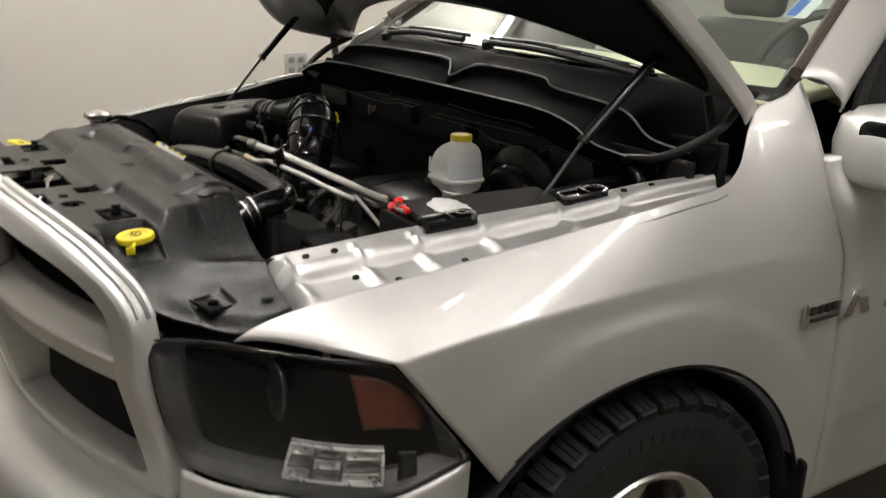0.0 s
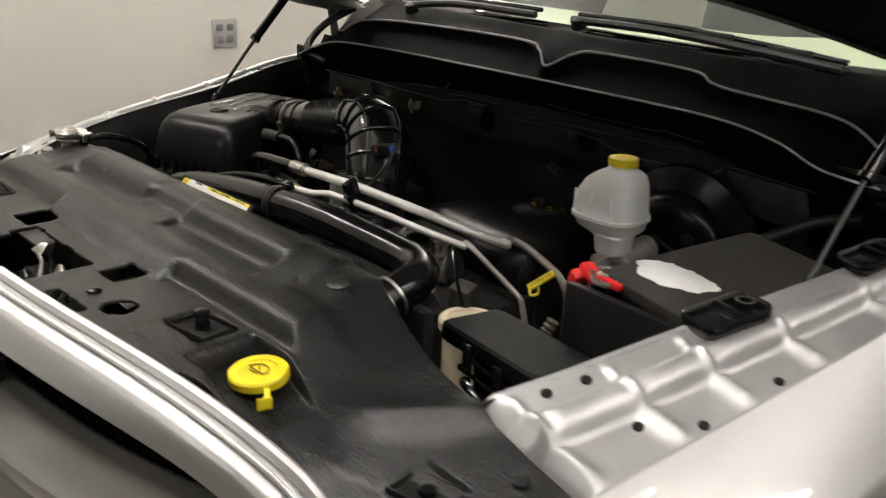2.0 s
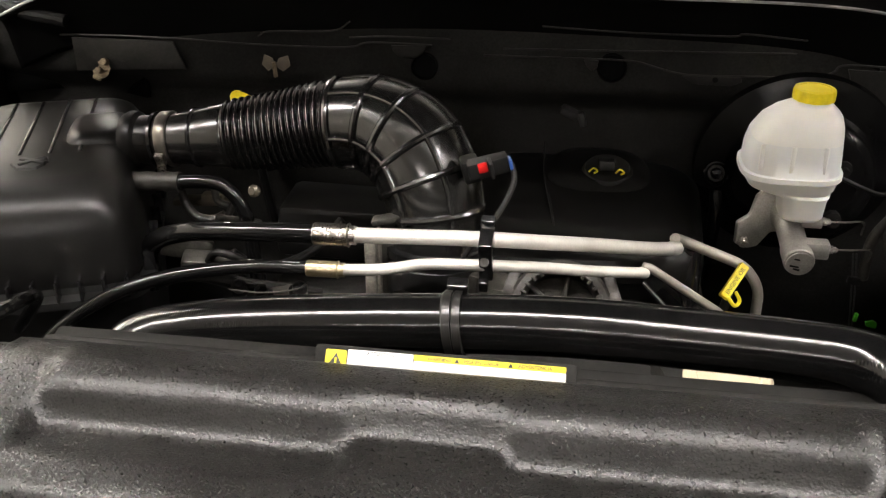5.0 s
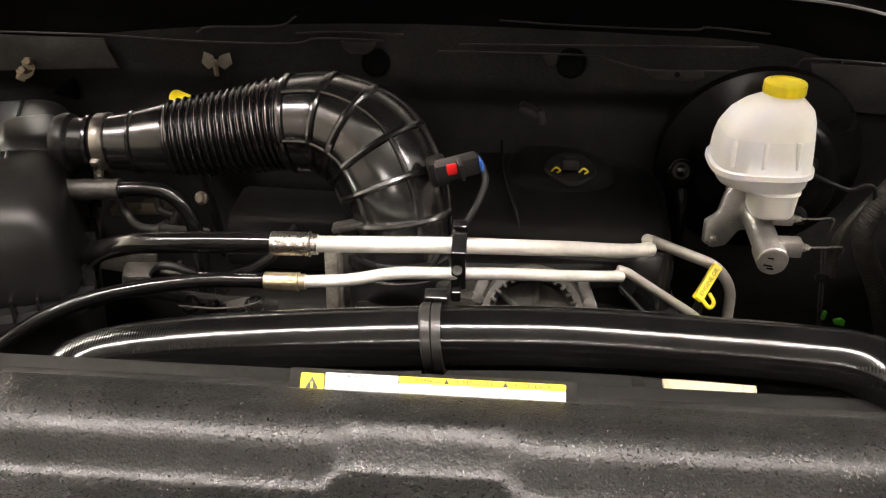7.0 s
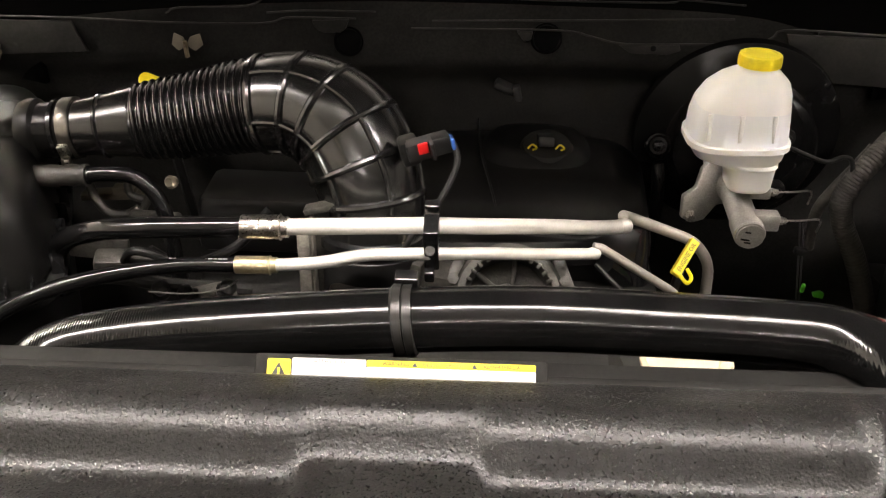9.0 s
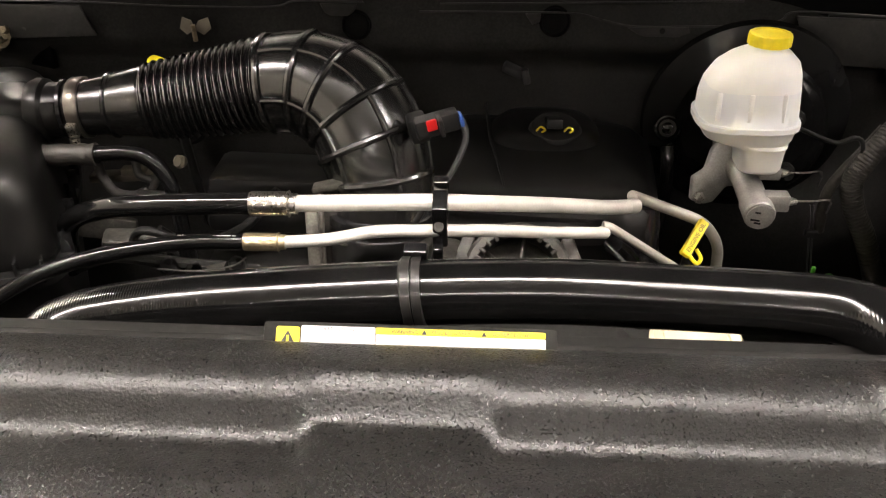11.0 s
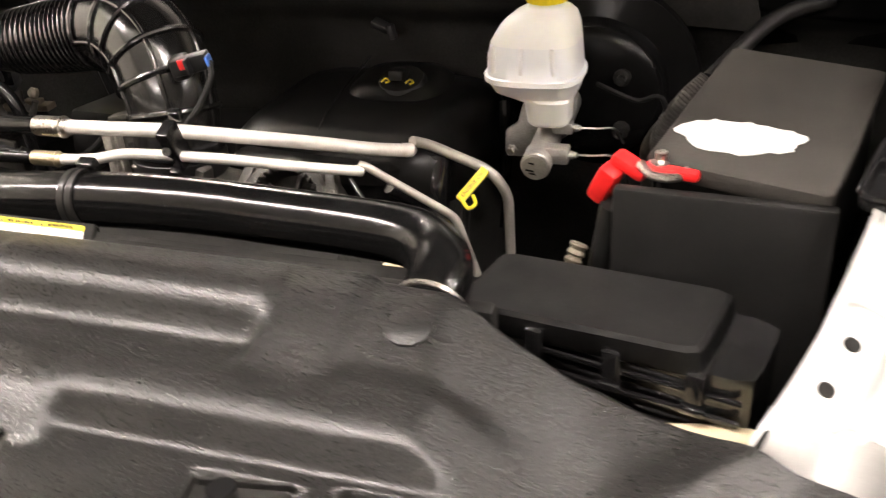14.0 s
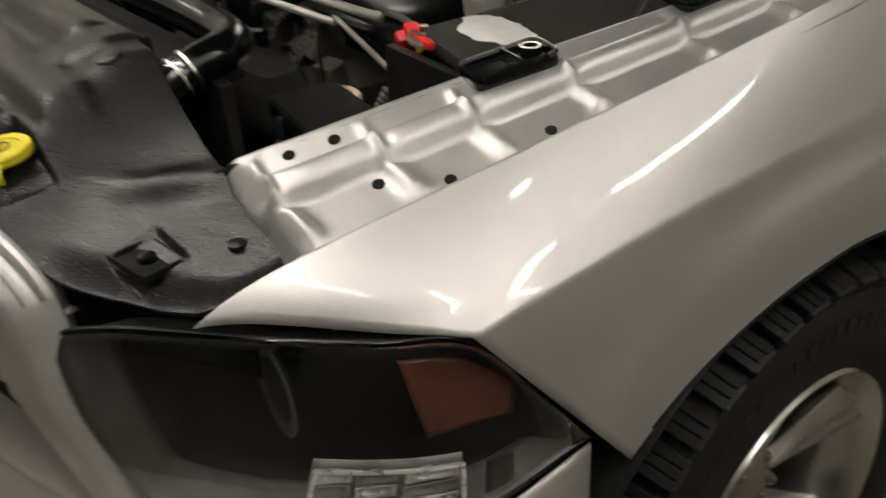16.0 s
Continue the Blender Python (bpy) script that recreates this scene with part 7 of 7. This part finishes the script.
part("front_wall", box((0.598, 0.784, 1.012), (0.208, 0.016, 0.228), (-2, 0, -3), 0.004), WRAP, bat, "black battery tray wall")
boot = part("terminal_boot", join(box((0.506, 0.828, 1.132), (0.040, 0.022, 0.014), (0, 22, -20), 0.005), box((0.481, 0.830, 1.110), (0.022, 0.026, 0.046), (8, 28, -20), 0.006), box((0.547, 0.812, 1.136), (0.056, 0.014, 0.011), (0, 0, -14), 0.004)), RED, bat, "red positive terminal boot")
part("terminal_clamp", join(lathe([(0.012, 0), (0.012, 0.012), (0.006, 0.014), (0.006, 0.022), (0, 0.022)], (0.536, 0.822, 1.130), (0, 0, 1), 12), tube([(0.516, 0.817, 1.140), (0.531, 0.804, 1.134), (0.553, 0.804, 1.134), (0.563, 0.814, 1.138)], 0.005, 5, 8)), STEEL, bat, "bright battery clamp")
# black clip brackets on the rail
for c, rz, kk in (((0.750, 0.777, 1.168), -16, 1.0), ((0.803, 1.055, 1.198), -14, 0.9)):
    t = thing("rail_bracket", c, "black moulded plastic bracket clipped on the rail", "bracket", "rail brackets")
    m = pose(*c, 8, 0, rz)
    part("plate", slab(rounded(0.060 * kk, 0.105 * kk, 0.014), 0.012, m, 0.003), PLASTIC, t)
    part("rim", tube([m @ Vector((x, y, 0.003)) for x, y in rounded(0.056 * kk, 0.100 * kk, 0.014, 4)] + [m @ Vector((0.028 * kk, 0.036 * kk, 0.003))], 0.004, 2, 6), PLASTIC, t)
    part("cross_rib", box(m @ Vector((0, 0.005, 0.003)), (0.050 * kk, 0.006, 0.010), (8, 0, rz), 0.002), PLASTIC, t)
    part("boss", lathe([(0.013, 0), (0.013, 0.010), (0.008, 0.010), (0.008, 0.004), (0, 0.004)], m @ Vector((0, 0.028 * kk, 0)), (0, 0, 1), 16), PLASTIC, t)

# ---- fuse box ----
FB = Matrix.Translation((0.530, 0.684, 0.004)) @ Matrix.Rotation(radians(-13), 4, "Z")
fb = thing("fuse_box", (0.532, 0.700, 0.90), "black power distribution box with side latches", "fuse box")
part("lid", loft_box([(1.040, 0.120, 0.053), (1.044, 0.122, 0.055), (1.063, 0.120, 0.053), (1.067, 0.116, 0.049)], FB @ Matrix.Translation((0.034, 0, -0.008)) @ Matrix.Rotation(radians(-4), 4, "Y"), 64, 16), LIDDARK, fb, "dull black lid")
part("body", loft_box([(0.90, 0.102, 0.045), (1.03, 0.106, 0.049), (1.042, 0.106, 0.049)], FB @ Matrix.Translation((0.020, 0, 0)), 40, 9), PLASTIC, fb)
for k in range(3):
    bb = join(box((-0.07 + 0.075 * k, -0.060, 1.028), (0.016, 0.010, 0.040), (0, 0, 0), 0.002), box((-0.07 + 0.075 * k, -0.065, 1.012), (0.022, 0.008, 0.008), (0, 0, 0), 0.002))
    bb.transform(FB)
    part("latch", bb, PLASTIC, fb)
for k in range(3):
    bb = box((0.018, -0.053, 1.022 - 0.022 * k), (0.200, 0.006, 0.006), (0, 0, 0), 0.002)
    bb.transform(FB)
    part("side_rib", bb, PLASTIC, fb)
part("tray", box((0.56, 0.60, 0.90), (0.20, 0.14, 0.02), (0, 0, -19), 0.004), SOOT, fb)
part("cable_loop", tube([(0.48, 0.61, 1.02), (0.51, 0.575, 1.04), (0.56, 0.56, 1.03), (0.60, 0.57, 0.98)], 0.006, 8, 10), RUBBER, fb)

# washer bottle below the cover's wing
wb = thing("washer_bottle", (0.60, 0.575, 0.88), "beige moulded washer fluid bottle below the radiator cover", "bottle")
part("body", loft_box([(0.86, 0.07, 0.04), (0.97, 0.075, 0.042), (0.992, 0.068, 0.036), (0.998, 0.05, 0.025)], Matrix.Translation((0.595, 0.578, 0)) @ Matrix.Rotation(radians(12), 4, "Z"), 40, 4.0), BEIGE, wb)

# ---- coolant bottle cap ----
oc = thing("overflow_bottle", (0.270, 0.825, 0.86), "beige plastic bottle neck with a round lid", "bottle")
part("neck", lathe([(0.042, -0.10), (0.042, -0.01), (0.043, 0.004), (0.043, 0.010)], (0.270, 0.825, 0.953), (0, 0, 1), 32), BEIGE, oc)
part("lid", lathe([(0.046, 0), (0.050, 0.003), (0.050, 0.016), (0.046, 0.020), (0.036, 0.020), (0.034, 0.017), (0, 0.017)], (0.270, 0.825, 0.960), (0, 0, 1), 40), BEIGE, oc, "beige round lid with a raised rim")
